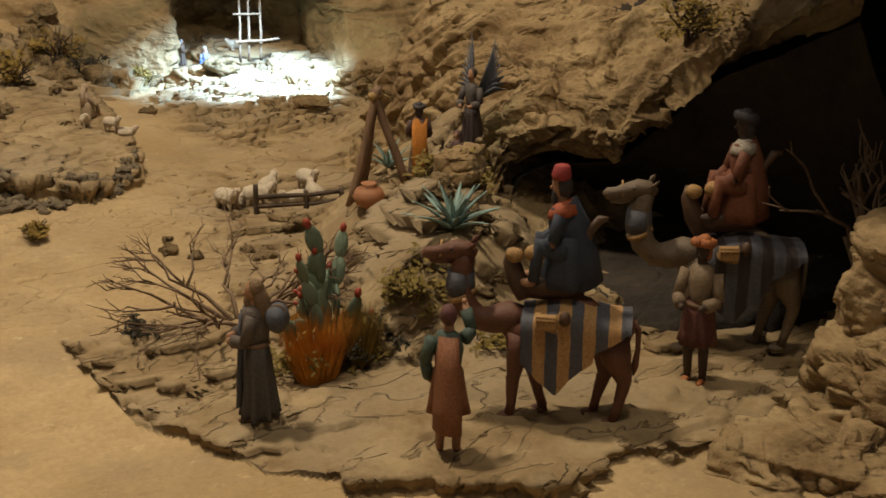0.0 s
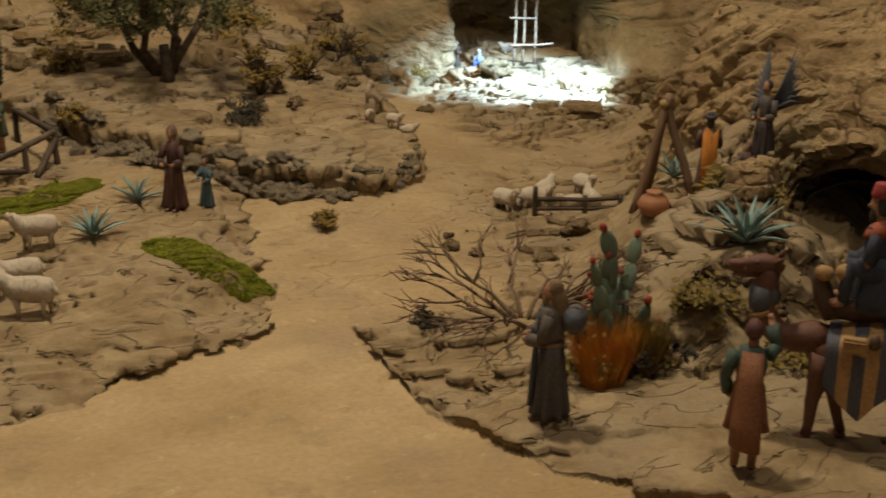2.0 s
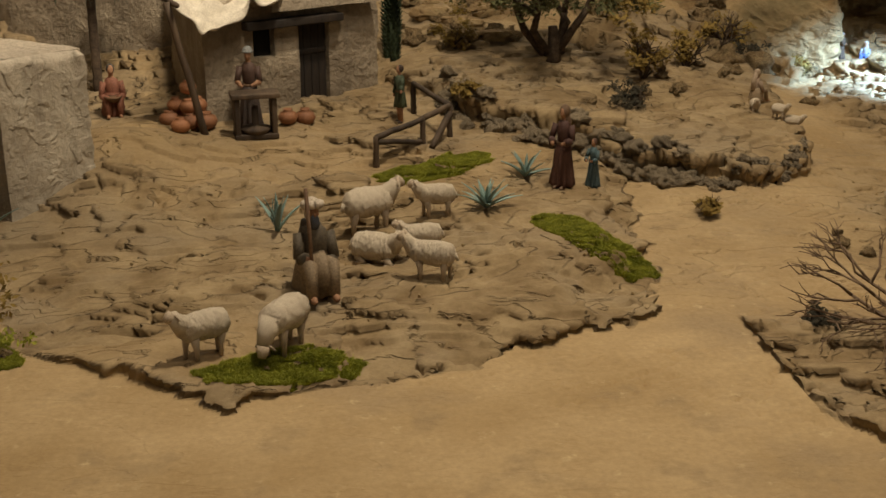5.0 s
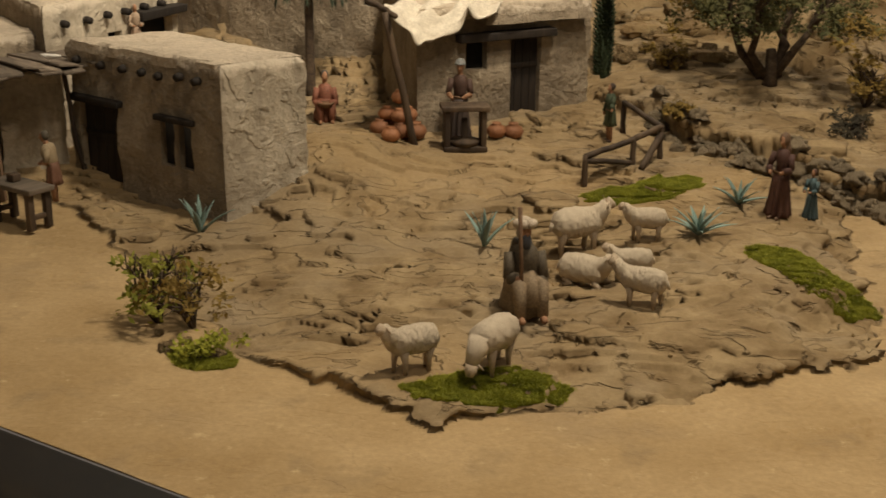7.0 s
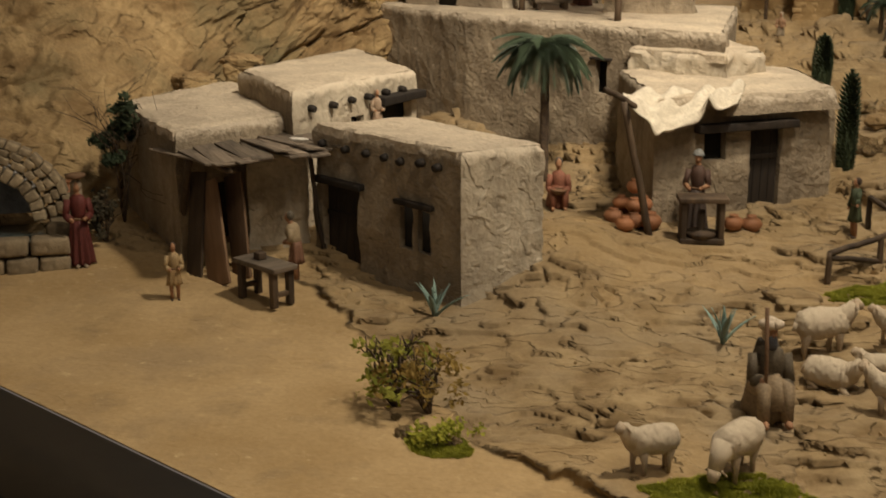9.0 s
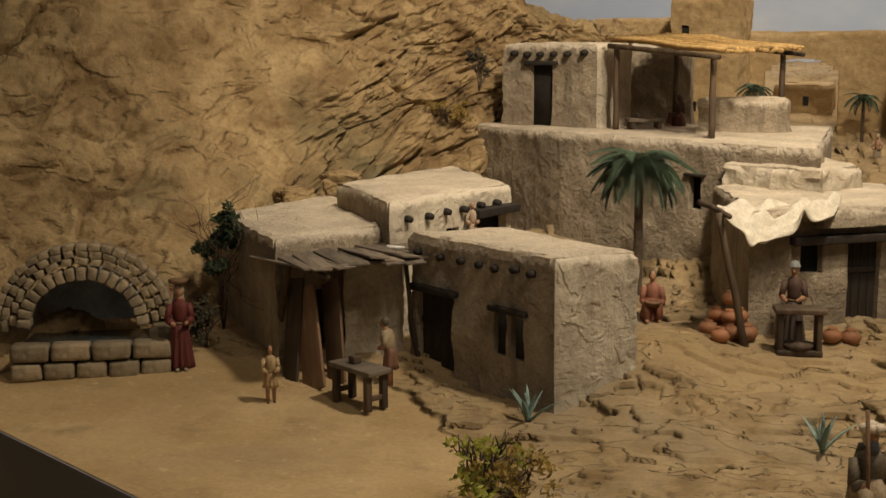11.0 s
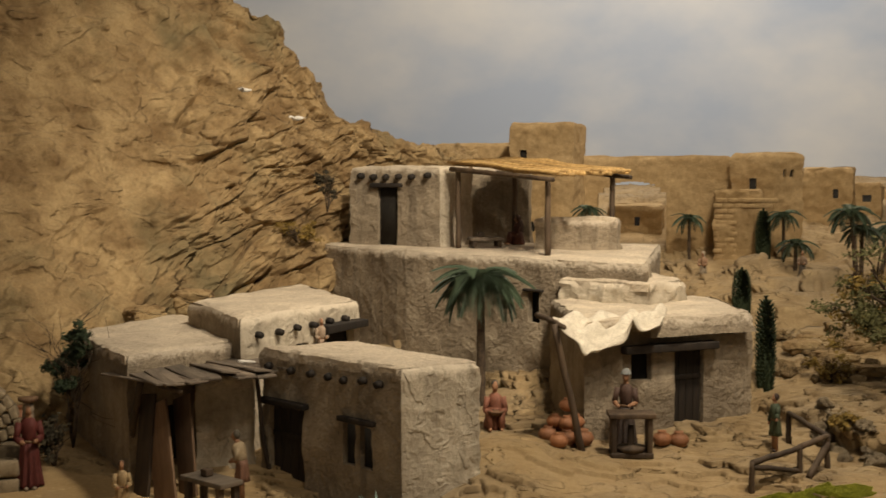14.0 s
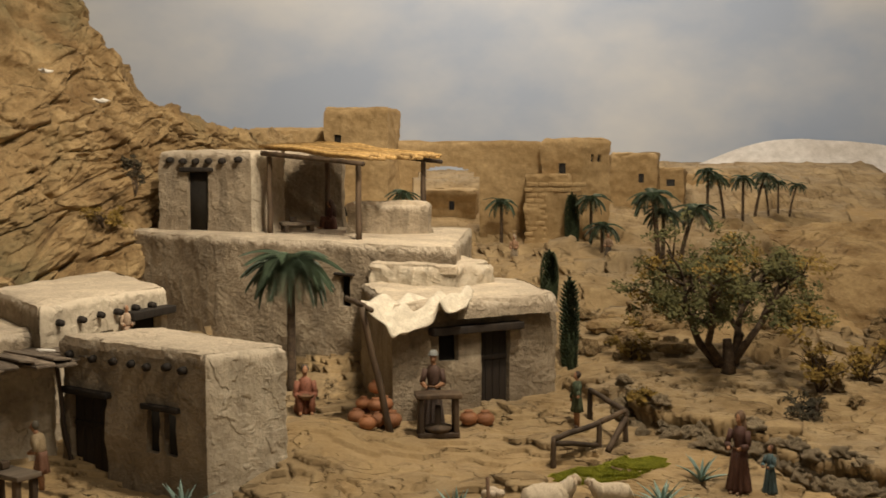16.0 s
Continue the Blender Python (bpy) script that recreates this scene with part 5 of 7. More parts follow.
agave(1.405, 1.645, 0.098, 22, "large blue-green agave on the rock mound")
agave(0.061, 2.341, 0.085, 9, "upright blue-green agave on bare ground", upright=1.4)
agave(0.464, 2.35, 0.075, 17, "dark blue-green agave beside the sheep")
agave(0.58, 2.565, 0.07, 12, "small blue-green agave near the mother figurine")
agave(-0.505, 2.445, 0.085, 9, "pale blue-green agave at the house corner", upright=1.0)
agave(1.53, 2.06, 0.07, 10, "small blue-green agave beside the tripod")


def frond_mesh():
    bm = bmesh.new()
    pts = [Vector((f, 0, 0.46 * f - 0.95 * f * f)) for f in np.linspace(0, 1, 9)]
    tube(bm, pts, [0.016 - 0.012 * k / 8 for k in range(9)], 0, 5)
    for i in range(22):
        f = 0.12 + 0.86 * i / 21
        root = Vector((f, 0, 0.46 * f - 0.95 * f * f))
        reach = 0.30 * math.sin(math.pi * min(1, 0.25 + 0.75 * f)) + 0.06
        for s in (-1, 1):
            tip = root + Vector((0.16, s * reach, -0.10 - 0.12 * f))
            side = Vector((0.016, -s * 0.006, 0.0))
            a, b, c = bm.verts.new(root - side), bm.verts.new(root + side), bm.verts.new(tip)
            d = bm.verts.new(root.lerp(tip, 0.5) + Vector((0.03, 0, 0.03)))
            bm.faces.new((a, b, d))
            bm.faces.new((a, d, c))
            bm.faces.new((b, c, d))
    return mesh_of("palm_frond", bm, M["palm"], False)


FROND = frond_mesh()


def palm(x, y, tall, spread, fronds, label, z=None, lean=(0.0, 0.0), group="palms"):
    base = thing("palm", pose(x, y, (ground_z(x, y) if z is None else z) - 0.005), label, "palm", group)
    bm = bmesh.new()
    n = 14
    tube(bm, [(lean[0] * (k / n) ** 1.5, lean[1] * (k / n) ** 1.5, tall * k / n) for k in range(n + 1)],
         [spread * (0.11 - 0.02 * k / n + (0.012 if k % 2 else 0)) for k in range(n + 1)], 0, 9)
    part("trunk", bm, M["bark"], base)
    for k in range(fronds):
        ob = new("frond", FROND)
        ob.parent = base
        ob.matrix_local = pose(lean[0], lean[1], tall, 0, 8 - 62 * (k / fronds) ** 1.3 + rng.uniform(-8, 8) + 18, 137.5 * k) @ Matrix.Scale(spread * rng.uniform(0.85, 1.1), 4)


palm(-0.40, 3.33, 0.365, 0.112, 40, "tall dark-trunked palm in the courtyard", 0.10)
FAR = "palms before the town"
palm(0.223, 5.1, 0.20, 0.063, 18, "small palm against the town wall", 0.36, group=FAR)
palm(0.577, 4.95, 0.21, 0.063, 18, "small palm between town houses", 0.37, group=FAR)
palm(0.60, 4.75, 0.16, 0.070, 16, "low dark palm between town houses", 0.32, group=FAR)
palm(0.764, 4.42, 0.24, 0.081, 20, "leaning palm beside the town", group=FAR, lean=(-0.02, 0))
palm(0.79, 4.47, 0.20, 0.070, 18, "shorter palm of a leaning pair", group=FAR, lean=(0.0, 0))
palm(0.864, 4.53, 0.20, 0.077, 20, "palm with a slanting trunk", group=FAR, lean=(0.05, 0))
for dx, h, ln in ((-0.05, 0.18, -0.03), (0.03, 0.19, 0.0), (0.08, 0.20, 0.04), (-0.12, 0.22, 0.0)):
    palm(1.226 + dx, 5.3, h, 0.059, 16, "slender far palm in a cluster", group=FAR, lean=(ln, 0))
for dx, ln in ((-0.04, -0.02), (0.0, 0.0), (0.05, 0.03)):
    palm(1.43 + dx, 5.4, 0.14, 0.042, 14, "tiny far palm on the plain", group=FAR, lean=(ln, 0))
palm(-0.17, 4.9, 0.20, 0.063, 16, "small palm behind the roof terrace", 0.40, group=FAR)


def leaves_into(bm, centre, radius, count, size, r, flat=0.8, index=0):
    """Small pointed leaves scattered in clumps round a centre."""
    clumps = [Vector((r.gauss(0, 0.5), r.gauss(0, 0.5), r.gauss(0, 0.5) * flat)) for _ in range(max(3, count // 45))]
    for _ in range(count):
        p = Vector(centre) + radius * (r.choice(clumps) + 0.24 * Vector((r.gauss(0, 1), r.gauss(0, 1), r.gauss(0, 1) * flat)))
        a = Vector((r.uniform(-1, 1), r.uniform(-1, 1), r.uniform(-0.6, 1))).normalized()
        b = a.orthogonal().normalized()
        s = size * r.uniform(0.6, 1.3)
        q = [bm.verts.new(p - a * s), bm.verts.new(p + b * s * 0.42), bm.verts.new(p + a * s), bm.verts.new(p - b * s * 0.42)]
        bm.faces.new(q).material_index = index


def twigs_into(bm, root, way, long, thick, r, depth, spread=0.7, index=0, tips=None):
    root, way = Vector(root), Vector(way).normalized()
    mid = root + way * long * 0.5 + long * 0.10 * Vector((r.gauss(0, 1), r.gauss(0, 1), r.gauss(0, 0.6)))
    end = root + way * long + long * 0.12 * Vector((r.gauss(0, 1), r.gauss(0, 1), r.gauss(0, 0.6)))
    tube(bm, [root, mid, end], [thick, thick * 0.8, thick * 0.55], index, 5)
    if depth == 0:
        if tips is not None:
            tips.append(end)
        return
    for k in range(r.choice((2, 3))):
        turn = way + spread * Vector((r.gauss(0, 1), r.gauss(0, 1), r.gauss(0, 0.7)))
        twigs_into(bm, mid.lerp(end, r.uniform(0.3, 1.0)), turn, long * r.uniform(0.55, 0.8), thick * 0.6, r, depth - 1, spread, index, tips)


def bush(name, x, y, radius, tall, count, material, label, seed, group="", z=None, leaf=0.007, category="bush"):
    r = random.Random(seed)
    base = thing(name, pose(x, y, (ground_z(x, y) if z is None else z) - 0.006), label, category, group)
    bm, tips = bmesh.new(), []
    for k in range(6):
        twigs_into(bm, (0, 0, 0), (r.uniform(-0.7, 0.7) * radius, r.uniform(-0.7, 0.7) * radius, tall), tall * 0.5, radius * 0.045, r, 2, 0.5, 0, tips)
    part("stem", bm, M["bark"], base)
    bm = bmesh.new()
    for _ in range(7):
        c = (r.uniform(-0.55, 0.55) * radius, r.uniform(-0.55, 0.55) * radius, tall * r.uniform(0.35, 0.85))
        leaves_into(bm, c, radius * 0.42, count // 7, leaf, r, 0.8)
    part("foliage", bm, M[material], base, smooth=False)


def tree(x, y, tall, radius, label, seed):
    r = random.Random(seed)
    base = thing("olive_tree", pose(x, y, ground_z(x, y) - 0.01), label, "tree")
    bm, tips = bmesh.new(), []
    for k, (a, b) in enumerate(((-0.75, 0.2), (-0.3, -0.3), (0.2, 0.3), (0.65, -0.1), (0.35, 0.45))):
        twigs_into(bm, (0.01 * k - 0.02, 0, 0.02), (a, b, 1.0), tall * 0.50, 0.013, r, 3, 0.45, 0, tips)
    tube(bm, [(0, 0, -0.02), (0.005, 0, 0.04), (0, 0, 0.09)], [0.026, 0.017, 0.012], 0, 10)
    part("trunk", bm, M["bark"], base)
    bm = bmesh.new()
    for t in tips:
        if r.random() < 0.75:
            leaves_into(bm, t, radius * 0.22, 100, 0.0075, r, 0.8, 0 if r.random() < 0.72 else 1)
    for _ in range(24):
        a, d = r.uniform(0, 6.283), radius * math.sqrt(r.random())
        leaves_into(bm, (d * math.cos(a), 0.7 * d * math.sin(a), tall * (0.45 + 0.55 * r.random() * (1 - 0.8 * d / radius))), radius * 0.24, 230, 0.0075, r, 0.7, 0 if r.random() < 0.72 else 1)
    ob = part("crown", bm, [M["olive"], M["ochre"]], base, smooth=False)


tree(0.766, 3.22, 0.33, 0.24, "spreading olive tree with twisted dark trunk", 3)
bush("bush", 0.985, 3.13, 0.085, 0.13, 900, "ochre", "dry ochre bush below the olive tree", 21)
bush("bush", 1.13, 3.25, 0.07, 0.10, 700, "ochre", "dry ochre bush on the hillside", 22)
bush("bush", 0.915, 2.95, 0.075, 0.06, 700, "brush", "dark dead brush lying on the terrace", 23)
bush("bush", 0.925, 2.40, 0.04, 0.05, 350, "ochre", "small dry ochre tuft by the path", 24)
bush("bush", 0.51, 2.99, 0.05, 0.05, 450, "ochre", "low ochre shrub on the stone wall", 25)
bush("bush", 0.52, 3.35, 0.07, 0.07, 600, "ochre", "ochre shrub on the rocky slope", 26)
bush("bush", 1.30, 3.45, 0.09, 0.12, 800, "ochre", "brown bush on the slope near the stable", 27)
bush("bush", 1.42, 3.62, 0.08, 0.12, 800, "brush", "dark brush on the slope near the stable", 28)
bush("bush", 1.62, 3.62, 0.05, 0.08, 500, "ochre", "brown bush beside the stable cave", 29)
bush("bush", -0.475, 2.0, 0.105, 0.135, 430, "lime", "sparse lime-green shrub with bare twigs", 31, leaf=0.0085)
bush("bush", -0.415, 1.98, 0.085, 0.11, 420, "ochre", "dry brown shrub beside a lime-green one", 32)
bush("bush", -0.375, 1.86, 0.06, 0.03, 700, "moss", "low dark green moss cushion", 33, leaf=0.005)
bush("ivy", -1.365, 2.85, 0.055, 0.37, 3600, "cypress", "dark ivy climbing a house wall", 34, category="ivy")
bush("ivy", -1.36, 2.74, 0.06, 0.12, 700, "brush", "dark ivy at the foot of a wall", 35, category="ivy")
bush("bush", -1.0, 4.0, 0.05, 0.14, 600, "brush", "dark brush beside the upper house", 36, z=0.62)
bush("bush", -1.10, 3.98, 0.07, 0.06, 500, "ochre", "dry ochre tuft on the cliff", 37, z=0.52)
bush("bush", 1.30, 1.60, 0.09, 0.018, 900, "tan_moss", "yellow-brown moss tuft on the mound", 38)
bush("bush", 1.40, 1.46, 0.10, 0.018, 1000, "tan_moss", "yellow-brown moss tuft below the agave", 39)
bush("bush", 1.50, 1.80, 0.09, 0.025, 900, "tan_moss", "moss on the rock below the angel figurine", 40)
bush("bush", 1.09, 1.58, 0.10, 0.045, 900, "tan_moss", "yellow-brown moss round the cactus", 41)
bush("bush", 1.17, 1.56, 0.07, 0.045, 700, "brush", "dark moss round the cactus", 42)
bush("bush", 0.93, 1.80, 0.045, 0.02, 350, "brush", "dark moss edge by the path", 43)
bush("bush", 1.88, 1.62, 0.10, 0.10, 700, "ochre", "hanging dry brush on the overhang", 44, z=0.42)


def cypress(x, y, tall, radius, label, z=None):
    base = thing("cypress", pose(x, y, (ground_z(x, y) if z is None else z) - 0.005), label, "cypress", "cypresses by the house")
    bm = bmesh.new()
    tube(bm, [(0, 0, 0), (0, 0, tall * 0.25)], [0.008, 0.006], 0, 8)
    part("trunk", bm, M["bark"], base)
    bm = bmesh.new()
    r = random.Random(int(1000 * x))
    n, seg = 26, 16
    for k in range(n):
        f = k / (n - 1)
        rr = radius * (0.55 + 0.9 * f) * (1 - f) ** 0.42 * 1.05
        for j in range(seg):
            a = 2 * math.pi * (j + 0.5 * (k % 2)) / seg + r.uniform(-0.15, 0.15)
            p = Vector((rr * math.cos(a), rr * math.sin(a), tall * (0.06 + 0.92 * f)))
            out = Vector((math.cos(a), math.sin(a), 1.6)).normalized() * tall * 0.05
            side = Vector((-math.sin(a), math.cos(a), 0)) * radius * 0.20
            inner = p * 0.0 + Vector((0.3 * p.x, 0.3 * p.y, p.z - tall * 0.02))
            q = [bm.verts.new(v) for v in (inner - side, inner + side, p + side * 0.7, p + out, p - side * 0.7)]
            bm.faces.new(q)
    tube(bm, [(0, 0, tall * 0.05), (0, 0, tall * 0.4), (0, 0, tall * 0.95)], [radius * 0.62, radius * 0.78, radius * 0.1], 0, 10)
    part("foliage", bm, M["cypress"], base, smooth=False)


cypress(0.352, 4.05, 0.20, 0.036, "dark green pointed cypress behind a house", 0.24)
cypress(0.36, 3.33, 0.285, 0.030, "tall narrow cypress at the house corner", 0.135)
cypress(0.50, 4.95, 0.26, 0.035, "slim cypress before the town wall", 0.34)


def cactus(x, y, label):
    base = thing("prickly_pear", pose(x, y, ground_z(x, y) - 0.005), label, "cactus")
    bm = bmesh.new()
    ball(bm, (0, 0, 0.5), (0.27, 0.11, 0.52), 0, seg=14)
    pad = mesh_of("cactus_pad", bm, M["cactus"])
    bm = bmesh.new()
    ball(bm, (0, 0, 0.5), (0.34, 0.34, 0.5), 0, seg=10)
    fruit = mesh_of("cactus_fruit", bm, M["fruit"])

    def grow(at, tilt, turn, size, depth):
        ob = new("pad", pad)
        ob.parent = base
        m = at @ pose(0, 0, 0, 0, tilt, turn)
        ob.matrix_local = m @ Matrix.Scale(size, 4)
        top = m @ Matrix.Translation((0, 0, size * 0.93))
        if depth == 0:
            f = new("fruit", fruit)
            f.parent = base
            f.matrix_local = top @ Matrix.Scale(size * 0.36, 4)
            return
        grow(top, rng.uniform(-22, 22), rng.uniform(-50, 50), size * rng.uniform(0.78, 0.95), depth - 1)
        if depth > 1 or rng.random() < 0.6:
            grow(m @ Matrix.Translation((0.2 * size, 0, size * 0.72)), rng.uniform(25, 48), rng.uniform(-60, 60), size * 0.68, max(0, depth - 2))

    for tilt, turn, size, depth, dx in ((-6, 20, 0.066, 3, -0.005), (10, 50, 0.062, 3, 0.02), (-14, 110, 0.056, 3, -0.025), (5, 200, 0.060, 3, 0.01), (20, -30, 0.052, 1, 0.032), (-24, 10, 0.052, 1, -0.035)):
        grow(pose(dx, 0.3 * dx, 0), tilt, turn, size, depth)


cactus(1.125, 1.575, "grey-green prickly pear with red fruit")


def tuft(name, x, y, radius, tall, count, material, label, kind="", category="grass", lean=0.5):
    r = random.Random(int(abs(x * 977 + y * 313)))
    bm = bmesh.new()
    for _ in range(count):
        a, d = r.uniform(0, 6.283), math.sqrt(r.random()) * radius * 0.45
        px, py = d * math.cos(a), d * math.sin(a)
        way = Vector((lean * math.cos(a) * r.random(), lean * math.sin(a) * r.random(), 1)).normalized()
        s = Vector((-math.sin(a), math.cos(a), 0)) * tall * 0.018
        h = tall * r.uniform(0.5, 1.1)
        q = [bm.verts.new(v) for v in (Vector((px, py, 0)) - s, Vector((px, py, 0)) + s, Vector((px, py, 0)) + way * h)]
        bm.faces.new(q)
    ob = link_mesh(name, bm, M[material], False)
    ob.matrix_world = pose(x, y, ground_z(x, y) - 0.003)
    return tagged(ob, label, category, kind=kind)


tuft("ornamental_grass", 1.085, 1.53, 0.07, 0.10, 1500, "orange", "bright orange bristle grass under the cactus", lean=0.5)
tuft("ornamental_grass", 1.165, 1.545, 0.05, 0.09, 1000, "ochre", "ochre bristle grass under the cactus", lean=0.5)


def lawn(name, cx, cy, rx, ry, turn, count, label):
    """A patch of short grass that follows the ground, with a ragged edge."""
    r = np.random.RandomState(int(abs(cx * 977 + cy * 313)))
    c, s = math.cos(radians(turn)), math.sin(radians(turn))
    a, d = r.uniform(0, 6.283, count), np.sqrt(r.random_sample(count))
    d = d * (0.74 + 0.5 * fbm(2.2 * np.cos(a) + cx * 9, 2.2 * np.sin(a) + cy * 9, 4))
    u, v = rx * d * np.cos(a), ry * d * np.sin(a)
    x, y = cx + c * u - s * v, cy + s * u + c * v
    z = terrain(x, y)[0] - 0.002
    h, w, b = r.uniform(0.004, 0.0075, count), r.uniform(0.0010, 0.0020, count), r.uniform(0, 6.283, count)
    verts = np.stack([np.stack([x - w * np.cos(b), y - w * np.sin(b), z], 1), np.stack([x + w * np.cos(b), y + w * np.sin(b), z], 1),
                      np.stack([x + r.normal(0, 0.003, count), y + r.normal(0, 0.003, count), z + h], 1)], 1).reshape(-1, 3).tolist()
    faces = np.arange(3 * count).reshape(-1, 3).tolist()
    me = bpy.data.meshes.new(name)
    me.from_pydata(verts, [], faces)
    me.materials.append(M["moss"])
    return tagged(new(name, me), label, "grass", kind="stuff")


lawn("grass_patch", 0.405, 2.63, 0.15, 0.055, 28, 60000, "short green grass patch by the fence")
lawn("grass_patch", 0.64, 2.19, 0.145, 0.07, -55, 60000, "short green grass patch on the rock")
lawn("grass_patch", 0.065, 1.745, 0.125, 0.055, 8, 52000, "mossy green grass under the grazing sheep")
lawn("grass_patch", -0.37, 1.85, 0.06, 0.04, -25, 9000, "mossy green grass under a shrub")


def brushwood(x, y, label):
    r = random.Random(9)
    bm = bmesh.new()
    for a in np.linspace(0, 6.283, 14)[:-1]:
        twigs_into(bm, (0.02 * math.cos(a), 0.02 * math.sin(a), 0.0), (math.cos(a), 0.6 * math.sin(a), r.uniform(0.25, 0.75)), r.uniform(0.085, 0.125), 0.0046, r, 3, 0.36)
    ob = link_mesh("brushwood", bm, M["twig"])
    ob.matrix_world = pose(x, y, ground_z(x, y) - 0.004)
    tagged(ob, label, "branches")


brushwood(1.075, 1.77, "tangle of bare dry branches on the ground")
bm = bmesh.new()
r = random.Random(4)
for k in range(3):
    twigs_into(bm, (0.02 * k, 0, 0.0), (r.uniform(-0.3, 0.3), r.uniform(-0.3, 0.3), 1), 0.16, 0.008, r, 3, 0.4)
ob = link_mesh("dead_tree", bm, M["twig"])
ob.matrix_world = pose(1.80, 1.12, 0.03)
tagged(ob, "bare dead tree against the dark cave wall", "tree")
# house details
def wall_frame(base, pts, k):
    """Start, way and outward side of wall k of a house, in the house's own space."""
    cx, cy = sum(p[0] for p in pts) / 4, sum(p[1] for p in pts) / 4
    a, b = (Vector((p[0] - cx, p[1] - cy, 0)) for p in (pts[k], pts[(k + 1) % 4]))
    way = (b - a).normalized()
    return a, way, Vector((way.y, -way.x, 0))


def beams(base, pts, k, spots, v, long=0.014, thick=0.0085):
    """Round beam ends that stick out of a wall."""
    a, way, out = wall_frame(base, pts, k)
    bm = bmesh.new()
    tube(bm, [(0, -0.01, 0), (0, long * 0.5, 0.001), (0, long, -0.001)], [thick, thick * 1.05, thick * 0.92], 0, 9)
    me = mesh_of("beam", bm, M["doorwood"])
    for u in spots:
        ob = new("beam", me)
        ob.parent = base
        p = a + way * u + Vector((0, 0, v + rng.uniform(-0.004, 0.004)))
        ob.matrix_local = Matrix.Translation(p) @ Matrix.Rotation(math.atan2(out.y, out.x) - math.pi / 2, 4, "Z")


def plank_panel(name, base, pts, k, u0, u1, v0, v1, material, depth, boards=4, thick=0.006, label=""):
    """A door or shutter of upright boards set into a wall, depth behind its face."""
    a, way, out = wall_frame(base, pts, k)
    holder = None
    wide = (u1 - u0) / boards
    for i in range(boards):
        bm = bmesh.new()
        box(bm, Matrix(), wide * 0.94, thick, (v1 - v0) * rng.uniform(0.97, 1.0), 0.0012)
        if holder is None:
            bmh = bmesh.new()
            box(bmh, Matrix(), u1 - u0, thick * 0.6, 0.012, 0.001)
            holder = part(name, bmh, M[material], base, label)
            c = a + way * ((u0 + u1) / 2) - out * (depth - thick) + Vector((0, 0, v0 + 0.7 * (v1 - v0)))
            holder.matrix_local = Matrix.Translation(c) @ Matrix.Rotation(math.atan2(way.y, way.x), 4, "Z")
        ob = part("plank", bm, M[material], holder)
        ob.matrix_local = Matrix.Translation(((i + 0.5) * wide - (u1 - u0) / 2, 0.004, (v0 + v1) / 2 - (v0 + 0.7 * (v1 - v0))))


def bar(name, base, p, q, thick, material, parent_label="", seg=7, crook=0.0):
    """A round pole between two places in the parent's space."""
    p, q = Vector(p), Vector(q)
    bm = bmesh.new()
    pts = [p.lerp(q, f) + crook * noise.noise_vector(p * 7 + Vector((f * 4, 0, 0))) * math.sin(math.pi * f) for f in np.linspace(0, 1, 7)]
    tube(bm, pts, [thick * (1.06 - 0.16 * f) for f in np.linspace(0, 1, 7)], 0, seg)
    return part(name, bm, M[material], base, parent_label)


def lintel(base, pts, k, u0, u1, v, label="dark wooden lintel", out_by=0.010, high=0.015):
    a, way, out = wall_frame(base, pts, k)
    bm = bmesh.new()
    box(bm, Matrix(), u1 - u0, out_by * 2, high, 0.003)
    for w in bm.verts:
        w.co += 0.003 * noise.noise_vector(w.co * 30 + Vector((u0, v, 0)))
    ob = part("lintel", bm, M["doorwood"], base, label)
    ob.matrix_local = Matrix.Translation(a + way * ((u0 + u1) / 2) + out * 0.006 + Vector((0, 0, v))) @ Matrix.Rotation(math.atan2(way.y, way.x), 4, "Z")


P_FRONT = [(-0.85, 2.76), (-0.46, 2.49), (-0.31, 2.60), (-0.66, 2.90)]
P_LEFT = [(-1.45, 3.02), (-1.13, 2.64), (-0.92, 2.98), (-1.33, 3.47)]
P_BEAMS = [(-1.19, 3.2), (-0.93, 2.86), (-0.74, 3.31), (-1.03, 3.77)]
P_TALL = [(-1.1, 4.19), (-0.70, 3.80), (0.05, 3.36), (0.10, 4.3)]
P_AWNING = [(-0.22, 3.47), (-0.10, 2.95), (0.315, 3.21), (0.235, 3.62)]
P_UPPER = [(-0.95, 4.12), (-0.62, 4.00), (-0.53, 4.14), (-0.8, 4.4)]
beams(house_front, P_FRONT, 0, (0.04, 0.12, 0.19, 0.25, 0.30, 0.36, 0.41), 0.318)
beams(house_beams, P_BEAMS, 1, (0.06, 0.14, 0.21, 0.28, 0.35, 0.42), 0.350, 0.018, 0.0085)
beams(house_upper, P_UPPER, 0, (0.05, 0.10, 0.15, 0.20, 0.25, 0.31), 0.252, 0.022, 0.010)
plank_panel("door", house_front, P_FRONT, 0, 0.032, 0.153, 0.0, 0.232, "doorwood", 0.018, 4, label="dark plank door")
lintel(house_front, P_FRONT, 0, 0.015, 0.175, 0.240)
lintel(house_front, P_FRONT, 0, 0.285, 0.40, 0.232, high=0.013)
plank_panel("door", house_awning, P_AWNING, 1, 0.257, 0.343, 0.072, 0.303, "doorwood", 0.020, 4, label="black weathered plank door")
lintel(house_awning, P_AWNING, 1, 0.10, 0.37, 0.315, "long dark wooden lintel over door and window", 0.024, 0.02)
lintel(house_beams, P_BEAMS, 1, 0.31, 0.49, 0.335, "rough dark wooden canopy", 0.03, 0.022)
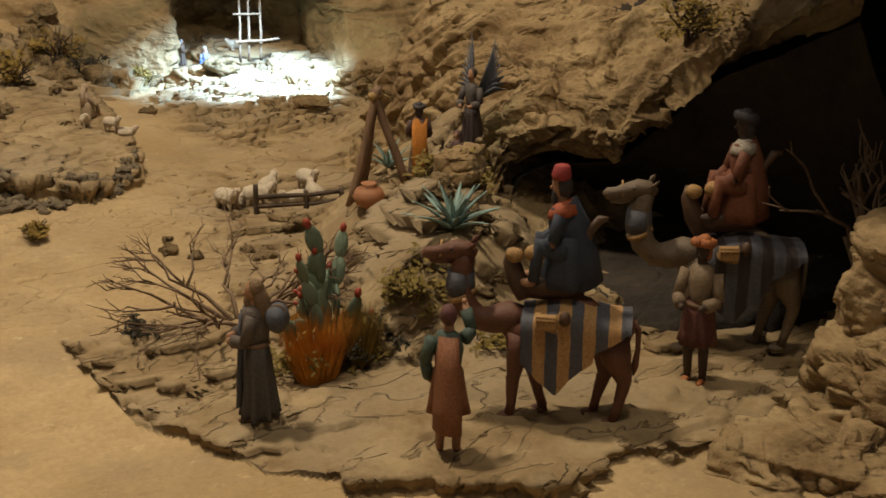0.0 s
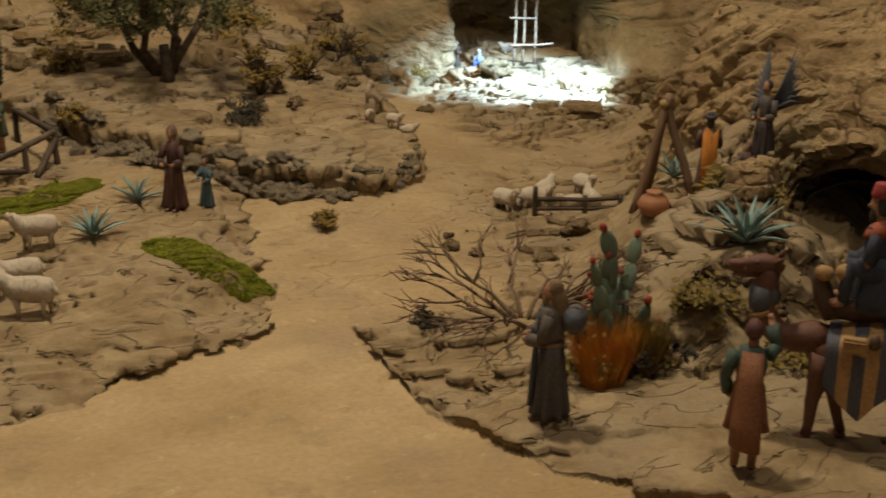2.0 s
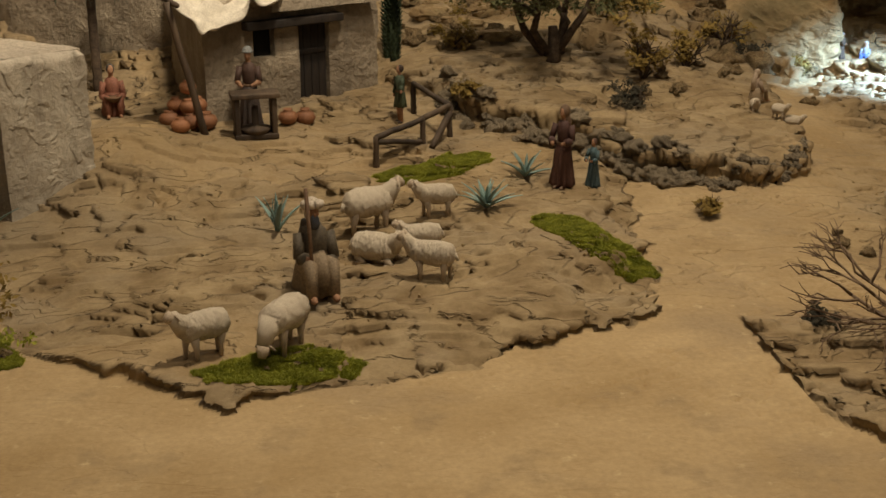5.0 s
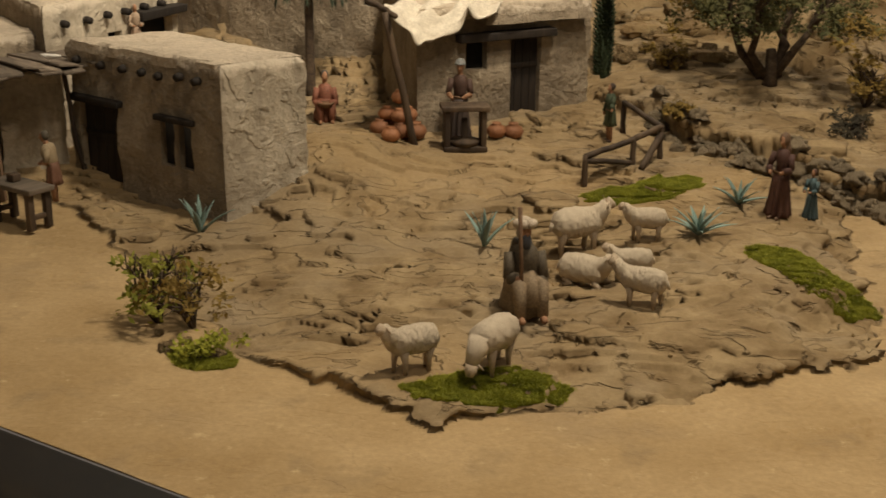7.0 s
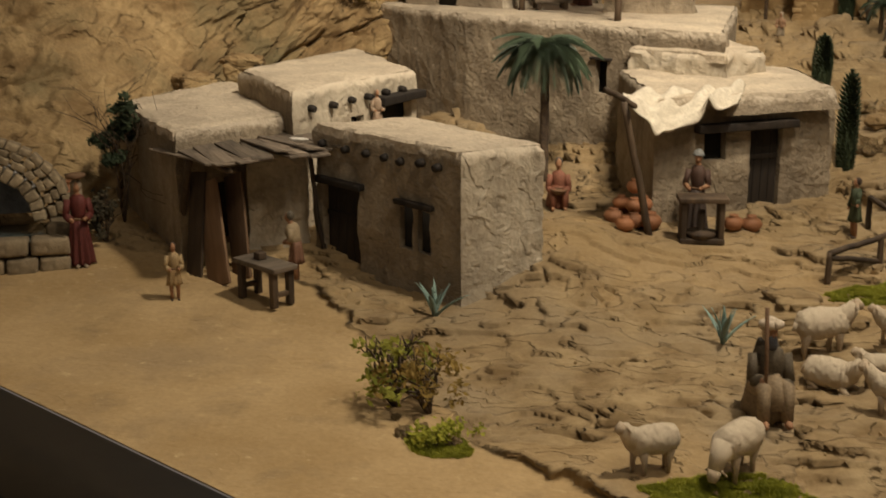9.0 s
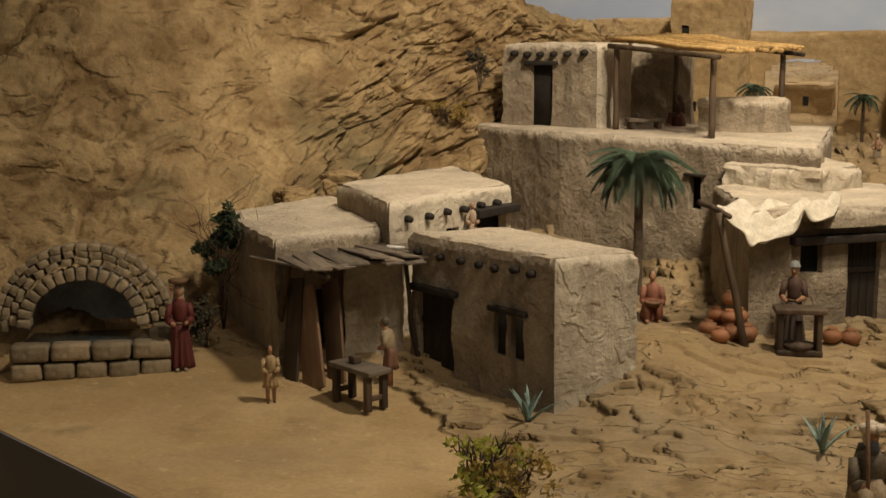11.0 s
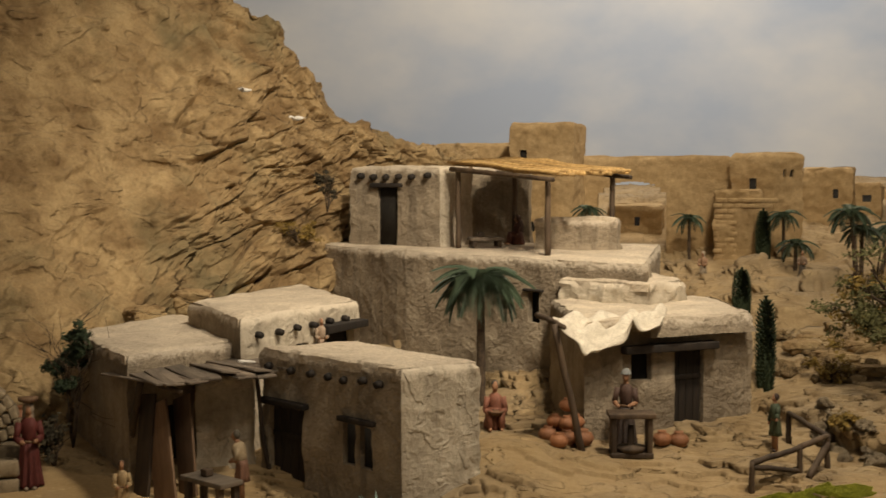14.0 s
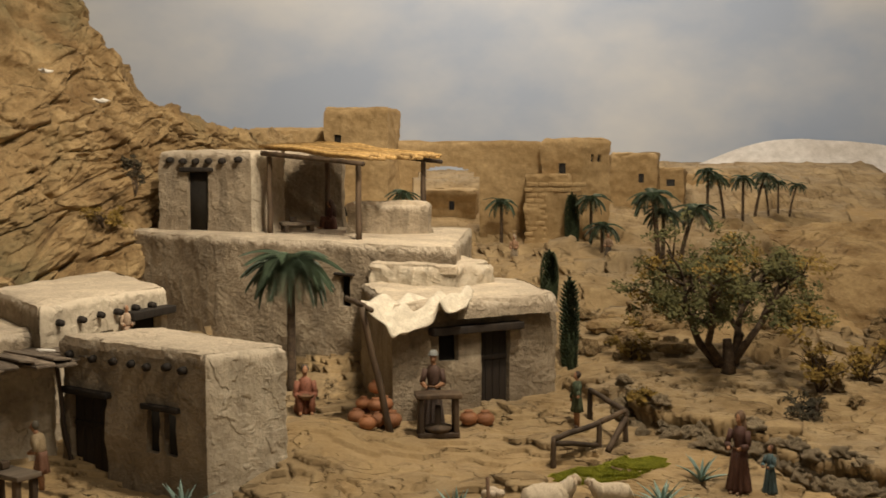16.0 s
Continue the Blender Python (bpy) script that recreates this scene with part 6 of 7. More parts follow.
lintel(house_upper, P_UPPER, 0, 0.09, 0.21, 0.222)
lintel(house_tall, P_TALL, 1, 0.46, 0.53, 0.405, "thin wooden lintel", 0.008, 0.008)


def step_roof():
    """The rough upper step of the tall house towards the awning house."""
    house("roof_step", [(-0.20, 3.47), (0.06, 3.31), (0.15, 3.46), (0.04, 3.8)], 0.30, 0.447, "rough lime-washed roof step between two houses", ["limewash"] * 4, None, 8.0, 0.013)


step_roof()
house("roof_slab", [(0.02, 3.06), (0.06, 3.02), (0.30, 3.17), (0.27, 3.22)], 0.345, 0.386, "thick rough clay eave over a door", ["plaster"] * 4, None, 9.0, 0.008)


def awning():
    """A pale cloth over crooked poles, sagging between them."""
    base = thing("awning", pose(-0.05, 2.93, 0.0), "pale cloth awning slung on crooked poles at a house", "awning")
    bm, grid = bmesh.new(), {}
    nu, nv = 44, 18
    a, b = Vector((-0.125, 0.02, 0.400)), Vector((0.15, 0.175, 0.403))
    c, d = Vector((-0.105, -0.09, 0.388)), Vector((0.125, 0.05, 0.390))
    for i in range(nu + 1):
        for j in range(nv + 1):
            u, v = i / nu, j / nv
            p = a.lerp(b, u).lerp(c.lerp(d, u), v)
            sag = 0.062 * math.sin(math.pi * min(1, u * 1.35)) ** 2 * v**1.3 + 0.016 * v * abs(math.sin(u * 8.5)) + 0.016 * noise.noise((u * 7, v * 5, 1)) + 0.008 * math.sin(u * 25 + v * 6)
            p.z -= sag - 0.006 * noise.noise((u * 9, v * 9, 2))
            p += 0.01 * v * Vector((math.sin(u * 13), math.cos(u * 11), 0))
            grid[i, j] = bm.verts.new(p)
    for i in range(nu):
        for j in range(nv):
            bm.faces.new((grid[i, j], grid[i + 1, j], grid[i + 1, j + 1], grid[i, j + 1]))
    ob = part("cloth", bm, M["cloth"], base, "creased undyed cloth")
    ob.modifiers.new("thickness", "SOLIDIFY").thickness = 0.003
    bar("pole", base, (-0.045, -0.085, 0.075), (-0.115, -0.09, 0.395), 0.0085, "wood", "crooked dark pole", crook=0.012)
    bar("pole", base, (-0.17, 0.10, 0.395), (-0.09, -0.12, 0.392), 0.007, "wood", "dark cross pole", crook=0.008)


awning()


def lean_to():
    """The carpenter's open shed: weathered boards on poles."""
    base = thing("workshop_roof", pose(-0.98, 2.70, 0.0), "sagging shed roof of weathered boards on poles", "roof")
    for k in range(15):
        f = k / 14
        bm = bmesh.new()
        box(bm, Matrix(), 0.046, rng.uniform(0.25, 0.35), 0.005, 0.0012)
        for w in bm.verts:
            w.co.z += 0.004 * noise.noise((w.co.x * 20, w.co.y * 12, k))
        ob = part("board", bm, M["board"], base)
        p = Vector((-0.115, -0.08, 0.283)).lerp(Vector((0.115, 0.125, 0.285)), f)
        ob.matrix_local = Matrix.Translation(p + Vector((rng.uniform(-0.01, 0.01), 0, 0.004 * (k % 3)))) @ Matrix.Rotation(radians(40 + rng.uniform(-14, 14)), 4, "Z") @ Matrix.Rotation(radians(rng.uniform(-3, 1)), 4, "X") @ Matrix.Rotation(radians(rng.uniform(-5, 5)), 4, "Y")
    bar("pole", base, (-0.20, 0.02, 0.0), (-0.10, -0.10, 0.280), 0.009, "wood")
    bar("pole", base, (0.155, 0.05, 0.02), (0.13, 0.03, 0.285), 0.006, "wood", crook=0.01)
    bar("rafter", base, (-0.19, 0.03, 0.276), (0.02, -0.17, 0.272), 0.007, "wood")
    bar("rafter", base, (-0.02, 0.20, 0.276), (0.20, 0.03, 0.272), 0.007, "wood")


lean_to()


def leaning_planks():
    for k, (x, y, a, mat_) in enumerate(((-1.0, 2.54, -24, "plank"), (-1.075, 2.58, -8, "wood"), (-0.965, 2.585, -20, "plank"))):
        bm = bmesh.new()
        box(bm, Matrix.Translation((0, 0, 0.115)), (0.075, 0.05, 0.06)[k], 0.007, 0.235, 0.0015)
        ob = link_mesh("plank", bm, M[mat_])
        ob.matrix_world = pose(x, y, ground_z(x, y) - 0.004, -13, a, -28)
        tagged(ob, "brown wooden plank leaning in the workshop", "plank", "planks in the workshop")


leaning_planks()
house("workshop_wall", [(-1.0, 2.735), (-0.868, 2.776), (-0.882, 2.82), (-1.015, 2.78)], 0.02, 0.262, "rough lime-plastered wall under the shed roof", ["limewash"] * 4, None, 14.0, 0.008)


def bench(name, x, y, turn, wide, deep, tall, label, category, slab=False):
    base = thing(name, pose(x, y, ground_z(x, y) - 0.002, 0, 0, turn), label, category)
    bm = bmesh.new()
    box(bm, Matrix.Translation((0, 0, tall)), wide * 1.1, deep * 1.12, 0.011, 0.002)
    part("tabletop", bm, M["wood" if slab else "board"], base)
    for sx in (-1, 1):
        if slab:
            bm = bmesh.new()
            box(bm, Matrix.Translation((sx * wide * 0.42, 0, tall / 2)), wide * 0.13, deep * 0.9, tall - 0.01, 0.003)
            part("leg", bm, M["wood"], base)
        else:
            for sy in (-1, 1):
                bm = bmesh.new()
                box(bm, Matrix.Translation((sx * wide * 0.42, sy * deep * 0.38, tall / 2)), 0.014, 0.014, tall - 0.008, 0.002)
                part("leg", bm, M["wood"], base)
            bm = bmesh.new()
            box(bm, Matrix.Translation((sx * wide * 0.42, 0, tall * 0.35)), 0.010, deep * 0.8, 0.010, 0.002)
            part("stretcher", bm, M["wood"], base)
    if slab:
        bm = bmesh.new()
        lathe(bm, [(0.030, 0.0), (0.034, 0.006), (0.034, 0.012), (0.008, 0.016), (0.007, 0.06)], 0, 20, at=(0, 0, 0.012))
        part("kick_wheel", bm, M["wood"], base, "dark round kick wheel")
        bm = bmesh.new()
        box(bm, Matrix.Translation((0, 0, 0.006)), wide, deep, 0.012, 0.002)
        part("foot_board", bm, M["wood"], base)
    else:
        bm = bmesh.new()
        box(bm, Matrix.Translation((-0.015, 0.0, tall + 0.014)), 0.02, 0.02, 0.016, 0.002)
        part("vice_block", bm, M["wood"], base)
    return base


bench("potter_stand", 0.013, 2.835, 8, 0.098, 0.055, 0.098, "dark wooden potter's stand with a kick wheel", "stand", True)
bench("workbench", -0.867, 2.46, -32, 0.125, 0.055, 0.085, "rough dark wooden carpenter's workbench", "workbench")

POTS = []
for k, rows in enumerate(([(0.10, 0), (0.30, 0.12), (0.42, 0.42), (0.30, 0.72), (0.14, 0.84), (0.15, 0.95), (0.20, 1.0), (0.12, 0.96)],
                          [(0.14, 0), (0.40, 0.14), (0.52, 0.40), (0.40, 0.64), (0.20, 0.74), (0.26, 0.82), (0.18, 0.80)])):
    bm = bmesh.new()
    lathe(bm, rows, 0, 18)
    POTS.append(mesh_of("clay_pot", bm, M["terracotta"]))


def pot(kind, x, y, size, label, z=None, tilt=0.0, group="clay pots by the potter"):
    ob = new("clay_pot", POTS[kind])
    ob.matrix_world = pose(x, y, (ground_z(x, y) - 0.002) if z is None else z, tilt, 0, rng.uniform(0, 360)) @ Matrix.Scale(size, 4)
    return tagged(ob, label, "pot", group)


for dx, dy, s, lift in ((0, 0, 0.05, 0), (-0.045, 0.02, 0.048, 0), (0.04, -0.01, 0.05, 0), (-0.015, -0.045, 0.045, 0), (0.025, 0.04, 0.05, 0), (-0.03, 0.06, 0.05, 0), (0, 0.01, 0.042, 0.035), (-0.03, 0.03, 0.04, 0.034), (0.02, 0.015, 0.045, 0.038), (0.0, 0.03, 0.04, 0.075)):
    pot(k % 2 if lift else 1, -0.139 + dx, 2.90 + dy, s, "round terracotta pot in a stack", None if not lift else ground_z(-0.139 + dx, 2.90 + dy) + lift)
pot(1, 0.085, 2.925, 0.045, "round terracotta pot at the wall")
pot(1, 0.125, 2.945, 0.048, "wide terracotta pot at the wall")
pot(0, -1.445, 2.735, 0.075, "tall terracotta jar on the spring wall", 0.115, group="jars at the spring")
pot(0, -1.47, 2.69, 0.042, "small terracotta jug on the spring wall", 0.105, group="jars at the spring")
pot(1, 1.43, 1.965, 0.06, "blackened round pot under the tripod", group="cooking pots")


def fence():
    base = thing("fence", pose(0.37, 2.80, 0.0), "rustic dark wooden rail fence", "fence")
    spots = [(0.273, 2.68), (0.383, 2.763), (0.453, 2.841), (0.385, 3.0)]
    tops = []
    for k, (x, y) in enumerate(spots):
        g = ground_z(x, y)
        h = (0.068, 0.072, 0.075, 0.075)[k]
        bar("post", base, (x - 0.37, y - 2.80, g - 0.006), (x - 0.37, y - 2.80, g + h), 0.0068, "wood", crook=0.003)
        tops.append(Vector((x - 0.37, y - 2.80, g + h)))
    for a, b in ((0, 1), (1, 2), (2, 3)):
        bar("rail", base, tops[a] + Vector((0, 0, -0.003)), tops[b] + Vector((0, 0, -0.003)), 0.0068, "wood", crook=0.006)
    bar("rail", base, tops[0] + Vector((0.005, 0, -0.012)), tops[1] + Vector((0, 0, -0.055)), 0.006, "wood", crook=0.005)
    bar("brace", base, tops[2] + Vector((0, 0, -0.02)), tops[1] + Vector((0.02, 0.0, -0.07)), 0.008, "wood")


fence()


def pen():
    base = thing("sheep_pen", pose(1.40, 2.28, 0.0), "low dark wooden sheep pen", "pen")
    for x, y, h in ((1.354, 2.30, 0.065), (1.45, 2.262, 0.045), (1.52, 2.235, 0.045)):
        g = ground_z(x, y)
        bar("post", base, (x - 1.40, y - 2.28, g - 0.005), (x - 1.40, y - 2.28, g + h), 0.006, "wood", crook=0.003)
    for z in (0.018, 0.038):
        bar("rail", base, (-0.05, 0.022, ground_z(1.354, 2.30) + z), (0.12, -0.045, ground_z(1.52, 2.235) + z), 0.005, "wood", crook=0.005)


pen()


def tripod():
    x, y = 1.475, 1.99
    base = thing("tripod", pose(x, y, 0.0), "brown wooden tripod over a cooking pot", "tripod")
    top = Vector((0.0, 0.02, 0.30))
    for dx, dy, over in ((-0.055, 0.03, 0.02), (0.04, -0.02, 0.018), (0.01, 0.10, 0.015)):
        foot = Vector((dx, dy, ground_z(x + dx, y + dy) - 0.004))
        bar("pole", base, foot, top + (top - foot) * over / 0.2, 0.0085, "plank", crook=0.004)
    bar("rope", base, top + Vector((-0.012, 0, 0)), top + Vector((0.012, 0, 0.004)), 0.010, "straw")


tripod()


def pergola():
    """Roof terrace: posts, straw roof, parapet and back wall."""
    base = thing("pergola", pose(-0.30, 3.95, 0.50), "straw-covered pergola on rough posts over a terrace", "pergola")
    for x, y, h in ((-0.24, 3.64, 0.228), (-0.40, 4.26, 0.262), (-0.06, 4.0, 0.228), (-0.555, 3.97, 0.255)):
        bar("post", base, (x + 0.30, y - 3.95, -0.004), (x + 0.30, y - 3.95, h), 0.0095, "wood", crook=0.004)
    a, b, c, d = Vector((-0.27, 0.02, 0.255)), Vector((0.06, -0.34, 0.226)), Vector((0.27, 0.06, 0.230)), Vector((-0.10, 0.36, 0.268))
    bar("beam", base, a.lerp(b, -0.03), b.lerp(a, -0.06), 0.008, "wood")
    bar("beam", base, d.lerp(c, -0.05), c.lerp(d, -0.08), 0.008, "wood")
    for k in range(60):
        f = k / 59
        p, q = a.lerp(d, f), b.lerp(c, f)
        way = (q - p).normalized()
        p, q = p - way * rng.uniform(0.0, 0.04), q + way * rng.uniform(-0.01, 0.05)
        lift = Vector((0, 0, 0.012 + rng.uniform(0, 0.012)))
        bar("reed", base, p + lift, q + lift + Vector((0, rng.uniform(-0.02, 0.02), 0)), rng.uniform(0.0045, 0.0075), "straw", seg=5, crook=0.012)


pergola()
house("terrace_wall", [(-0.57, 4.30), (-0.36, 4.36), (-0.36, 4.46), (-0.57, 4.42)], 0.48, 0.758, "dark grey plastered wall behind the terrace", ["plaster"] * 4, None, 12.0, roof_mat="plaster")
house("parapet", [(-0.30, 3.90), (-0.04, 3.92), (-0.03, 3.97), (-0.29, 3.96)], 0.48, 0.598, "low rounded plaster parapet on the terrace", ["plaster"] * 4, None, 13.0, 0.008)
bench("terrace_table", -0.47, 4.0, 20, 0.10, 0.06, 0.03, "low wooden platform on the terrace", "table").location.z = 0.498


# the far town
TAN = ["farwall"] * 4
house("tower", [(-0.51, 5.10), (-0.24, 5.06), (-0.20, 5.30), (-0.48, 5.34)], 0.20, 0.940, "square tan clay tower of the far town", TAN, {0: [(0.045, 0.075, 0.60, 0.635), (0.075, 0.11, 0.30, 0.34)]}, 20.0, 0.010, roof_mat="farwall")
house("town_house", [(-0.85, 5.30), (-0.50, 5.36), (-0.5, 5.6), (-0.85, 5.6)], 0.20, 0.862, "low tan clay house beside the cliff", TAN, None, 21.0, 0.012, roof_mat="farwall")
ARCH = [(0.10 + 0.285 * i / 12, 0.10 + 0.285 * (i + 1) / 12, 0.03, 0.40 + 0.085 * math.sqrt(max(0.02, 1 - ((i + 0.5 - 6) / 6) ** 2))) for i in range(12)]
town_wall = house("town_wall", [(-0.25, 5.26), (0.40, 5.26), (0.40, 5.36), (-0.25, 5.36)], 0.22, 0.803, "long tan clay town wall with an arched gate", TAN, None, 22.0, 0.010, roof_mat="farwall")
for child in [c for c in town_wall.children if c.name.startswith("wall")]:
    bpy.data.objects.remove(child)
for side, (p, q) in enumerate((((-0.325, -0.05), (0.325, -0.05)), ((0.325, 0.05), (-0.325, 0.05)))):
    bm = bmesh.new()
    holes = [(h[0], h[1], h[2], h[3]) for h in ARCH] if side == 0 else [(0.65 - h[1], 0.65 - h[0], h[2], h[3]) for h in ARCH]
    wall_grid(bm, p, q, 0, 0.583, holes, 0.05, 0.008, 22.0)
    part("wall", bm, M["farwall"], town_wall)
house("town_house", [(-0.12, 5.62), (0.12, 5.58), (0.14, 5.9), (-0.1, 5.9)], 0.2, 0.585, "tan clay house seen through the gate", TAN, {0: [(0.12, 0.145, 0.30, 0.34)]}, 23.0, 0.010, roof_mat="farwall")
# added box; its near-black opening stands in for the shade under the arch
house("gate_shade_box", [(-0.15, 5.14), (0.12, 5.12), (0.13, 5.23), (-0.15, 5.23)], 0.24, 0.375, "added box whose black opening paints the shade below the gate", ["farwall"] * 4, {0: [(0.008, 0.262, 0.0, 0.13)]}, 24.0, 0.008, roof_mat="farwall")
stone_house = house("town_house", [(0.32, 5.06), (0.50, 5.02), (0.52, 5.22), (0.34, 5.24)], 0.22, 0.665, "tan clay house with exposed stone edges", TAN, None, 25.0, 0.014, roof_mat="farwall")
STONE_SIZES = []
for k in range(4):
    bm = bmesh.new()
    box(bm, Matrix(), 0.034 + 0.006 * k, 0.022, 0.017, 0.004)
    for w in bm.verts:
        w.co += 0.002 * noise.noise_vector(w.co * 60 + Vector((k, 0, 0)))
    STONE_SIZES.append(mesh_of("stone", bm, M["farwall"]))
for k in range(36):
    # courses of bare stone at the corner and along the top of the front wall
    row, col = divmod(k, 2) if k < 24 else (11 - (k - 24) // 6, 2 + (k - 24) % 6 * 0.55)
    ob = new("stone", STONE_SIZES[(k * 7) % 4])
    ob.parent = stone_house
    along_wall = 0.018 + 0.040 * col + 0.012 * (row % 2) + rng.uniform(-0.004, 0.004)
    ob.matrix_local = Matrix.Translation(Vector((-0.10 + 0.976 * along_wall, -0.075 - 0.217 * along_wall + rng.uniform(0.004, 0.008), 0.16 + 0.0225 * row))) @ Matrix.Rotation(radians(-12.5 + rng.uniform(-4, 4)), 4, "Z")
house("town_house", [(0.39, 5.20), (0.56, 5.16), (0.68, 5.22), (0.50, 5.40)], 0.22, 0.812, "tall tan clay house with a shuttered window", TAN, {0: [(0.075, 0.105, 0.42, 0.49)], 1: [(0.04, 0.055, 0.50, 0.53), (0.075, 0.09, 0.50, 0.53)]}, 26.0, 0.010, roof_mat="farwall")
house("town_house", [(0.73, 5.62), (0.93, 5.56), (0.97, 5.75), (0.74, 5.8)], 0.22, 0.752, "rounded tan clay house with a small window", TAN, {0: [(0.125, 0.15, 0.40, 0.44)]}, 27.0, 0.012, roof_mat="farwall")
house("town_house", [(0.92, 5.75), (1.07, 5.70), (1.12, 5.9), (0.94, 5.95)], 0.25, 0.682, "small tan clay house at the town's edge", TAN, {0: [(0.02, 0.05, 0.33, 0.39), (0.08, 0.12, 0.35, 0.38)]}, 28.0, 0.012, roof_mat="farwall")
house("town_house", [(1.05, 6.0), (1.35, 5.95), (1.35, 6.1), (1.05, 6.1)], 0.3, 0.648, "low tan clay wall at the town's edge", TAN, None, 29.0, 0.012, roof_mat="farwall")


def far_mountain():
    u = np.linspace(0, 1, 90)
    x = 1.35 + 3.6 * u
    top = 0.60 + 0.25 * rise(0.0, 0.27, u) - 0.10 * rise(0.33, 0.60, u) + 0.12 * rise(0.6, 0.8, u) - 0.1 * rise(0.85, 1, u) + 0.02 * (fbm(x * 5, x * 0, 3) - 0.5)
    rows = []
    for k, f in enumerate(np.linspace(0, 1, 14)):
        y = 8.9 - 0.11 * (x - 1.3) - 0.45 * (1 - f) + 0.10 * (fbm(x * 4, 0 * x + 5 * f, 5) - 0.5)
        rows.append(np.stack([x, y, 0.35 + (top - 0.35) * f], 1))
    tagged(new("backdrop_mountain", sheet_mesh("backdrop_mountain", np.stack(rows), M["pale"])), "pale far mountain range", "mountain", kind="structure")


far_mountain()


# rocks
def rock_mesh(name, seed, material, detail=3, plates=6):
    bm = bmesh.new()
    bmesh.ops.create_icosphere(bm, subdivisions=detail, radius=1.0)
    for v in bm.verts:
        p = v.co.copy()
        near, spots = noise.voronoi(p * 1.5 + Vector((seed, 0, 0)))
        d = 0.85 + 0.45 * noise.cell(spots[0] * 13.7) + 0.3 * noise.noise(p * 1.3 + Vector((seed, 0, 0))) - 0.12 * max(0.0, 1 - (near[1] - near[0]) / 0.2) + 0.10 * noise.noise(p * 5)
        v.co = p * d
    return mesh_of(name, bm, material)


def big_rock(x, y, z, sx, sy, sz, turn, seed, label, name="rock"):
    bm = bmesh.new()
    bmesh.ops.create_icosphere(bm, subdivisions=6, radius=1.0)
    for v in bm.verts:
        p = v.co.copy()
        box_ = max(abs(p.x), abs(p.y), abs(p.z)) ** -0.55
        q = Vector((p.x * sx, p.y * sy, p.z * sz)) * 8
        d = box_ * (1 + 0.22 * noise.noise(q * 0.8 + Vector((seed, 0, 0))))
        near, spots = noise.voronoi(Vector((q.x * 0.8, q.y * 0.8, q.z * 1.9 + seed)) + 0.3 * noise.noise_vector(q))
        d += 0.22 * noise.cell(spots[0] * 13.7) - 0.10 * max(0.0, 1 - (near[1] - near[0]) / 0.15) + 0.10 * noise.noise(q * 2.4) + 0.06 * noise.noise(q * 6)
        near2, spots2 = noise.voronoi(Vector((q.x * 2.0, q.y * 2.0, q.z * 5.5 + seed)) + 0.3 * noise.noise_vector(q * 2))
        d += 0.10 * noise.cell(spots2[0] * 13.7) - 0.07 * max(0.0, 1 - (near2[1] - near2[0]) / 0.15) + 0.03 * noise.noise(q * 14)
        v.co = Vector((p.x * sx, p.y * sy, p.z * sz)) * d
    ob = link_mesh(name, bm, M["rock"])
    ob.matrix_world = pose(x, y, z, 0, 0, turn)
    return tagged(ob, label, "rock")


big_rock(1.74, 0.99, 0.15, 0.085, 0.11, 0.115, 30, 3.0, "tall layered ochre rock at the cave mouth")
big_rock(1.69, 0.95, 0.03, 0.11, 0.13, 0.10, 10, 5.0, "broken ochre rock at the cave mouth")
big_rock(1.54, 0.94, -0.02, 0.13, 0.13, 0.065, 20, 7.0, "broad sloping ochre rock at the cave mouth")
big_rock(1.52, 1.80, 0.19, 0.05, 0.04, 0.05, 40, 9.0, "dark jutting rock on the ledge")
big_rock(1.90, 3.10, 0.03, 0.05, 0.035, 0.035, 0, 12.0, "rounded ochre rock before the stable")
big_rock(2.12, 3.20, 0.06, 0.09, 0.06, 0.075, 20, 14.0, "rounded ochre rock beside the stable")
big_rock(-1.27, 3.44, 0.36, 0.06, 0.05, 0.04, 15, 17.0, "rounded ochre rock behind a flat roof")
big_rock(-1.38, 3.36, 0.33, 0.08, 0.06, 0.04, 50, 19.0, "flat ochre rock behind a flat roof")
LEDGE_SLABS = [(0.56, 3.77, 0.075), (0.59, 3.55, 0.07), (0.65, 3.39, 0.06), (0.5, 3.65, 0.05), (0.66, 3.66, 0.06), (1.34, 4.09, 0.08), (1.13, 3.84, 0.06), (1.4, 4.03, 0.06)]
for k, (x, y, size) in enumerate(LEDGE_SLABS):
    big_rock(x, y, ground_z(x, y) + 0.010, size, size * 0.5, 0.020, 12 * k - 20, 21.0 + 2 * k, "flat layered ochre rock slab on the slope")
ROCKS = [rock_mesh("rock_form", 3.7 * k + 1, M["rock"], 3) for k in range(4)]
STONES = [rock_mesh("stone_form", 2.9 * k + 2, M["stone"], 3) for k in range(4)]
r = random.Random(77)


def loose_rock(x, y, size, label, group, parent=None):
    ob = new("stone" if parent else "rock", r.choice(STONES if parent else ROCKS))
    s = size * r.uniform(0.8, 1.25)
    m = pose(x, y, ground_z(x, y) + s * 0.25, r.uniform(-20, 20), r.uniform(-20, 20), r.uniform(0, 360)) @ Matrix.Diagonal((s, s * r.uniform(0.6, 0.9), s * r.uniform(0.5, 0.75), 1))
    if parent:
        ob.parent = parent
        ob.matrix_local = parent.matrix_world.inverted() @ m
        return ob
    ob.matrix_world = m
    return tagged(ob, label, "rock", group)


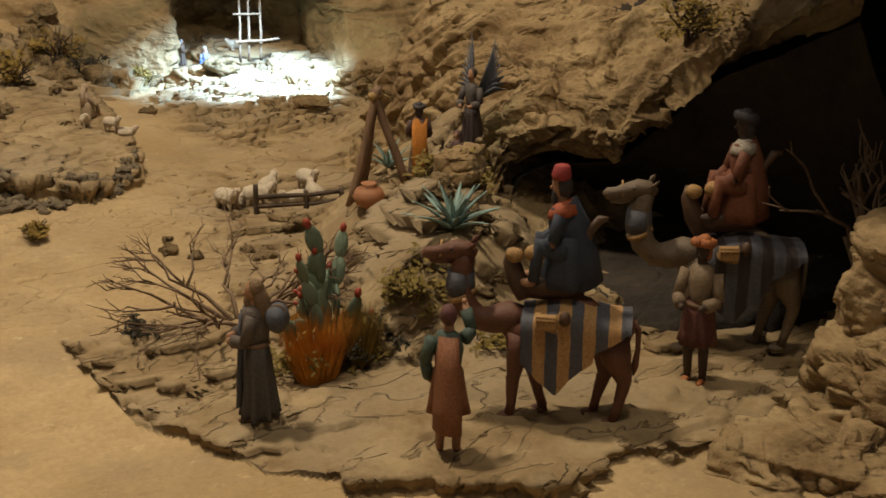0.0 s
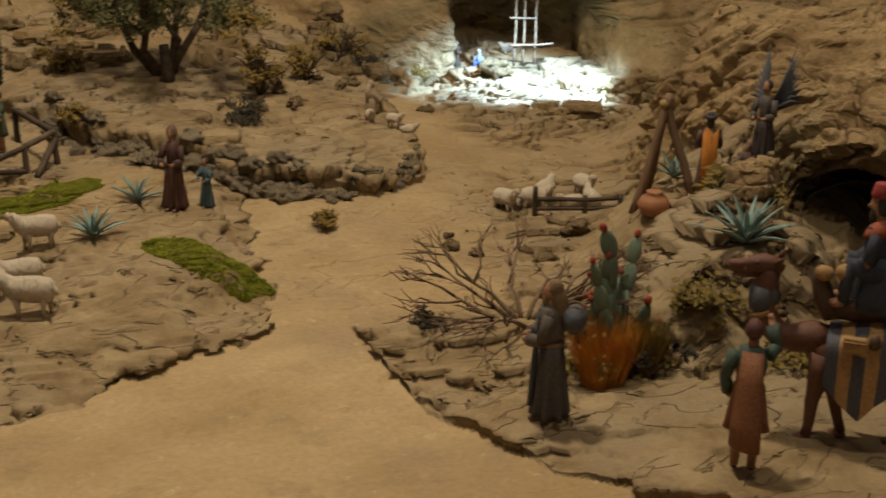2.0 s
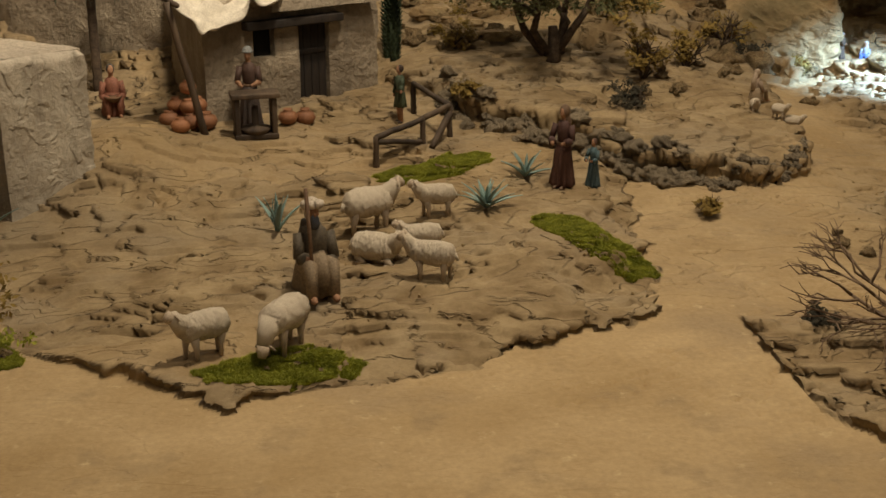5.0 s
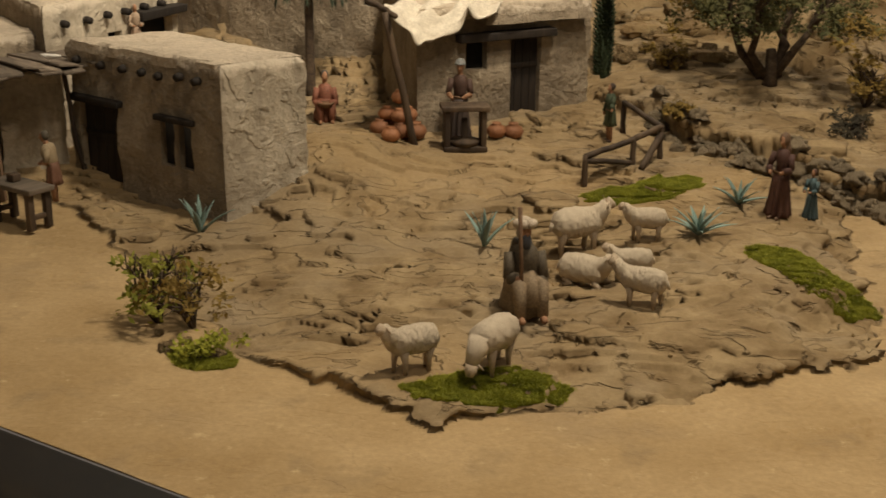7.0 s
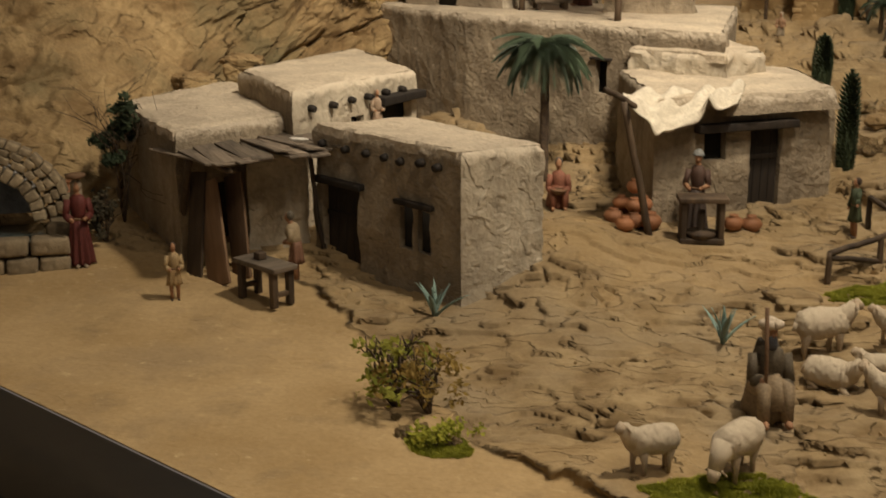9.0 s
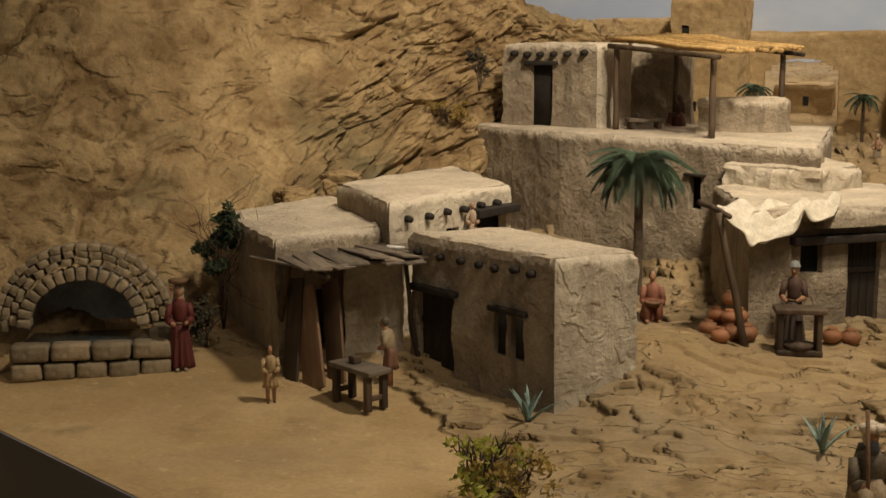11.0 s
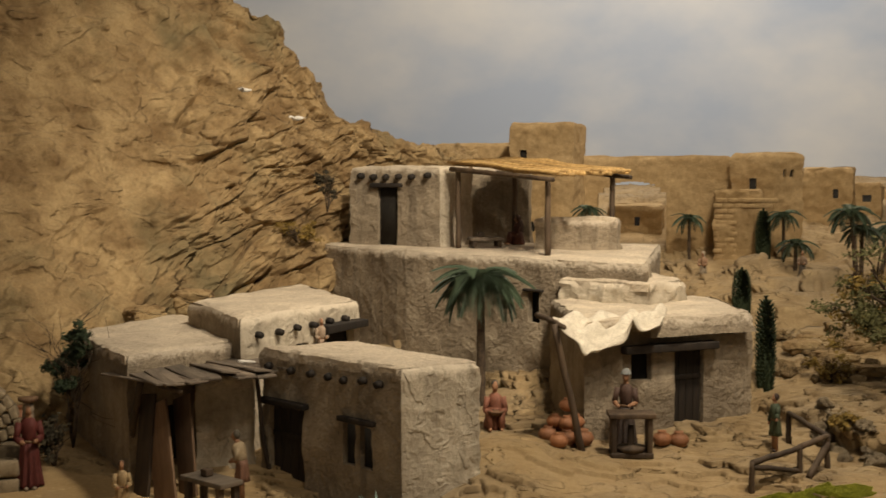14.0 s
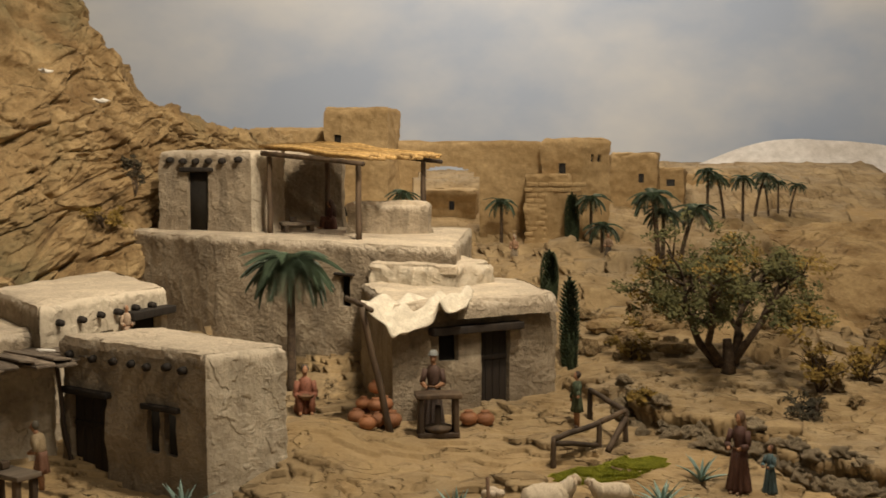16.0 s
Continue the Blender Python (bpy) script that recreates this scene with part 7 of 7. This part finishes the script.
for cx, cy, spread, n, size in ((1.36, 1.58, 0.11, 14, 0.024), (1.50, 1.72, 0.08, 9, 0.03), (1.30, 2.12, 0.12, 9, 0.018), (0.60, 3.45, 0.14, 22, 0.032), (0.55, 3.80, 0.18, 18, 0.035), (1.20, 3.20, 0.15, 10, 0.026), (0.17, 1.97, 0.03, 4, 0.016), (1.55, 2.15, 0.12, 8, 0.025), (1.38, 3.55, 0.2, 14, 0.05), (-0.38, 1.89, 0.06, 5, 0.014)):
    for _ in range(n):
        loose_rock(cx + r.gauss(0, spread), cy + r.gauss(0, spread * 0.6), size, "rough ochre stone lying on the ground", "loose stones")
stone_wall = thing("stone_wall", pose(0.8, 2.75, 0.0), "low dry wall of rough grey stones along a terrace", "wall")
for k in range(170):
    f = (k * 0.618) % 1.0
    px = 0.46 + 0.80 * f
    py = float(np.interp(px, [p[0] for p in LEDGE_B], [p[1] for p in LEDGE_B])) - 0.012 + r.gauss(0, 0.024 if f < 0.6 else 0.012)
    loose_rock(px, py, 0.024 if f < 0.6 else 0.013, "", "", stone_wall)


# spring
def spring():
    """A stone arch over a dark pool behind a trough of cut blocks."""
    base = thing("spring", pose(-1.565, 2.59, 0.015, 0, 0, 23), "stone arched spring with a dark pool and block trough", "spring")
    def stone(m, sx, sy, sz, label=""):
        bm = bmesh.new()
        box(bm, Matrix(), sx, sy, sz, min(sx, sy, sz) * 0.22)
        for w in bm.verts:
            w.co += 0.0035 * noise.noise_vector((m @ w.co) * 40)
        ob = part("stone", bm, M["stone"], base)
        ob.matrix_local = m
    for row, (z, n) in enumerate(((0.02, 5), (0.063, 4))):
        wide = 0.36 / n
        for k in range(n):
            stone(pose(-0.18 + wide * (k + 0.5), -0.075 + r.uniform(-0.002, 0.002), z), wide * 0.95, 0.05, 0.040)
    for k in range(3):
        stone(pose(0.155, -0.03 + 0.045 * k, 0.063), 0.06, 0.042, 0.078)
    n = 17
    for k in range(n):
        a = math.pi * (k + 0.5) / n
        stone(pose(0.136 * math.cos(a) - 0.03, 0.03, 0.10 + 0.125 * math.sin(a), 0, 90 - math.degrees(a), 0), 0.021, 0.05, 0.030)
    for ring in range(3):
        m = 15 + 3 * ring
        for k in range(m):
            a = math.pi * (k + 0.5 + 0.4 * (ring % 2)) / m
            rr = 0.163 + 0.018 * ring
            stone(pose(rr * math.cos(a) - 0.03, 0.045 + 0.004 * ring, 0.10 + rr * math.sin(a) * 0.93, 0, 90 - math.degrees(a) + r.uniform(-12, 12), 0), 0.026 * r.uniform(0.8, 1.2), 0.05, 0.017)
    bm = bmesh.new()
    rows = [[(0.132 * math.cos(a) - 0.03, 0.05 + d, 0.085 + 0.135 * math.sin(a)) for a in np.linspace(0, math.pi, 20)] for d in (0.0, 0.06, 0.11)]
    vs = [[bm.verts.new(p) for p in row] for row in rows]
    for a, b in zip(vs, vs[1:]):
        for k in range(19):
            bm.faces.new((a[k], a[k + 1], b[k + 1], b[k]))
    bm.faces.new(vs[-1])
    part("recess", bm, M["cave"], base, "dark rock recess")
    bm = bmesh.new()
    prism(bm, [(-0.175, -0.055), (0.13, -0.055), (0.10, 0.12), (-0.16, 0.12)], 0.0, 0.066)
    part("pool", bm, M["water"], base, "dark still water")


spring()


def stable_rack():
    base = thing("stable_frame", pose(1.95, 3.60, 0.09), "rough wooden frame of poles in the stable", "frame")
    for x in (-0.03, 0.0, 0.04):
        bar("pole", base, (x, 0, -0.01), (x + 0.004, 0.0, 0.22), 0.0042, "twig", crook=0.004)
    bar("pole", base, (-0.05, -0.004, 0.055), (0.09, -0.03, 0.058), 0.0042, "twig", crook=0.004)
    bar("pole", base, (-0.05, -0.004, 0.14), (0.04, -0.004, 0.135), 0.0036, "twig", crook=0.004)


stable_rack()


def bird(x, y, z, turn, span, label, flying=True):
    bm = bmesh.new()
    tube(bm, [(-0.5, 0, 0.02), (-0.2, 0, 0.0), (0.15, 0, 0.02), (0.35, 0, 0.10), (0.45, 0, 0.10)], [0.05, 0.13, 0.14, 0.08, 0.02], 0, 10)
    for s in (-1, 1):
        if flying:
            tube(bm, [(0.05, 0.05 * s, 0.05), (0.10, 0.45 * s, 0.16), (-0.12, 0.95 * s, 0.06)], [0.14, 0.12, 0.02], 0, 6, 0.25)
        else:
            tube(bm, [(0.15, 0.10 * s, 0.04), (-0.15, 0.13 * s, 0.02), (-0.5, 0.05 * s, 0.0)], [0.09, 0.10, 0.02], 0, 6, 0.5)
            tube(bm, [(0.05, 0.05 * s, -0.1), (0.05, 0.05 * s, -0.2)], [0.02, 0.02], 0, 5)
    ob = link_mesh("bird_figurine", bm, M["white"])
    ob.matrix_world = pose(x, y, z, 0, 0, turn) @ Matrix.Scale(span, 4)
    tagged(ob, label, "bird", "white birds")


bird(-1.036, 3.762, 0.914, 160, 0.048, "white bird figurine with spread wings at the cliff")
bird(-1.188, 3.714, 1.002, 190, 0.046, "white bird figurine gliding at the cliff")
bird(-0.865, 2.70, 0.312, 200, 0.045, "white pigeon figurine on the shed roof", False)


M["ochre_stone"] = mat("ochre_stone", (0.26, 0.18, 0.085), (0.42, 0.31, 0.16), 16, 0.92, 0.7, 6)


def pebbles():
    """Small stones strewn over the ground, too many to count."""
    r = np.random.RandomState(6)
    bm = bmesh.new()
    for _ in range(420):
        x, y = r.uniform(-1.3, 1.8), r.uniform(1.75, 3.2)
        if terrain(np.float64(x), np.float64(y))[1] < 0.4:
            continue
        size = r.uniform(0.002, 0.0055)
        m = pose(x, y, ground_z(x, y) + size * 0.3, r.uniform(0, 90), r.uniform(0, 90), r.uniform(0, 360)) @ Matrix.Diagonal((size, size * 0.8, size * 0.6, 1))
        bmesh.ops.create_icosphere(bm, subdivisions=1, radius=1.0, matrix=m)
    tagged(link_mesh("pebbles", bm, M["ochre_stone"], False), "small ochre stones strewn over the rock", "pebbles", kind="stuff")


pebbles()
